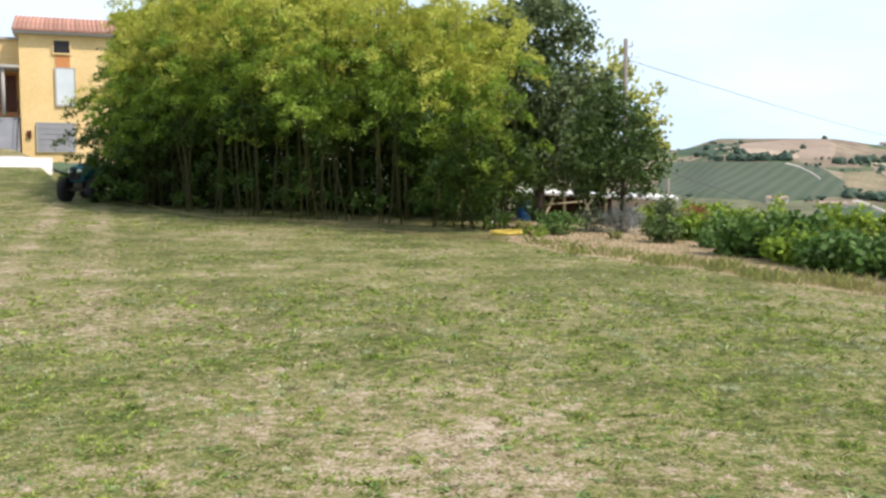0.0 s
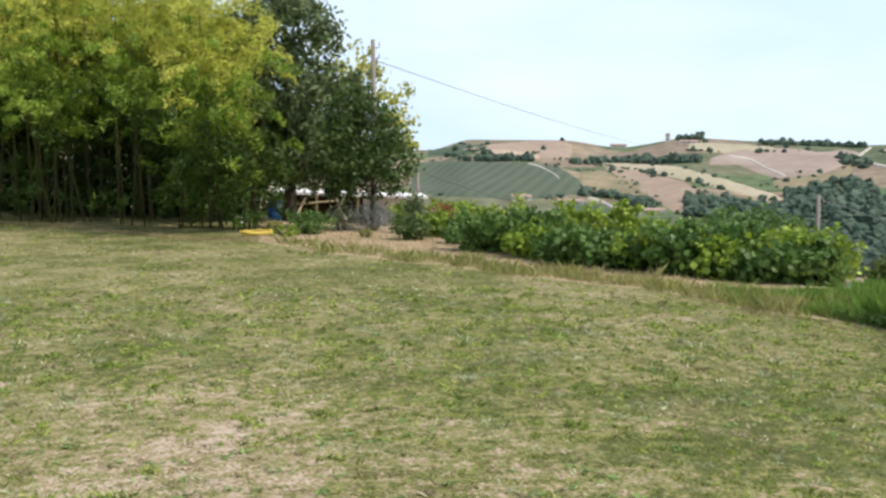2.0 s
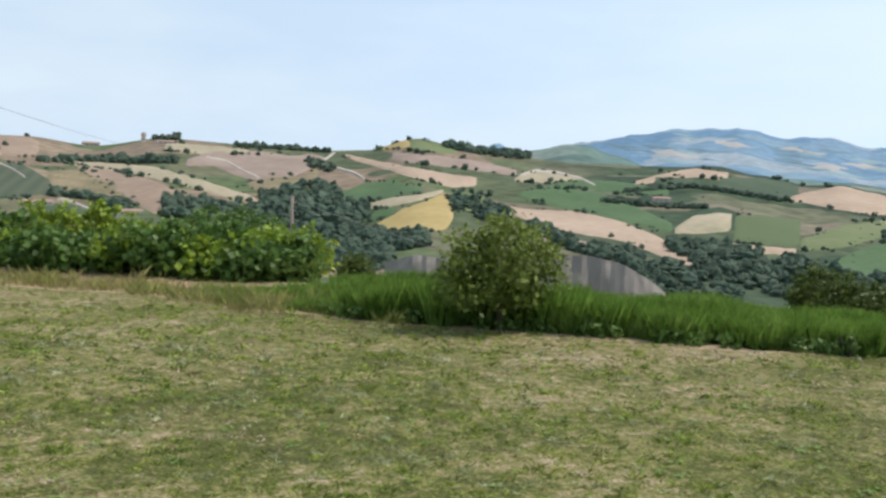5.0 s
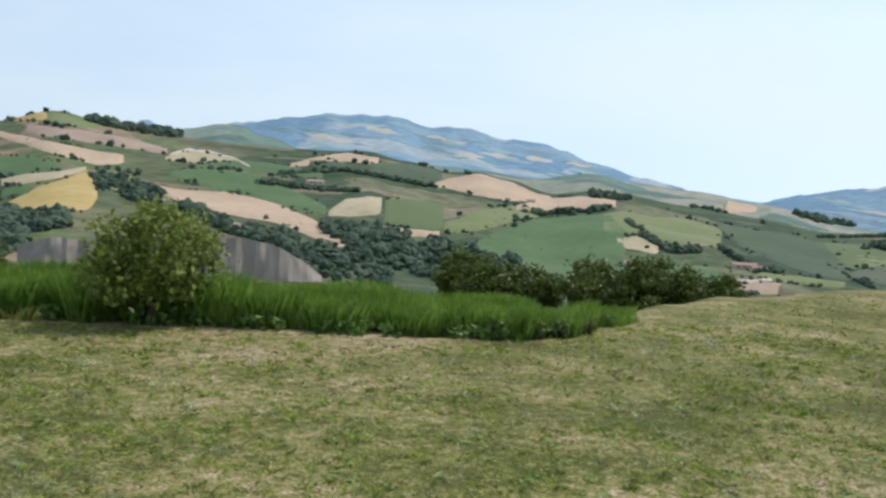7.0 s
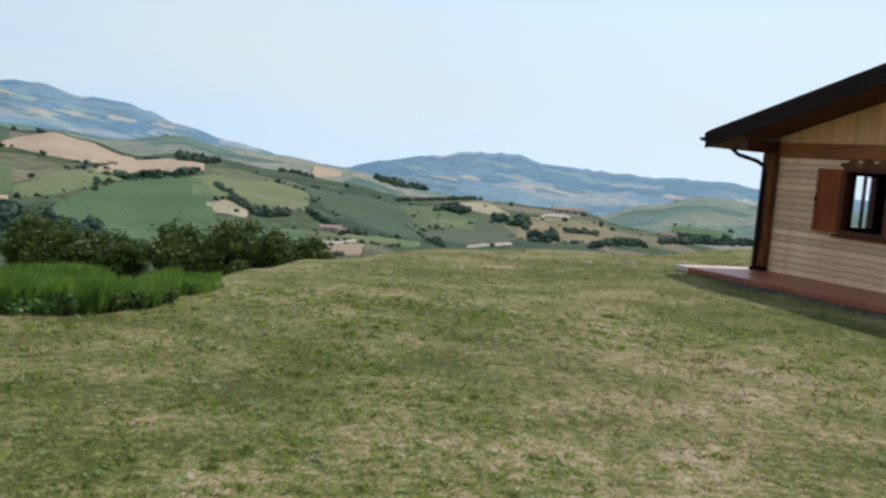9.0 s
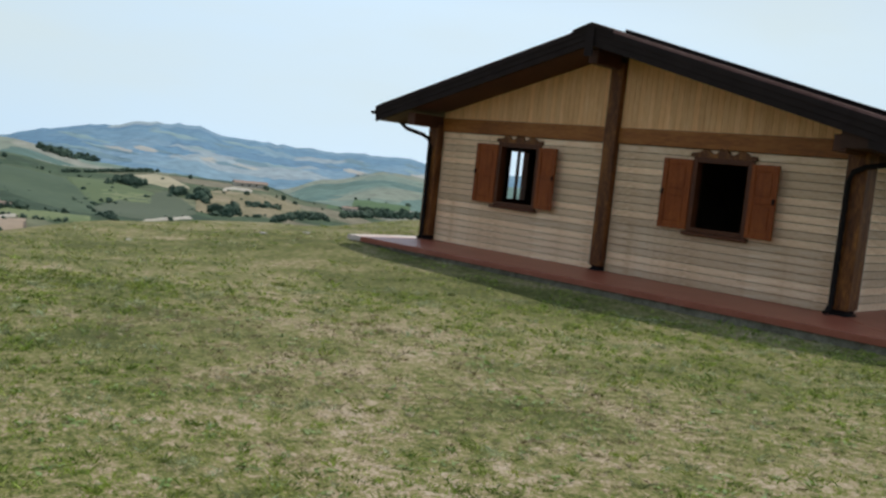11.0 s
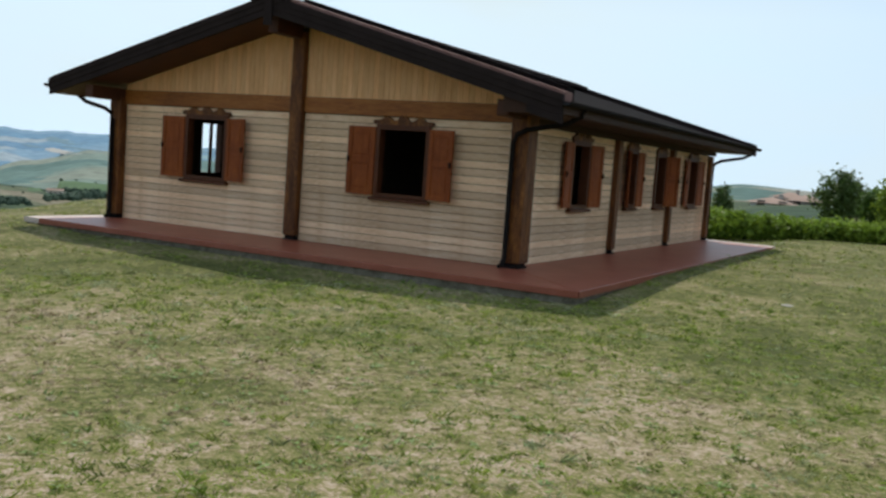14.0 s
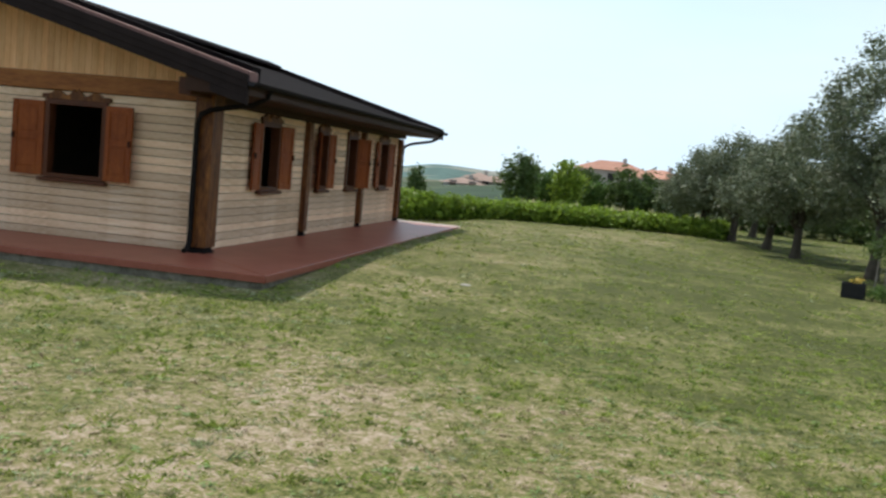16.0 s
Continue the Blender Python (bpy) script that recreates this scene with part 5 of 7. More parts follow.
def blade_mesh(name, roots, height, width, mat, parent=None, lean=0.35):
    """Grass blades: each a narrow bent triangle pair, standing on its root."""
    n = len(roots)
    a = rng.uniform(0, 2 * pi, n)
    side = np.stack([np.cos(a), np.sin(a), np.zeros(n)], 1)
    b = rng.uniform(0, 2 * pi, n)
    out = np.stack([np.cos(b), np.sin(b), np.zeros(n)], 1)
    h = (np.asarray(height) * rng.uniform(0.5, 1.25, n))[:, None]
    w = (width * rng.uniform(0.6, 1.3, n))[:, None]
    up = np.array([0, 0, 1.0])
    k = (lean * rng.uniform(0.2, 1.4, n))[:, None]
    v = np.stack([roots - side * w / 2, roots + side * w / 2, roots + out * h * k * 0.4 + up * h * 0.6 + side * w * 0.3, roots + out * h * k + up * h, ], 1).reshape(-1, 3)
    me = bpy.data.meshes.new(name)
    me.vertices.add(4 * n)
    me.vertices.foreach_set("co", v.ravel().astype(np.float32))
    me.loops.add(4 * n)
    me.loops.foreach_set("vertex_index", np.arange(4 * n, dtype=np.int32))
    me.polygons.add(n)
    me.polygons.foreach_set("loop_start", np.arange(0, 4 * n, 4, dtype=np.int32))
    me.materials.append(mat)
    me.update(calc_edges=True)
    ob = new(name, me)
    if parent:
        ob.parent = parent
    return ob


def clumped(lobes, clumps, per, spread, hollow=0.55):
    """Points in clumps through the outer part of some ellipsoids: (centre, radii)."""
    vol = np.array([r[0] * r[1] + r[1] * r[2] + r[0] * r[2] for c, r in lobes])
    pick = rng.choice(len(lobes), clumps, p=vol / vol.sum())
    c = np.array([lobes[i][0] for i in pick], float)
    r = np.array([lobes[i][1] for i in pick], float)
    u = unit(clumps) * rng.uniform(hollow, 1.05, clumps)[:, None] ** 0.7
    mid = c + u * r
    size = spread * rng.uniform(0.6, 1.3, clumps)
    return np.repeat(mid, per, 0) + rng.normal(0, 1, (clumps * per, 3)) * np.repeat(size, per)[:, None] * np.array([1, 1, 0.8])


def trunk_mesh(root, lobes, radius, fork, parent, limbs=6):
    bm = bmesh.new()
    root = Vector(root)
    f = root + Vector((rng.normal(0, radius * 0.5), rng.normal(0, radius * 0.5), fork))
    tube(bm, [root - Vector((0, 0, 0.2)), root + Vector((0, 0, 0.06)), root + (f - root) * 0.3, root + (f - root) * 0.7, f], [radius * 1.7, radius * 1.35, radius, radius * 0.9, radius * 0.8], 10)
    trunk = part("trunk", bm, M["bark"], parent)
    for i in range(limbs):
        c, r = lobes[i % len(lobes)]
        end = Vector(c) + Vector((unit(1)[0] * np.array(r) * 0.55).tolist())
        mid = f + (end - f) * 0.5 + Vector((rng.normal(0, 0.12), rng.normal(0, 0.12), 0.15))
        b2 = bmesh.new()
        tube(b2, [f - Vector((0, 0, radius)), f + (mid - f) * 0.5, mid, end], [radius * 0.6, radius * 0.45, radius * 0.3, radius * 0.1], 6)
        part("limb", b2, M["bark"], trunk)
    return trunk


def tree(name, root, lobes, radius, fork, leaf, mat, clumps, per, spread, label, category="tree", group="", droop=0.1, hollow=0.5, limbs=6):
    """lobes: (offset from the root, radii)."""
    root = Vector(root)
    t = thing(name, root, label, category, group)
    trunk_mesh((0, 0, 0), [(tuple(c), r) for c, r in lobes], radius, fork, t, limbs)
    pts = clumped(lobes, clumps, per, spread, hollow)
    pts[:, 2] = np.maximum(pts[:, 2], 0.08)
    leaf_mesh("crown", pts, leaf[0], leaf[1], M[mat], t, droop)
    return t


def bush(name, root, size, leaf, mat, clumps, per, label, upright=0.0, category="shrub", group=""):
    t = thing(name, root, label, category, group)
    bm = bmesh.new()
    for k in range(5):
        a = k * 1.3
        tube(bm, [(0.05 * cos(a), 0.05 * sin(a), -0.1), (size[0] * 0.3 * cos(a), size[1] * 0.3 * sin(a), size[2] * 0.55), (size[0] * 0.5 * cos(a), size[1] * 0.5 * sin(a), size[2] * 0.85)], [0.02, 0.014, 0.006], 5)
    part("stem", bm, M["bark"], t)
    pts = clumped([((0, 0, size[2] * 0.5), (size[0] / 2, size[1] / 2, size[2] / 2))], clumps, per, min(size) * 0.13, 0.3)
    pts[:, 2] = np.maximum(pts[:, 2], 0.02)
    leaf_mesh("foliage", pts, leaf[0], leaf[1], M[mat], t, 0.0, upright)
    return t


# bamboo grove at the lawn's edge
def build_bamboo():
    grove = thing("bamboo_grove", spot(-8, 29), "dense green bamboo grove with yellowing tops", "bamboo")
    base = np.array(grove.matrix_basis.translation)
    line = [(-11.9, 37.6), (-10.6, 35.7), (-8.2, 32.5), (-3.7, 29.3), (1.8, 26.2)]
    hts = [6.4, 7.6, 8.3, 8.0, 6.0]
    seg = np.cumsum([0] + [hypot(q[0] - p[0], q[1] - p[1]) for p, q in zip(line, line[1:])])
    meshes = []
    for k in range(4):
        bm = bmesh.new()
        n = 9
        pts = [(0.03 * sin(k + i), 0.03 * cos(2 * k + i), i / (n - 1) * 1.0) for i in range(n)]
        tube(bm, pts, [0.026 * (1 - 0.7 * i / (n - 1)) for i in range(n)], 6)
        me = bpy.data.meshes.new("culm")
        bm.to_mesh(me)
        bm.free()
        me.materials.append(M["culm"])
        meshes.append(me)
    low, middle, high, inner = [], [], [], []
    n = 300
    for i in range(n):
        s = rng.uniform(0, seg[-1])
        x = np.interp(s, seg, [p[0] for p in line])
        y = np.interp(s, seg, [p[1] for p in line])
        d = rng.uniform(0, 1) * 9.0
        h = np.interp(s, seg, hts) * rng.uniform(0.82, 1.06) * (1 - 0.15 * exp(-d))
        away = np.array([x, y]) / hypot(x, y)
        x, y = x + away[0] * d, y + away[1] * d
        z = lawn_z(x, y)
        lean = rng.normal(0, 0.07, 2) - away * 0.10 * exp(-d / 1.5)
        if i % 2 == 0 or d < 1.2:
            ob = new("culm", meshes[i % 4])
            ob.parent = grove
            sc = Matrix.Diagonal((1.2, 1.2, h, 1))
            tilt = Vector((lean[0], lean[1], 1)).to_track_quat("Z", "Y").to_matrix().to_4x4()
            ob.matrix_basis = Matrix.Translation((x - base[0], y - base[1], z - base[2] - 0.05)) @ tilt @ sc
        plume = rng.uniform(0.75, 1.25)
        left = np.array([-away[1], away[0]])
        end = step(seg[-1] - 3.2, seg[-1] - 0.8, s)
        sprays = [1.03 - 0.66 * rng.uniform() ** 1.3 for _ in range(16)]
        if d < 3.0:
            sprays += [rng.uniform(0.06, 0.40) for _ in range(int(rng.uniform(0.3, 2.3)) + int(8 * end) + (7 if s < 2.5 else 0))]
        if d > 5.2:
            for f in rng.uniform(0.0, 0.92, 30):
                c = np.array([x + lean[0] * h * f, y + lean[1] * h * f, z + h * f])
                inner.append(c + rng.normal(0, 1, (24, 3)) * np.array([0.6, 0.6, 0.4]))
        for f in sprays:
            c = np.array([x + lean[0] * h * f, y + lean[1] * h * f, z + h * f])
            turn = rng.uniform(0, 2 * pi)
            out = np.array([cos(turn), sin(turn)]) * rng.uniform(0.25, 1.15) * plume * (1.15 - 0.7 * f)
            c[:2] += out - away * (0.1 + 1.9 * exp(-d * 0.8) * step(0.25, 0.55, f) * (1 - 0.75 * step(0.7, 1.0, f)))
            c[:2] += left * 2.6 * exp(-s / 1.6) * rng.uniform(0, 1) * (1 - 0.8 * step(0.55, 1.0, f))
            # a spray: a tuft of leaves along a twig that arches over and hangs
            m = 54
            u = rng.uniform(-0.4, 1.0, m)[:, None]
            way = np.array([out[0], out[1], 0.0]) / max(hypot(*out), 0.1)
            fat = rng.uniform(0.5, 1.05)
            pts = c + (way * u * 0.50 - np.array([0, 0, 1.0]) * u ** 2 * 0.34 + rng.normal(0, 1, (m, 3)) * np.array([0.13, 0.13, 0.085]) * (1.1 - 0.5 * u)) * fat
            # leaf colour by height: shaded base, middle, sunlit yellow-green top
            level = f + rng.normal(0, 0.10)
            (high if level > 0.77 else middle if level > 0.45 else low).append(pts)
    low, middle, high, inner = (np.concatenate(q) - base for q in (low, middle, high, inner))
    leaf_mesh("inner_foliage", inner, 0.34, 0.11, M["bamboo_shaded"], grove, 0.35)
    leaf_mesh("mid_foliage", middle, 0.21, 0.05, M["bamboo_mid"], grove, 0.25, label="mid-height bamboo leaves, toned between shaded base and sunlit top")
    leaf_mesh("foliage", low, 0.22, 0.052, M["bamboo_shaded"], grove, 0.35)
    leaf_mesh("tip_foliage", high, 0.20, 0.046, M["bamboo_tip"], grove, 0.15, label="yellow-green young bamboo leaves, lightened as a sunlit top")


build_bamboo()

# trees behind the grove
tree("oak_tree", spot(5.8, 31), [((0, 0, 4.9), (1.6, 1.7, 2.2)), ((-0.5, 0.2, 3.2), (1.7, 1.7, 1.8)), ((0.9, -0.2, 2.6), (1.35, 1.4, 1.6)), ((0.2, 0, 6.2), (0.9, 0.9, 1.0)), ((-1.4, 0, 5.3), (0.8, 0.9, 1.1)), ((0.3, 0, 2.2), (1.4, 1.3, 0.8)), ((1.5, 0, 3.6), (0.8, 0.9, 1.3))],
     0.2, 1.6, (0.21, 0.13), "oak_leaf", 250, 74, 0.27, "tall dark green leafy tree with a dense crown", hollow=0.7)
tree("yellowing_tree", spot(9.5, 39), [((0, 0, 6.2), (1.5, 1.4, 1.0)), ((1.3, 0, 5.3), (1.2, 1.0, 1.1)), ((-1.0, 0, 7.6), (0.7, 0.7, 0.9)), ((1.0, 0, 4.2), (1.5, 1.2, 0.9)), ((0.2, 0, 7.2), (0.9, 0.8, 0.7))],
     0.09, 3.2, (0.24, 0.18), "yellow_leaf", 84, 20, 0.17, "thin tree with sparse yellow-green leaves", limbs=12, hollow=0.6)
tree("fruit_tree", spot(10.6, 27.2), [((-0.1, 0, 2.4), (0.95, 0.95, 1.05)), ((0.35, 0, 1.75), (0.85, 0.9, 0.75)), ((-0.9, 0.1, 1.9), (0.8, 0.9, 1.0)), ((-0.6, 0, 3.3), (0.6, 0.6, 0.75))],
     0.06, 1.05, (0.16, 0.085), "fruit_leaf", 130, 60, 0.17, "small dark green fruit tree on a slim trunk")


# vines, trained in a row on posts
def vine(root, size, mat):
    t = thing("grape_vine", root, "leafy green grape vine trained on posts", "vine", "vine row beside the lawn")
    bm = bmesh.new()
    tube(bm, [(0, 0, -0.15), (0.04, 0.02, 0.3), (-0.03, 0, 0.62)], [0.035, 0.028, 0.022], 6)
    part("trunk", bm, M["bark"], t)
    w, d, h = size
    lobes = [((rng.uniform(-0.4, 0.4) * w, 0, h * rng.uniform(0.28, 0.66)), (w * 0.36, d * 0.5, h * rng.uniform(0.26, 0.40))) for _ in range(6)]
    pts = clumped(lobes, 74, 20, 0.10, 0.45)
    pts[:, 2] = np.maximum(pts[:, 2], 0.05)
    leaf_mesh("foliage", pts, 0.145, 0.125, M[mat], t, 0.1)
    return t


VINES = [(15.6, 25.0), (18.0, 21.6), (21.6, 19.9), (24.8, 18.9), (29.0, 18.1), (33.0, 17.9), (36.5, 18.0)]
for i in range(15):
    az = 15.4 + i * 1.42
    r = curve(VINES, az) + rng.uniform(-0.2, 0.2)
    top = curve([(15, -3.0), (18, -2.95), (22, -3.5), (28, -3.9), (32, -3.8), (35, -4.3), (37, -5.0)], az)
    g = spot(az, r)
    h = EYE_Z + r * tan(radians(top)) - g.z + rng.uniform(-0.3, 0.2)
    v = vine(g, (rng.uniform(1.1, 1.6), 0.9, max(0.5, h)), "vine_old" if i % 4 else "vine_leaf")
    v.rotation_euler.z = radians(-az + 20 + rng.uniform(-20, 20))
for i in range(9):
    az = 13.5 + i * 1.6
    g = spot(az, 31 + i * 0.3)
    v = vine(g, (1.5, 1.1, EYE_Z + 31 * tan(radians(-2.7)) - g.z + rng.uniform(-0.1, 0.2)), "vine_leaf")
for az, r, el, w in ((33.2, 27, -2.95, 2.4), (31.0, 30, -3.0, 2.0), (35.2, 20.5, -3.8, 1.5)):
    g = spot(az, r)
    h = EYE_Z + r * tan(radians(el)) - g.z
    tree("round_tree", g, [((0, 0, h * 0.62), (w / 2, w / 2, h * 0.42)), ((w * 0.3, 0, h * 0.5), (w * 0.35, w * 0.4, h * 0.36)), ((-w * 0.3, 0, h * 0.5), (w * 0.35, w * 0.4, h * 0.36))],
         0.06, h * 0.3, (0.14, 0.09), "vine_old" if w > 1.6 else "vine_leaf", 150, 26, 0.13, "rounded green tree below the lawn's edge")

# the small tree in the tall grass
tree("young_tree", spot(47.2, 12.45), [((0, 0, 0.95), (0.62, 0.62, 0.46)), ((-0.38, 0.1, 0.72), (0.44, 0.46, 0.36)), ((0.42, -0.1, 0.76), (0.44, 0.46, 0.34)), ((-0.42, 0, 1.08), (0.32, 0.32, 0.24)), ((-0.1, 0, 1.34), (0.26, 0.26, 0.16)), ((0.6, 0, 0.98), (0.2, 0.2, 0.18)), ((0.1, -0.2, 0.48), (0.42, 0.34, 0.2))],
     0.035, 0.36, (0.085, 0.05), "young_leaf", 150, 34, 0.105, "small bushy green tree standing in tall grass", hollow=0.35, limbs=10)


def band(az0, az1, inner, outer, count):
    """Roots for grass between two distances past the lawn's edge."""
    az = rng.uniform(az0, az1, count)
    out = rng.uniform(0, 1, count)
    r = np.array([curve(LAWN_EDGE, a) for a in az]) + inner + (outer - inner) * out
    return np.array([spot(a, q, -0.03) for a, q in zip(az, r)])


def grass_patch(name, roots, h, w, mat, label, lean=0.35):
    ob = blade_mesh(name, roots, h, w, M[mat], None, lean)
    return tagged(ob, label, "grass", kind="stuff")


def tall_grass():
    roots = band(30, 74.5, 0.02, 2.4, 120000)
    az = np.degrees(np.arctan2(roots[:, 0], roots[:, 1]))
    clump = np.array([noise.noise((p[0] * 0.9, p[1] * 0.9, 4)) for p in roots])
    over = np.hypot(roots[:, 0], roots[:, 1]) - np.array([curve(LAWN_EDGE, v) for v in az])
    ragged = np.array([0.22 + 0.3 * noise.noise((p[0] * 1.6, p[1] * 1.6, 11)) for p in roots])
    keep = (over > ragged) & (rng.uniform(0, 1, len(az)) < np.interp(az, [30, 36, 40, 70, 74.5], [0.1, 0.5, 1, 1, 0.25])) & (clump > -0.35)
    for lo, hi, h in ((30, 38, 0.34), (38, 44, 0.50), (44, 52, 0.50), (52, 60, 0.42), (60, 68, 0.37), (68, 72, 0.30), (72, 74.5, 0.16)):
        k = keep & (az >= lo) & (az < hi)
        grass_patch("tall_grass", roots[k], h * (0.92 + 0.30 * clump[k]) * np.interp(az[k], [30, 42], [0.35, 1]), 0.0068, "tall_grass", "tall lush green grass at the lawn's edge", 0.3)
    dry = band(3, 34, 0.1, 7, 24000)
    grass_patch("dry_grass", dry, 0.085, 0.010, "dry_grass", "dry straw-coloured grass on a bank")
    # loose tufts along the edge, tallest in their middles
    roots, high = [], []
    for c in band(5, 46, 0.0, 1.5, 330):
        m = 36
        off = rng.normal(0, 0.17, (m, 2)) * rng.uniform(0.6, 1.5)
        roots.append(np.stack([c[0] + off[:, 0], c[1] + off[:, 1], np.full(m, c[2])], 1))
        high.append(0.27 * rng.uniform(0.4, 1.1) * np.exp(-(off ** 2).sum(1) / 0.09))
    grass_patch("mixed_grass", np.concatenate(roots), np.concatenate(high), 0.009, "mixed_grass", "half-dry grass tufts along the lawn's edge", 0.6)
    # leafy weeds, added dark for the shaded gaps at the tall grass's foot
    foot = band(37, 73, 0.05, 0.5, 4200)
    keep = np.array([noise.noise((p[0] * 2.2, p[1] * 2.2, 3)) for p in foot]) > -0.05
    foot = foot[keep]
    foot[:, 2] += rng.uniform(0.03, 0.2, len(foot))
    tagged(leaf_mesh("shade_weeds", foot, 0.09, 0.045, M["vine_old"]), "leafy green weeds, added dark for the tall grass's shaded foot", "weeds", kind="stuff")
    grass_patch("dry_grass", band(-19, 4, -0.4, 0.8, 5000), 0.09, 0.02, "dry_grass", "dry straw litter under the bamboo")


tall_grass()


# weeds with white flowers at the grass's foot
for az in (66.0, 68.3, 69.6, 71.2):
    bush("thistle", spot(az, curve(LAWN_EDGE, az) + 0.15), (0.22, 0.22, 0.26), (0.07, 0.025), "weed_leaf", 14, 9, "pale grey-green thistle beside the tall grass", 0.4, "weed", "weeds at the lawn's edge")

# trees standing below the brow
for az, r, el, w in ((66.2, 52, -5.35, 3.0), (67.8, 50, -5.7, 2.6), (70.8, 50, -6.0, 2.6), (73.6, 48, -5.35, 3.0), (76.4, 47, -5.2, 3.2), (77.6, 50, -5.1, 2.6), (79.3, 48, -5.4, 2.4), (81.3, 47, -5.8, 2.4), (69.2, 56, -6.1, 2.4), (35.5, 38, -5.6, 1.6), (39.6, 40, -6.0, 1.2)):
    g = spot(az, r)
    h = EYE_Z + r * tan(radians(el + 0.6)) - g.z
    tree("wild_tree", g, [((0, 0, h * 0.66), (w * 0.38, w * 0.4, h * 0.36)), ((w * 0.28, 0, h * 0.5), (w * 0.32, w * 0.4, h * 0.33)), ((-w * 0.28, 0, h * 0.48), (w * 0.34, w * 0.4, h * 0.34))],
         0.09, h * 0.3, (0.22, 0.14), "shade_leaf", 120, 46, 0.19, "dark green tree on the slope below the lawn", group="trees below the brow")


# ---- olive trees, hedge of vines and garden on the house's far side
def olive(az, r, top, w):
    g = spot(az, r)
    h = EYE_Z + r * tan(radians(top)) - g.z
    lobes = [((0, 0, h * 0.68), (w * 0.36, w * 0.36, h * 0.28)), ((w * 0.26, w * 0.1, h * 0.52), (w * 0.28, w * 0.3, h * 0.22)), ((-w * 0.27, -w * 0.1, h * 0.54), (w * 0.27, w * 0.3, h * 0.23)),
             ((w * 0.05, 0, h * 0.87), (w * 0.22, w * 0.22, h * 0.15)), ((-w * 0.05, -w * 0.22, h * 0.46), (w * 0.3, w * 0.22, h * 0.17)), ((w * 0.28, -w * 0.2, h * 0.42), (w * 0.22, w * 0.22, h * 0.14))]
    k = max(1.0, (w / 3.8) ** 2)
    return tree("olive_tree", g, lobes, 0.15, h * 0.24, (0.15, 0.056), "olive_leaf", int(250 * k), 66, 0.19, "silvery grey-green olive tree beside the lawn", group="olive trees in a row", hollow=0.62)


for az, r, top, w in ((158.0, 41, 2.2, 3.2), (159.6, 40, 3.0, 3.6), (161.5, 37, 2.9, 3.4), (163.0, 33.5, 3.7, 3.6), (166.9, 28.5, 8.8, 4.7), (168.8, 33, 4.4, 4.0), (160.8, 46, 2.8, 4.0), (171.5, 26, 6.0, 4.0)):
    olive(az, r, top, w)


def hedge_row():
    for i in range(34):
        az = 137.0 + i * 0.66 + rng.uniform(-0.1, 0.1)
        for row, (dr, el) in enumerate(((0, -1.85), (2.4, -1.7))):
            r = curve([(137, 34), (148, 36.5), (158, 40)], az) + dr
            g = spot(az, r)
            h = EYE_Z + r * tan(radians(el)) - g.z + rng.uniform(-0.06, 0.12)
            v = vine(g, (0.75, 0.9, h), "vine_leaf")
            tagged(v, "bright green vine in a clipped vineyard row", "vine", "vineyard row behind the lawn")


hedge_row()
for az, r, el, w, m in ((147.2, 60, 1.25, 2.1, "fruit_leaf"), (148.0, 64, 0.75, 1.5, "oak_leaf"), (149.3, 62, 0.2, 2.2, "vine_old"), (150.1, 60, 1.05, 1.7, "vine_leaf"), (151.3, 64, 0.85, 1.4, "fruit_leaf"), (152.0, 62, -0.1, 2.0, "vine_old"), (153.7, 60, 0.75, 2.3, "fruit_leaf"), (154.9, 62, 0.5, 1.8, "fruit_leaf"), (156.4, 60, 0.0, 2.4, "oak_leaf"),
                        (157.6, 62, 1.9, 3.2, "oak_leaf"), (141.3, 70, -0.2, 0.9, "fruit_leaf"), (163.5, 58, 1.5, 4, "oak_leaf"), (167, 60, 2.5, 5, "oak_leaf"), (160.3, 54, 0.0, 3.6, "oak_leaf"), (162.4, 53, -0.3, 3.4, "fruit_leaf"), (165.2, 53, 0.1, 3.8, "oak_leaf"), (167.4, 52, -0.2, 3.6, "fruit_leaf"), (169.6, 53, 0.3, 3.8, "oak_leaf")):
    g = spot(az, r)
    h = EYE_Z + r * tan(radians(el)) - g.z
    tree("garden_tree", g, [((0, 0, h * 0.62), (w * 0.4, w * 0.4, h * 0.38)), ((w * 0.2, 0, h * 0.4), (w * 0.34, w * 0.4, h * 0.32)), ((-w * 0.25, 0, h * 0.42), (w * 0.32, w * 0.4, h * 0.34))],
         0.09, h * 0.25, (0.24, 0.14), m, 110, 24, 0.2, "leafy green garden tree beyond the vineyard", group="garden trees")

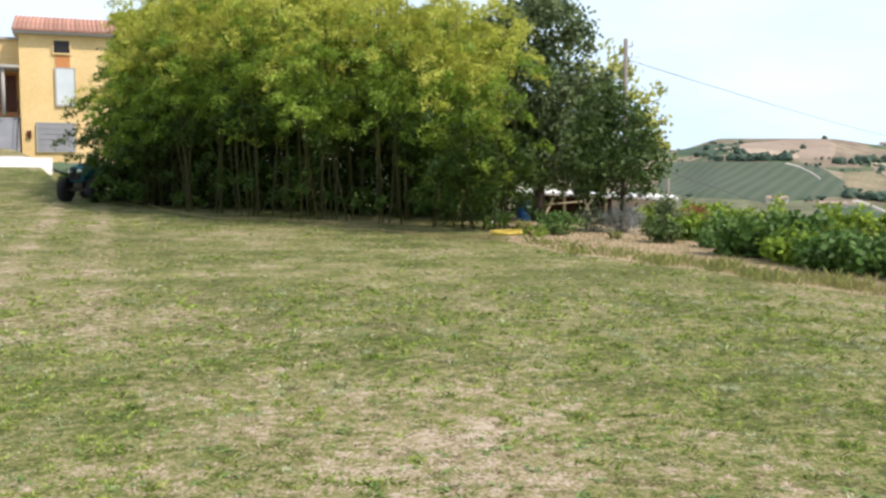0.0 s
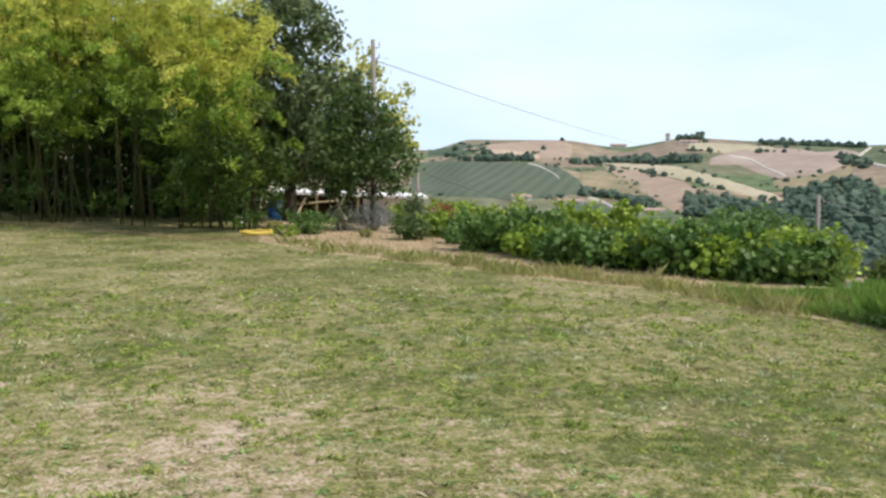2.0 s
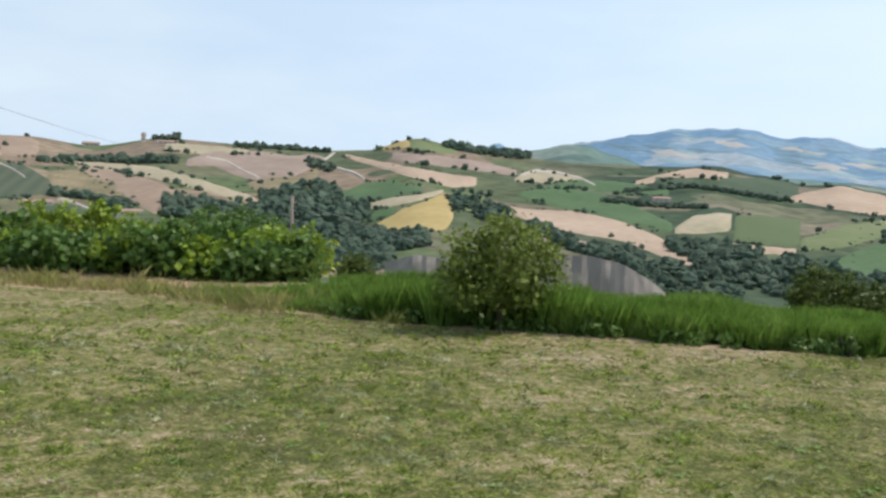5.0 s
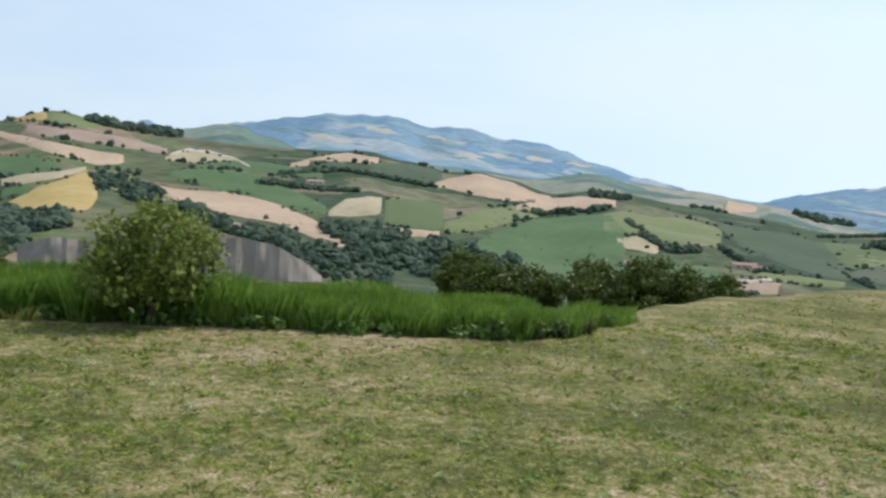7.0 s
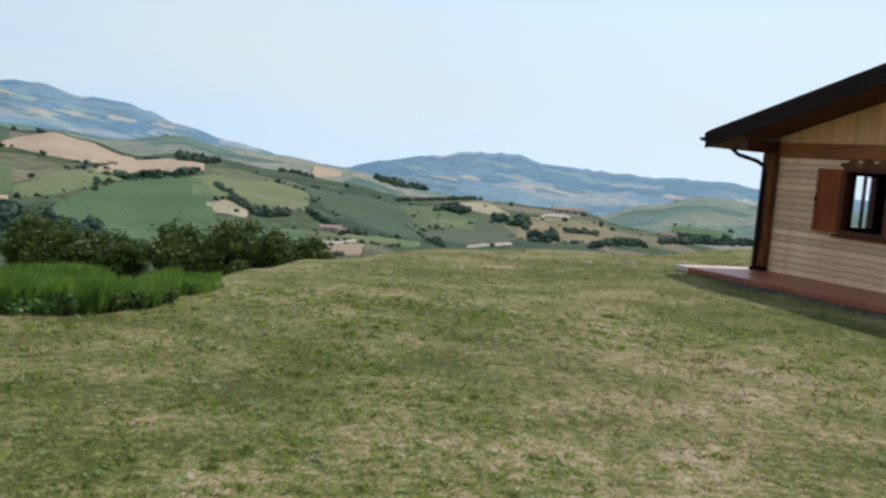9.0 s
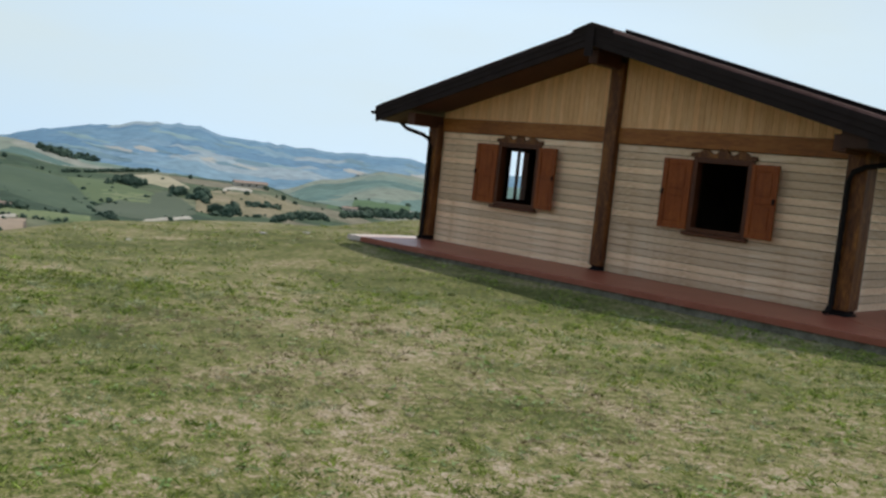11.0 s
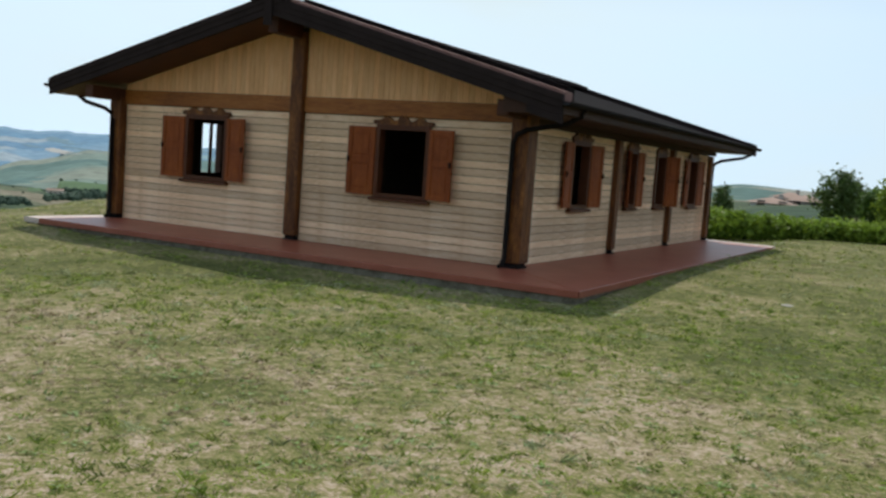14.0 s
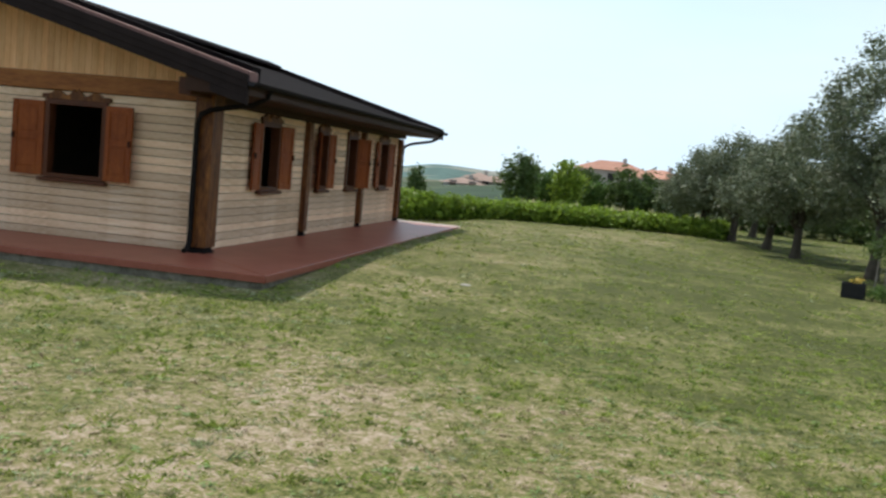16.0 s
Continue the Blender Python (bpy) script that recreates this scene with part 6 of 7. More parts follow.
# ---- turf: blades in clumps over the mown lawn
def turf():
    for r0, r1, count, per, spread, h, w, sides in ((3.6, 9.0, 22000, 12, 0.027, 0.036, 0.0095, ((-30, 172),)), (9.0, 15.0, 21000, 9, 0.036, 0.05, 0.0145, ((-30, 172),)),
                                                     (15.0, 32.0, 17000, 8, 0.07, 0.058, 0.021, ((-30, 50), (75, 172))), (32.0, 60.0, 9000, 8, 0.12, 0.06, 0.045, ((-30, 4), (122, 172)))):
        wide = sum(b - a for a, b in sides)
        az = np.concatenate([rng.uniform(a, b, int(count * (b - a) / wide)) for a, b in sides])
        r = np.sqrt(rng.uniform(r0 ** 2, r1 ** 2, len(az)))
        edge = np.interp(az, [p[0] for p in LAWN_EDGE], [p[1] for p in LAWN_EDGE])
        x, y = r * np.sin(np.radians(az)), r * np.cos(np.radians(az))
        q, s = -(x - HA.x) * HU.x - (y - HA.y) * HU.y, (x - HA.x) * HV.x + (y - HA.y) * HV.y
        inside = (q > -10.15) & (q < 2.1) & (s > -2.04) & (s < 14)
        ok = (r < edge) & ~inside
        x, y = x[ok], y[ok]
        big = np.array([noise.noise((a * 0.22, b * 0.22, 1.7)) + 0.8 * noise.noise((a * 1.1, b * 1.1, 6)) for a, b in zip(x, y)])
        tuft = np.array([noise.noise((a * 4.0, b * 4.0, 2)) for a, b in zip(x, y)])
        watered = np.clip((0.42 * x - 0.906 * y - 8.2) / 2, 0, 1) * np.clip((-0.97 * x - 0.24 * y + 6.3) / 2.3, 0, 1)
        brow = np.clip((0.996 * x - 0.087 * y - 4.5) / 4, 0, 1)
        worn = sum(np.clip((b - np.hypot(x - u, y - v)) / (b - a), 0, 1) for u, v, a, b in ((5.1, -5.4, 0.8, 4.2), (-0.2, 6.3, 0.5, 3.6), (9.5, -2.0, 0.5, 3.4)))
        across = np.abs(np.abs(0.942 * x + 0.336 * y + 0.61) - 0.75)
        track = np.clip((0.4 - across) / 0.25, 0, 1) * np.clip((-0.336 * x + 0.942 * y - 9) / 3, 0, 1)
        lush = 0.28 + 0.65 * tuft - 0.52 * worn - 0.45 * track + 0.75 * big + 0.9 * watered + 0.05 * brow + rng.normal(0, 0.15, len(x))
        green = lush > -0.02
        dry = ~green & (rng.uniform(0, 1, len(x)) < 0.8)
        kind = np.array([noise.noise((a * 1.6, b * 1.6, 8)) for a, b in zip(x, y)]) + 0.7 * np.array([noise.noise((a * 5.0, b * 5.0, 9)) for a, b in zip(x, y)]) + rng.normal(0, 0.1, len(x)) - 0.4 * watered
        tall = h * rng.uniform(0.35, 1.0, len(x)) ** 1.8 * (0.85 + 0.7 * np.clip(tuft + 0.2, 0, 1)) * (1 - 0.2 * watered) * (1 + 0.5 * (rng.uniform(0, 1, len(x)) > 0.92))

        def tufts(pick, name, high, mat, label, lean):
            m = pick.sum() * per
            px = np.repeat(x[pick], per) + rng.normal(0, spread, m)
            py = np.repeat(y[pick], per) + rng.normal(0, spread, m)
            pts = np.stack([px, py, [lawn_z(a, b) - 0.004 for a, b in zip(px, py)]], 1)
            grass_patch(name, pts, np.repeat(high[pick], per), w, mat, label, lean)

        for low, high, mat, label in ((-9, -0.03, "turf_lush", "lush green clumps of mown grass"), (-0.03, 0.28, "turf_blade", "short green mown grass in uneven clumps"), (0.28, 9, "turf_pale", "pale grey-green clumps in the lawn")):
            tufts(green & (kind >= low) & (kind < high), "turf", tall, mat, label, 1.35)
        tufts(dry, "dry_turf", tall * 0.75, "turf_dry", "short dry straw-coloured grass", 1.8)
    # broad-leaved weeds in the turf
    n = 900
    az, r = rng.uniform(-28, 168, n), rng.uniform(4.0, 12, n)
    pts = []
    for a, q in zip(az, r):
        if q < curve(LAWN_EDGE, a) - 0.3:
            c = np.array(spot(a, q, 0.012))
            pts.append(c + rng.normal(0, 1, (9, 3)) * np.array([0.04, 0.04, 0.004]))
    ob = leaf_mesh("turf_weeds", np.concatenate(pts), 0.06, 0.028, M["weed_leaf"], flat=0.2)
    tagged(ob, "small broad-leaved weeds scattered in the lawn", "weeds", kind="stuff")


turf()

# ---- the garden corner behind the bamboo
M["white_sheet"] = material("white_sheet", [(0.62, 0.62, 0.60), (0.75, 0.75, 0.73)], 2, 0.6, 0.1, 8)
M["grey_wall"] = material("grey_wall", [(0.42, 0.38, 0.34), (0.50, 0.46, 0.42)], 1.2, 0.9, 0.3, 8)
M["pale_timber"] = material("pale_timber", [(0.36, 0.31, 0.18), (0.46, 0.40, 0.25)], 2, 0.75, 0.2, 8)
M["blue_plastic"] = material("blue_plastic", [(0.02, 0.09, 0.26), (0.03, 0.12, 0.32)], 2, 0.4, 0.05, 8)
M["green_plastic"] = material("green_plastic", [(0.10, 0.30, 0.16), (0.14, 0.36, 0.2)], 2, 0.4, 0.05, 8)
M["yellow_hose"] = material("yellow_hose", [(0.60, 0.44, 0.06), (0.70, 0.54, 0.12)], 3, 0.45, 0.05, 8)
M["render_yellow"] = material("render_yellow", [(0.66, 0.46, 0.20), (0.74, 0.53, 0.25), (0.80, 0.59, 0.30)], 0.4, 0.9, 0.1, 12)
M["render_orange"] = material("render_orange", [(0.50, 0.20, 0.07), (0.58, 0.25, 0.09)], 0.4, 0.9, 0.1, 12)
M["clay_tile"] = material("clay_tile", [(0.36, 0.165, 0.11), (0.44, 0.225, 0.155), (0.52, 0.29, 0.21)], 1.2, 0.85, 0.3, 8, random=0.15)
M["concrete"] = material("concrete", [(0.34, 0.32, 0.29), (0.44, 0.42, 0.39)], 1.0, 0.9, 0.3, 10)
M["gravel"] = material("gravel", [(0.50, 0.47, 0.42), (0.62, 0.58, 0.52), (0.72, 0.69, 0.63)], 1.0, 0.95, 0.5, 12)
M["shade_white"] = material("shade_white", [(0.62, 0.66, 0.66), (0.72, 0.76, 0.76)], 1.0, 0.6, 0.05, 10)
M["garage_grey"] = material("garage_grey", [(0.26, 0.26, 0.27), (0.33, 0.33, 0.34)], 1.0, 0.55, 0.05, 10)
M["dark_glass"] = material("dark_glass", [(0.015, 0.013, 0.012), (0.025, 0.02, 0.018)], 1.0, 0.3, 0.0, 10)
M["teal_paint"] = material("teal_paint", [(0.012, 0.10, 0.13), (0.02, 0.14, 0.17)], 2, 0.45, 0.1, 10)
M["rubber"] = material("rubber", [(0.012, 0.012, 0.012), (0.025, 0.024, 0.022)], 6, 0.85, 0.3, 8)
M["iron"] = material("iron", [(0.04, 0.035, 0.03), (0.08, 0.065, 0.05)], 4, 0.6, 0.2, 8, metal=0.5)
M["wire"] = material("wire", [(0.10, 0.10, 0.11), (0.14, 0.14, 0.15)], 4, 0.6, 0.0, 8)


def facing(az, r, dz=0.0, turn=0.0):
    """A pose on the land whose y looks away from the lawn's middle."""
    p = spot(az, r, dz)
    return pose(p.x, p.y, p.z, 0, 0, -az + turn)


def shed():
    s = thing("garden_shed", facing(9.2, 37), "low garden shed with a pale flat sheet roof", "shed")
    z = EYE_Z + 37 * tan(radians(-2.1)) - s.matrix_basis.translation.z
    roof = boxed(-3.0, 2.85, -1.6, 1.6, z - 0.1, z, 0.01)
    bmesh.ops.rotate(roof, verts=roof.verts[:], cent=(0, 0, z), matrix=Matrix.Rotation(radians(1.6), 3, "Y"))
    part("roof", roof, M["white_sheet"], s)
    part("wall", boxed(0.5, 2.3, -1.3, -1.2, -0.6, z - 0.14), M["grey_wall"], s)
    part("wall", boxed(-2.8, 2.3, 1.3, 1.4, -0.6, z - 0.1), M["eaves"], s)
    for x in (-2.7, -1.2, 0.3):
        part("post", boxed(x - 0.05, x + 0.05, -1.4, -1.3, -0.6, z - 0.1, 0.008), M["pale_timber"], s)
    for x0, x1 in ((-1.25, -0.2), (0.3, -0.5), (-2.5, -1.6)):
        bm = bmesh.new()
        tube(bm, [(x0, -1.45, -0.4), (x1, -1.5, z - 0.15)], 0.045, 6)
        part("brace", bm, M["pale_timber"], s, "slanting pale timber prop")
    bm = bmesh.new()
    tube(bm, [(-2.4, -1.5, z - 0.45), (-0.4, -1.55, z - 0.25)], 0.035, 6)
    part("rail", bm, M["pale_timber"], s)


def vessel(name, az, r, rad, h, mat, label, category):
    t = thing(name, spot(az, r), label, category)
    bm = bmesh.new()
    rings = [(0.0, 0.86), (0.05, 0.98), (0.3, 1.0), (0.33, 1.04), (0.37, 1.0), (0.63, 1.0), (0.67, 1.04), (0.7, 1.0), (0.94, 0.97), (1.0, 0.88)]
    prev = None
    for f, k in rings:
        ring = [bm.verts.new((rad * k * cos(2 * pi * i / 18), rad * k * sin(2 * pi * i / 18), h * f)) for i in range(18)]
        if prev:
            for i in range(18):
                bm.faces.new((prev[i], prev[(i + 1) % 18], ring[(i + 1) % 18], ring[i])).smooth = True
        prev = ring
    bm.faces.new(prev)
    part("body", bm, mat, t)
    b2 = bmesh.new()
    bmesh.ops.create_cone(b2, cap_ends=True, segments=16, radius1=rad * 0.8, radius2=rad * 0.76, depth=0.03, matrix=Matrix.Translation((0, 0, h + 0.013)))
    part("lid", b2, mat, t)


def hose():
    t = thing("garden_hose", spot(3.9, 24.6, 0.02), "yellow garden hose lying in a loose coil", "hose")
    bm = bmesh.new()
    pts = []
    for i in range(90):
        a = i / 90 * 2 * pi * 4.5
        pts.append(((0.36 + 0.05 * sin(a * 0.37)) * cos(a), (0.2 + 0.03 * cos(a * 0.6)) * sin(a), 0.02 + 0.022 * (i // 20) + 0.01 * sin(a * 1.3)))
    tube(bm, pts, 0.018, 6)
    part("coil", bm, M["yellow_hose"], t)


def power_pole(az, r, top, rad, label, steps=True):
    g = spot(az, r)
    h = EYE_Z + r * tan(radians(top)) - g.z
    p = thing("utility_pole", g, label, "pole")
    bm = bmesh.new()
    tube(bm, [(0, 0, -0.4), (0, 0, h * 0.5), (-0.04, 0, h)], [rad * 1.25, rad * 1.05, rad * 0.85], 10)
    part("shaft", bm, M["grey_wood"], p)
    if steps:
        for k in range(3):
            z = h - 0.25 - 0.32 * k
            b2 = bmesh.new()
            tube(b2, [(-0.04, 0, z), (0.14, -0.03, z), (0.16, -0.03, z + 0.09)], 0.014, 6)
            arm = part("bracket", b2, M["iron"], p)
            b3 = bmesh.new()
            bmesh.ops.create_cone(b3, cap_ends=True, segments=10, radius1=0.035, radius2=0.025, depth=0.09, matrix=Matrix.Translation((0.16, -0.03, z + 0.13)))
            part("insulator", b3, M["white_sheet"], arm, "pale ceramic insulator")
    return p, Vector((g.x, g.y, g.z + h))


def cable(a, b, sag, rad):
    t = thing("overhead_cable", (0, 0, 0), "thin dark overhead cable between poles", "cable")
    bm = bmesh.new()
    a, b = Vector(a), Vector(b)
    tube(bm, [a + (b - a) * (i / 24) - Vector((0, 0, 4 * sag * (i / 24) * (1 - i / 24))) for i in range(25)], rad, 5)
    part("wire", bm, M["wire"], t)


def far_point(az, el, r):
    h = radians(az)
    return Vector((r * sin(h), r * cos(h), EYE_Z + r * tan(radians(el))))


shed()
vessel("plastic_barrel", 4.9, 31.0, 0.23, 0.62, M["blue_plastic"], "blue plastic barrel standing by the bamboo", "barrel")
vessel("watering_tub", 3.3, 30.2, 0.14, 0.36, M["green_plastic"], "pale green plastic tub on the ground", "tub")
vessel("paint_can", 2.9, 29.0, 0.1, 0.2, M["white_sheet"], "white plastic can beside the bamboo", "can")
hose()
for name, az, r, size, leaf, mat, n, label, up in (
        ("lavender_bush", 10.6, 27.0, (1.25, 1.0, 0.75), (0.16, 0.018), "lavender", 150, "grey-violet lavender bush on the bank", 0.9),
        ("round_shrub", 6.9, 25.3, (1.15, 1.0, 0.62), (0.09, 0.045), "vine_old", 120, "low rounded dark green shrub on the bank", 0.2),
        ("grey_shrub", 8.8, 26.8, (0.8, 0.8, 0.75), (0.09, 0.03), "olive_leaf", 80, "upright grey-green shrub on the bank", 0.5),
        ("dark_shrub", 12.9, 24.0, (0.95, 0.85, 0.55), (0.10, 0.06), "fruit_leaf", 90, "dark green leafy shrub on the dry bank", 0.1),
        ("tall_shrub", 13.0, 26.2, (0.6, 0.6, 1.1), (0.10, 0.06), "oak_leaf", 70, "tall dark shrub beside the shed", 0.1),
        ("dry_bush", 14.6, 27.6, (0.9, 0.8, 0.75), (0.10, 0.035), "rust_leaf", 100, "rust-brown dried bush beside the vines", 0.3),
        ("dead_bush", 13.8, 27.0, (0.7, 0.6, 0.7), (0.10, 0.015), "lavender", 60, "grey dead twiggy bush beside the vines", 0.6),
        ("yellow_weed", 4.9, 25.6, (0.5, 0.4, 0.35), (0.07, 0.03), "yellow_leaf", 30, "yellow-green weeds beside the hose", 0.3),
        ("low_weed", 5.6, 24.4, (0.8, 0.4, 0.28), (0.08, 0.03), "vine_leaf", 40, "low green weeds beside the hose", 0.3),
        ("grass_tuft", 10.2, 24.5, (0.5, 0.3, 0.22), (0.12, 0.012), "mixed_grass", 30, "tuft of half-dry grass on the bank", 1.2)):
    bush(name, spot(az, r), size, leaf, mat, n, 12, label, up)
p1, top1 = power_pole(10.65, 30.5, 6.72, 0.075, "grey weathered wooden pole with insulators", True)
cable(top1 - Vector((0, 0, 0.62)), far_point(29.5, 0.7, 190), 1.2, 0.011)
p2, top2 = power_pole(13.2, 44, -0.75, 0.09, "short pale concrete pole beyond the vines", False)
cable(top2 - Vector((0, 0, 0.05)), far_point(27, -4.3, 120), 0.6, 0.02)
p3, top3 = power_pole(36.0, 60, -1.85, 0.12, "wooden pole on the slope below the lawn", False)
cable(top3 - Vector((0, 0, 0.2)), far_point(52.5, -6.0, 110), 0.8, 0.022)
cable(top3 - Vector((0, 0, 2.5)), far_point(48, -9.0, 90), 0.5, 0.02)


# ---- the yellow house, gravel yard and tractor at the lawn's upper end
def opening(house, name, x0, x1, z0, z1, mat, label, frame_mat=None, slats=0):
    w = part(name, boxed(x0, x1, -0.10, -0.02, z0, z1), mat, house, label)
    fm = frame_mat or M["concrete"]
    bm = bmesh.new()
    for a, b, c, d in ((x0 - 0.09, x0, z0 - 0.09, z1 + 0.09), (x1, x1 + 0.09, z0 - 0.09, z1 + 0.09), (x0, x1, z1, z1 + 0.09), (x0, x1, z0 - 0.09, z0)):
        box(bm, a, b, -0.14, 0.0, c, d)
    part("frame", bm, fm, w)
    for k in range(slats):
        z = z0 + (z1 - z0) * (k + 0.5) / slats
        part("slat", boxed(x0, x1, -0.125, -0.104, z - (z1 - z0) / slats * 0.4, z + (z1 - z0) / slats * 0.4), mat, w)


def tiled_slope(house, x0, x1, y0, y1, z0, z1, cols):
    """A roof slope of long half-round tile courses between the eave and the ridge."""
    roof = part("roof", boxed(x0, x1, y0, y1, z0 - 0.02, z0), M["clay_tile"], house)
    me = roof.data
    for v in me.vertices:
        if v.co.y > (y0 + y1) / 2:
            v.co.z += z1 - z0
        v.co.z -= 0.06
    w = (x1 - x0) / cols
    bm = bmesh.new()
    ring = [(w * 0.42 * cos(pi * i / 5), w * 0.30 * sin(pi * i / 5)) for i in range(6)]
    a = [bm.verts.new((x, 0, z)) for x, z in ring]
    b = [bm.verts.new((x, y1 - y0, z + z1 - z0)) for x, z in ring]
    for i in range(5):
        bm.faces.new((a[i], a[i + 1], b[i + 1], b[i])).smooth = True
    bm.faces.new(a)
    tile = bpy.data.meshes.new("tile_course")
    bm.to_mesh(tile)
    bm.free()
    tile.materials.append(M["clay_tile"])
    for c in range(cols):
        ob = new("tile_course", tile)
        ob.parent = roof
        ob.matrix_basis = Matrix.Translation((x0 + w * (c + 0.5), y0, z0 - 0.04))
    return roof


def yellow_house():
    R = 72.0
    az0 = -23.55
    p = far_point(az0, 0.0, R)
    h = thing("yellow_house", pose(p.x, p.y, 1.75, 0, 0, 21), "three-storey yellow rendered house with a tiled roof", "house")
    hz = lambda el: EYE_Z + R * tan(radians(el)) - 1.75
    top = hz(6.35)
    part("wall", boxed(0, 10.5, 0, 9, -0.6, top), M["render_yellow"], h)
    part("cornice", boxed(-0.35, 10.9, -0.5, 9.4, top + 0.004, top + 0.24, 0.03), M["concrete"], h, "pale concrete eaves cornice")
    tiled_slope(h, -0.4, 10.95, -0.6, 4.4, top + 0.28, top + 1.75, 40)
    part("gable", boxed(0.05, 10.4, 4.3, 9, top + 0.26, top + 1.3), M["render_yellow"], h)
    sx = lambda px: (px - 40) / 1688 * R * 0.92
    sz = lambda py: (269 - py) / 1688 * R * 0.89
    opening(h, "attic_window", sx(96), sx(122), sz(88), sz(66), M["dark_glass"], "dark attic window opening", M["render_yellow"])
    part("panel", boxed(sx(98), sx(122), -0.03, -0.004, sz(114), sz(92)), M["render_orange"], h, "orange painted wall panel")
    opening(h, "window", sx(99), sx(128), sz(181), sz(116), M["shade_white"], "tall window with pale roller shutter", slats=14)
    opening(h, "garage_door", sx(66), sx(126), sz(264), sz(215), M["garage_grey"], "grey sectional garage door", slats=5)
    part("meter_box", boxed(sx(49), sx(56), -0.16, -0.004, sz(242), sz(228), 0.02), M["frame_wood"], h)
    # recessed wing with a covered stair
    part("wing_wall", boxed(-9, -0.01, 2.5, 9, -0.6, hz(6.2)), M["render_yellow"], h)
    part("wing_panel", boxed(-9, -0.3, 2.35, 2.49, 2.6, 5.6), M["render_orange"], h, "orange painted wall under the canopy")
    part("wing_door", boxed(-1.4, -0.35, 2.28, 2.345, 2.9, 5.4), M["frame_wood"], h, "dark wooden entrance door")
    part("canopy", boxed(-9, -0.02, -0.3, 2.5, 5.75, 5.95, 0.02), M["concrete"], h)
    part("parapet", boxed(-9, -0.02, 2.3, 9, hz(6.2) + 0.004, hz(6.2) + 0.2, 0.02), M["concrete"], h)
    b2 = bmesh.new()
    tube(b2, [(-1.05, 0.0, 2.6), (-1.05, 0.0, 5.75)], 0.12, 10)
    part("column", b2, M["concrete"], h)
    for k in range(15):
        part("step", boxed(-4.5, -0.1, -3.4 + k * 0.28, 2.3, -0.4 + k * 0.19, -0.4 + (k + 1) * 0.19 - 0.004), M["garage_grey"], h)
    b3 = bmesh.new()
    tube(b3, [(-0.15, -3.2, 0.7), (-0.15, 0.8, 3.5), (-0.15, 2.3, 3.6)], 0.03, 6)
    rail = part("handrail", b3, M["iron"], h)
    for k in range(9):
        b4 = bmesh.new()
        y = -3.2 + k * 0.5
        tube(b4, [(-0.15, y, 0.0 + max(0, (y + 3.2) * 0.66)), (-0.15, y, 0.7 + (y + 3.2) * 0.7)], 0.018, 5)
        part("baluster", b4, M["iron"], rail)
    part("chimney", boxed(-4.6, -4.1, 5, 5.5, hz(6.2), hz(6.2) + 0.9, 0.02), M["frame_wood"], h)


def gravel_road():
    verts, faces = [], []
    azs = [-60 + i * 0.5 for i in range(77)]
    lines = ((54.8, -1.2), (55.0, -0.79), (57, -0.62), (59, -0.45), (60.6, -0.26))
    for a in azs:
        for k, (r, el) in enumerate(lines):
            q = r + 0.8 * noise.noise((a * 0.4, k, 0))
            p = spot(a, q)
            p.z = max(p.z + 0.05 if k else p.z - 0.3, EYE_Z + q * tan(radians(el)))
            verts.append(p)
    n = len(lines)
    for i in range(len(azs) - 1):
        for j in range(n - 1):
            k = i * n + j
            faces.append((k, k + 1, k + n + 1, k + n))
    tagged(raw("gravel_road", verts, faces, M["gravel"]), "pale gravel road before the yellow house", "road", kind="structure")


def wheel(parent, x, y, rad, wide):
    bm = bmesh.new()
    prof = [(rad * 0.58, -wide / 2), (rad * 0.86, -wide / 2), (rad * 0.97, -wide * 0.36), (rad, 0), (rad * 0.97, wide * 0.36), (rad * 0.86, wide / 2), (rad * 0.58, wide / 2)]
    rings = []
    for i in range(28):
        a = 2 * pi * i / 28
        rings.append([bm.verts.new((x + r * cos(a), y + w, rad + r * sin(a))) for r, w in prof])
    for i in range(28):
        p, q = rings[i], rings[(i + 1) % 28]
        for k in range(len(prof) - 1):
            bm.faces.new((p[k], p[k + 1], q[k + 1], q[k])).smooth = True
    w = part("wheel", bm, M["rubber"], parent, "black treaded rubber tyre")
    b2 = bmesh.new()
    bmesh.ops.create_cone(b2, cap_ends=True, segments=20, radius1=rad * 0.6, radius2=rad * 0.6, depth=wide * 0.5, matrix=Matrix.Translation((x, y, rad)) @ Matrix.Rotation(radians(90), 4, "X"))
    part("rim", b2, M["iron"], w)
    for k in range(22):
        a = 2 * pi * k / 22
        b3 = boxed(-0.03, 0.03, -wide * 0.5, wide * 0.5, rad * 0.96, rad * 1.03)
        bmesh.ops.rotate(b3, verts=b3.verts[:], cent=(0, 0, 0), matrix=Matrix.Rotation(a, 3, "Y"))
        bmesh.ops.translate(b3, verts=b3.verts[:], vec=(x, y, rad))
        part("tread_lug", b3, M["rubber"], w)


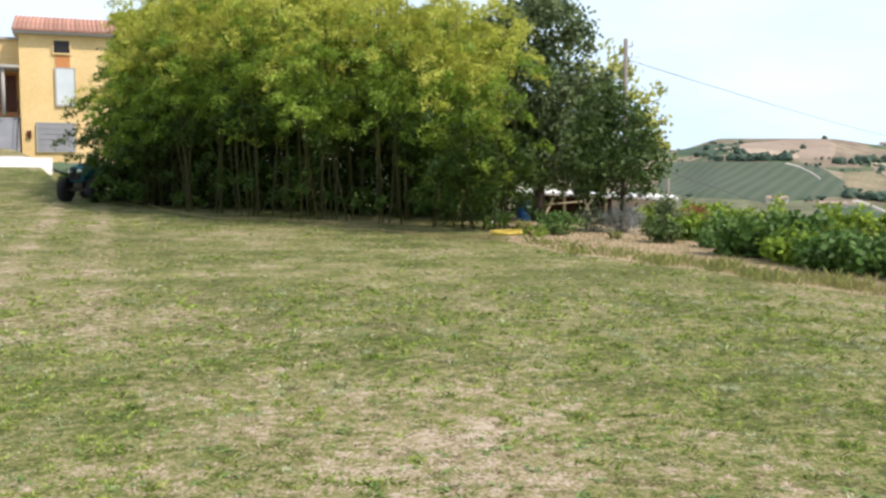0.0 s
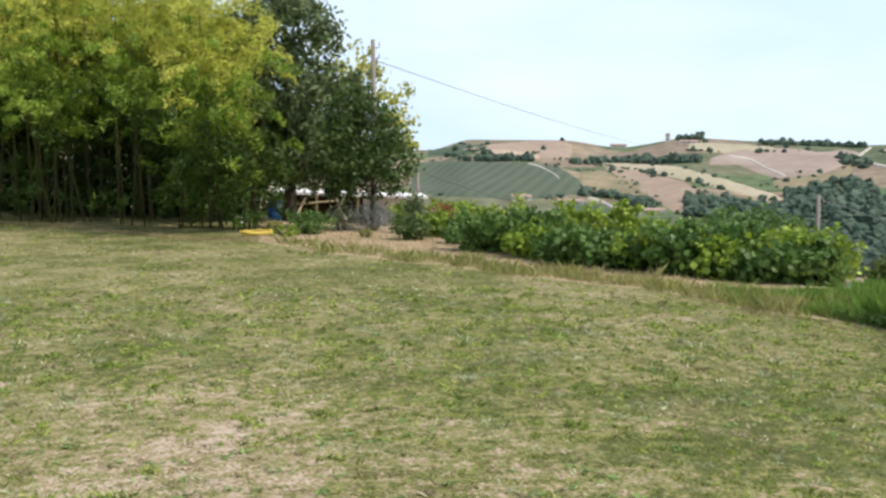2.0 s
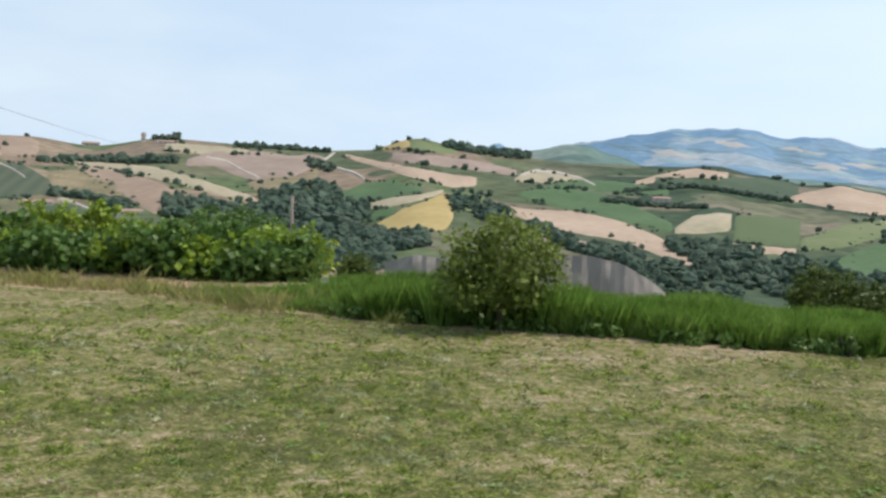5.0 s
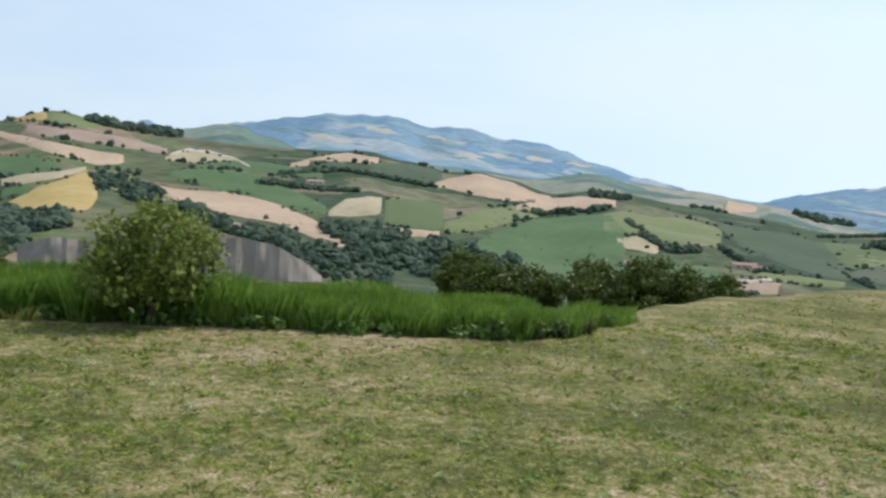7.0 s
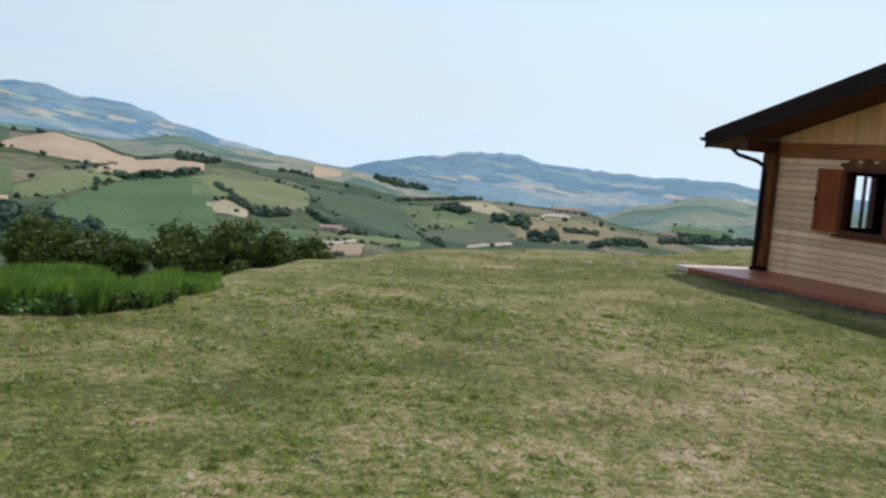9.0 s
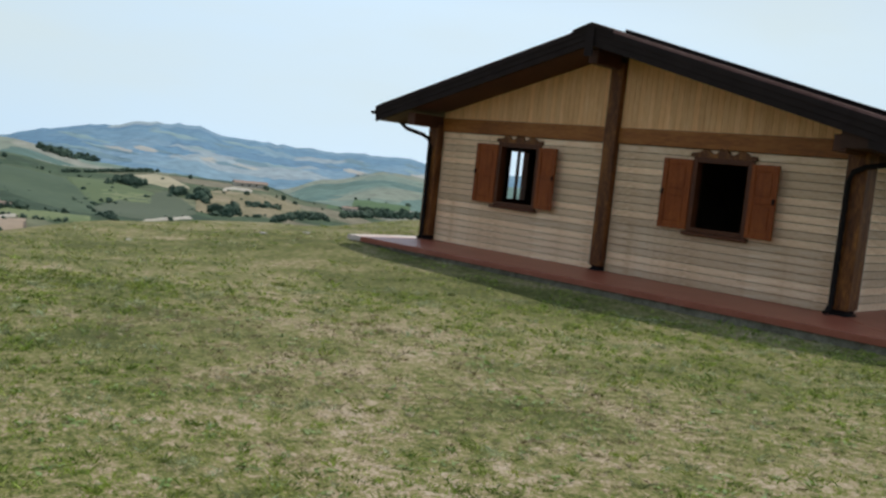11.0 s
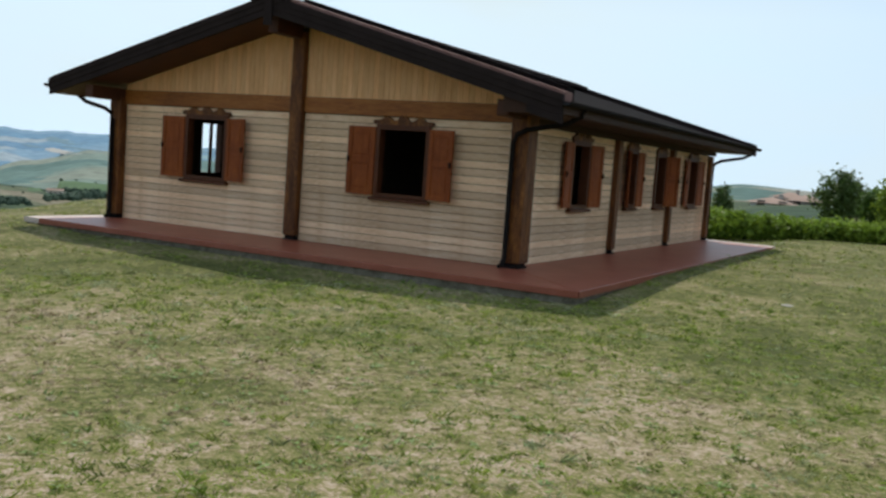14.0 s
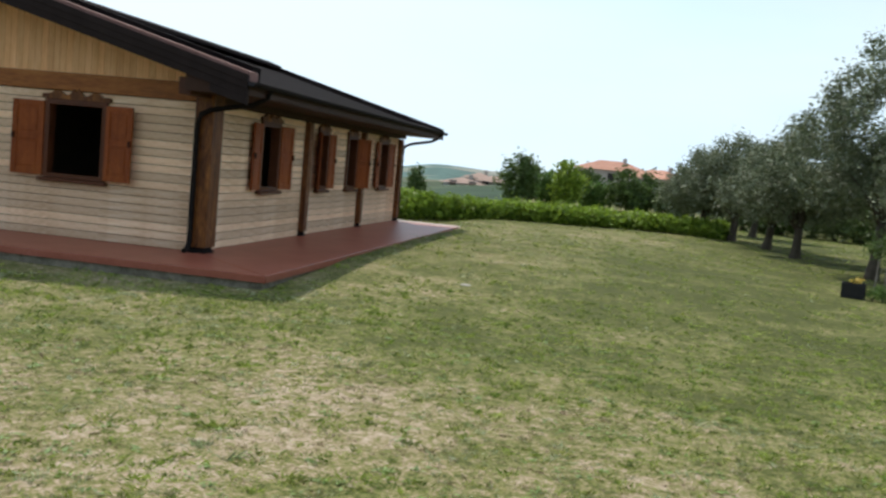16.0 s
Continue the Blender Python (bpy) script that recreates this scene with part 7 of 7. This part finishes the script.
def tractor():
    t = thing("tractor", facing(-19.95, 40.0, 0.0, 58), "old teal tractor parked beside the bamboo", "tractor")
    for x, y, rad, wd in ((-0.72, -0.62, 0.46, 0.26), (-0.72, 0.62, 0.46, 0.26), (1.0, -0.7, 0.66, 0.34), (1.0, 0.7, 0.66, 0.34)):
        wheel(t, x, y, rad, wd)
    bm = bmesh.new()
    box(bm, -1.0, 0.5, -0.3, 0.3, 0.75, 1.35, 0.08)
    part("bonnet", bm, M["teal_paint"], t)
    part("chassis", boxed(-0.9, 1.1, -0.2, 0.2, 0.5, 0.76, 0.03), M["iron"], t)
    part("axle", boxed(-0.78, -0.66, -0.55, 0.55, 0.4, 0.5), M["iron"], t)
    part("axle", boxed(0.92, 1.08, -0.6, 0.6, 0.58, 0.72), M["iron"], t)
    part("grille", boxed(-1.03, -1.002, -0.24, 0.24, 0.82, 1.28), M["rubber"], t)
    for y in (-0.95, 0.55):
        part("mudguard", boxed(0.5, 1.45, y, y + 0.4, 1.34, 1.42, 0.03), M["teal_paint"], t)
    part("seat", boxed(0.75, 1.15, -0.22, 0.22, 1.1, 1.2, 0.03), M["rubber"], t)
    part("backrest", boxed(1.1, 1.18, -0.22, 0.22, 1.2, 1.5, 0.03), M["rubber"], t)
    b2 = bmesh.new()
    tube(b2, [(0.45, 0, 1.3), (0.62, 0, 1.55)], 0.02, 6)
    b2.verts.ensure_lookup_table()
    part("steering_column", b2, M["iron"], t)
    b3 = bmesh.new()
    tube(b3, [(0.64 + 0.06 * cos(a), 0.18 * sin(a), 1.57 + 0.17 * cos(a) * 0.5) for a in [2 * pi * k / 16 for k in range(17)]], 0.014, 5)
    part("steering_wheel", b3, M["rubber"], t)
    b4 = bmesh.new()
    tube(b4, [(-0.4, 0.18, 1.3), (-0.4, 0.18, 1.75)], 0.03, 8)
    part("exhaust", b4, M["iron"], t)
    for y in (-0.2, 0.2):
        b5 = bmesh.new()
        bmesh.ops.create_cone(b5, cap_ends=True, segments=14, radius1=0.08, radius2=0.07, depth=0.08, matrix=Matrix.Translation((-1.06, y, 1.18)) @ Matrix.Rotation(radians(90), 4, "Y"))
        part("headlight", b5, M["white_sheet"], t)


yellow_house()
gravel_road()
tractor()


# ---- houses beyond the vineyard, and the planter under the olives
def hip_house(az, r, w, d, eave, top, wall, label, turn=0.0, tiles="clay_tile"):
    h = thing("village_house", facing(az, r, 0, turn), label, "house", "houses beyond the vineyard")
    g = h.matrix_basis.translation.z
    e, t = EYE_Z + r * tan(radians(eave)) - g, EYE_Z + r * tan(radians(top)) - g
    part("wall", boxed(-w / 2, w / 2, 0, d, -0.5, e), wall, h)
    bm = bmesh.new()
    o = 0.6
    base = [bm.verts.new(c) for c in ((-w / 2 - o, -o, e), (w / 2 + o, -o, e), (w / 2 + o, d + o, e), (-w / 2 - o, d + o, e))]
    k = min(w, d) * 0.45
    r0, r1 = bm.verts.new((-w / 2 + k, d / 2, t)), bm.verts.new((w / 2 - k, d / 2, t))
    for f in ((base[0], base[1], r1, r0), (base[1], base[2], r1), (base[2], base[3], r0, r1), (base[3], base[0], r0), tuple(base[::-1])):
        bm.faces.new(f)
    part("roof", bm, M[tiles], h)
    n = max(2, int(w / 3))
    for i in range(n):
        x = -w / 2 + w * (i + 0.5) / n
        win = part("window", boxed(x - 0.5, x + 0.5, -0.06, -0.01, max(0.6, e - 1.7), e - 0.5), M["dark_glass"], h)
        part("sill", boxed(x - 0.6, x + 0.6, -0.15, -0.01, max(0.6, e - 1.7) - 0.1, max(0.6, e - 1.7) - 0.01), M["concrete"], win)
    part("chimney", boxed(w * 0.15, w * 0.15 + 0.6, d * 0.4, d * 0.4 + 0.6, e + 0.2, t + 0.5, 0.03), M["concrete"], h)


hip_house(152.9, 150, 11, 8, 0.62, 1.2, M["grey_wall"], "pale house with a red hipped tile roof")
hip_house(155.6, 146, 9.5, 8, 0.35, 0.9, M["grey_wall"], "lower house wing with a red tile roof")
hip_house(144.2, 135, 5.5, 6, -0.95, -0.62, M["white_sheet"], "low grey-white building beyond the vineyard", 0.0, "farm_roof")
hip_house(146.0, 140, 4.5, 6, -0.7, -0.35, M["concrete"], "small tiled building beyond the vineyard", 0.0, "farm_roof")
hip_house(145.2, 160, 5.0, 6, -0.55, -0.25, M["grey_wall"], "distant house with a tiled roof", 0.0, "farm_roof")


def planter():
    t = thing("planter_box", facing(166.25, 21.8), "black plastic planter with flowers under the olive trees", "planter")
    bm = bmesh.new()
    for x0, x1, y0, y1 in ((-0.42, 0.06, -0.2, -0.17), (-0.42, 0.06, 0.17, 0.2), (-0.42, -0.39, -0.17, 0.17), (0.03, 0.06, -0.17, 0.17)):
        box(bm, x0, x1, y0, y1, 0.0, 0.32, 0.004)
    part("box", bm, M["rubber"], t)
    part("soil", boxed(-0.388, 0.028, -0.168, 0.168, 0.0, 0.28), M["footing"], t)
    pts = clumped([((0.5, -0.02, 0.17), (0.46, 0.28, 0.17))], 90, 14, 0.05, 0.2)
    leaf_mesh("foliage", pts, 0.07, 0.03, M["vine_old"], t)
    pts = clumped([((-0.12, -0.05, 0.38), (0.12, 0.1, 0.05))], 14, 8, 0.02, 0.2)
    leaf_mesh("flowers", pts, 0.05, 0.04, M["yellow_hose"], t, label="small yellow flowers")
    for x in (0.22, 0.4):
        b2 = bmesh.new()
        tube(b2, [(x, 0.05, -0.05), (x + 0.03, 0.05, 1.25)], 0.018, 6)
        part("stake", b2, M["grey_wood"], t)
    pts = clumped([((0.33, 0.05, 1.15), (0.36, 0.36, 0.38))], 60, 14, 0.08, 0.2)
    leaf_mesh("sapling_crown", pts, 0.08, 0.035, M["fruit_leaf"], t)


planter()
# flat stones lying in the lawn
for az, r in ((104.6, 21.0), (107.5, 19.6), (96.0, 22.5), (98.5, 22.8), (143.5, 15.6), (88.6, 21.0)):
    s = thing("flat_stone", spot(az, r, -0.01), "flat pale stone lying in the grass", "stone", "stones in the lawn")
    bm = bmesh.new()
    bmesh.ops.create_icosphere(bm, subdivisions=2, radius=0.08)
    for v in bm.verts:
        v.co = Vector((v.co.x * 1.5, v.co.y * 1.1, v.co.z * 0.35)) * (1 + 0.2 * noise.noise(v.co * 9 + Vector((az, 0, 0))))
    part("rock", bm, M["concrete"], s)
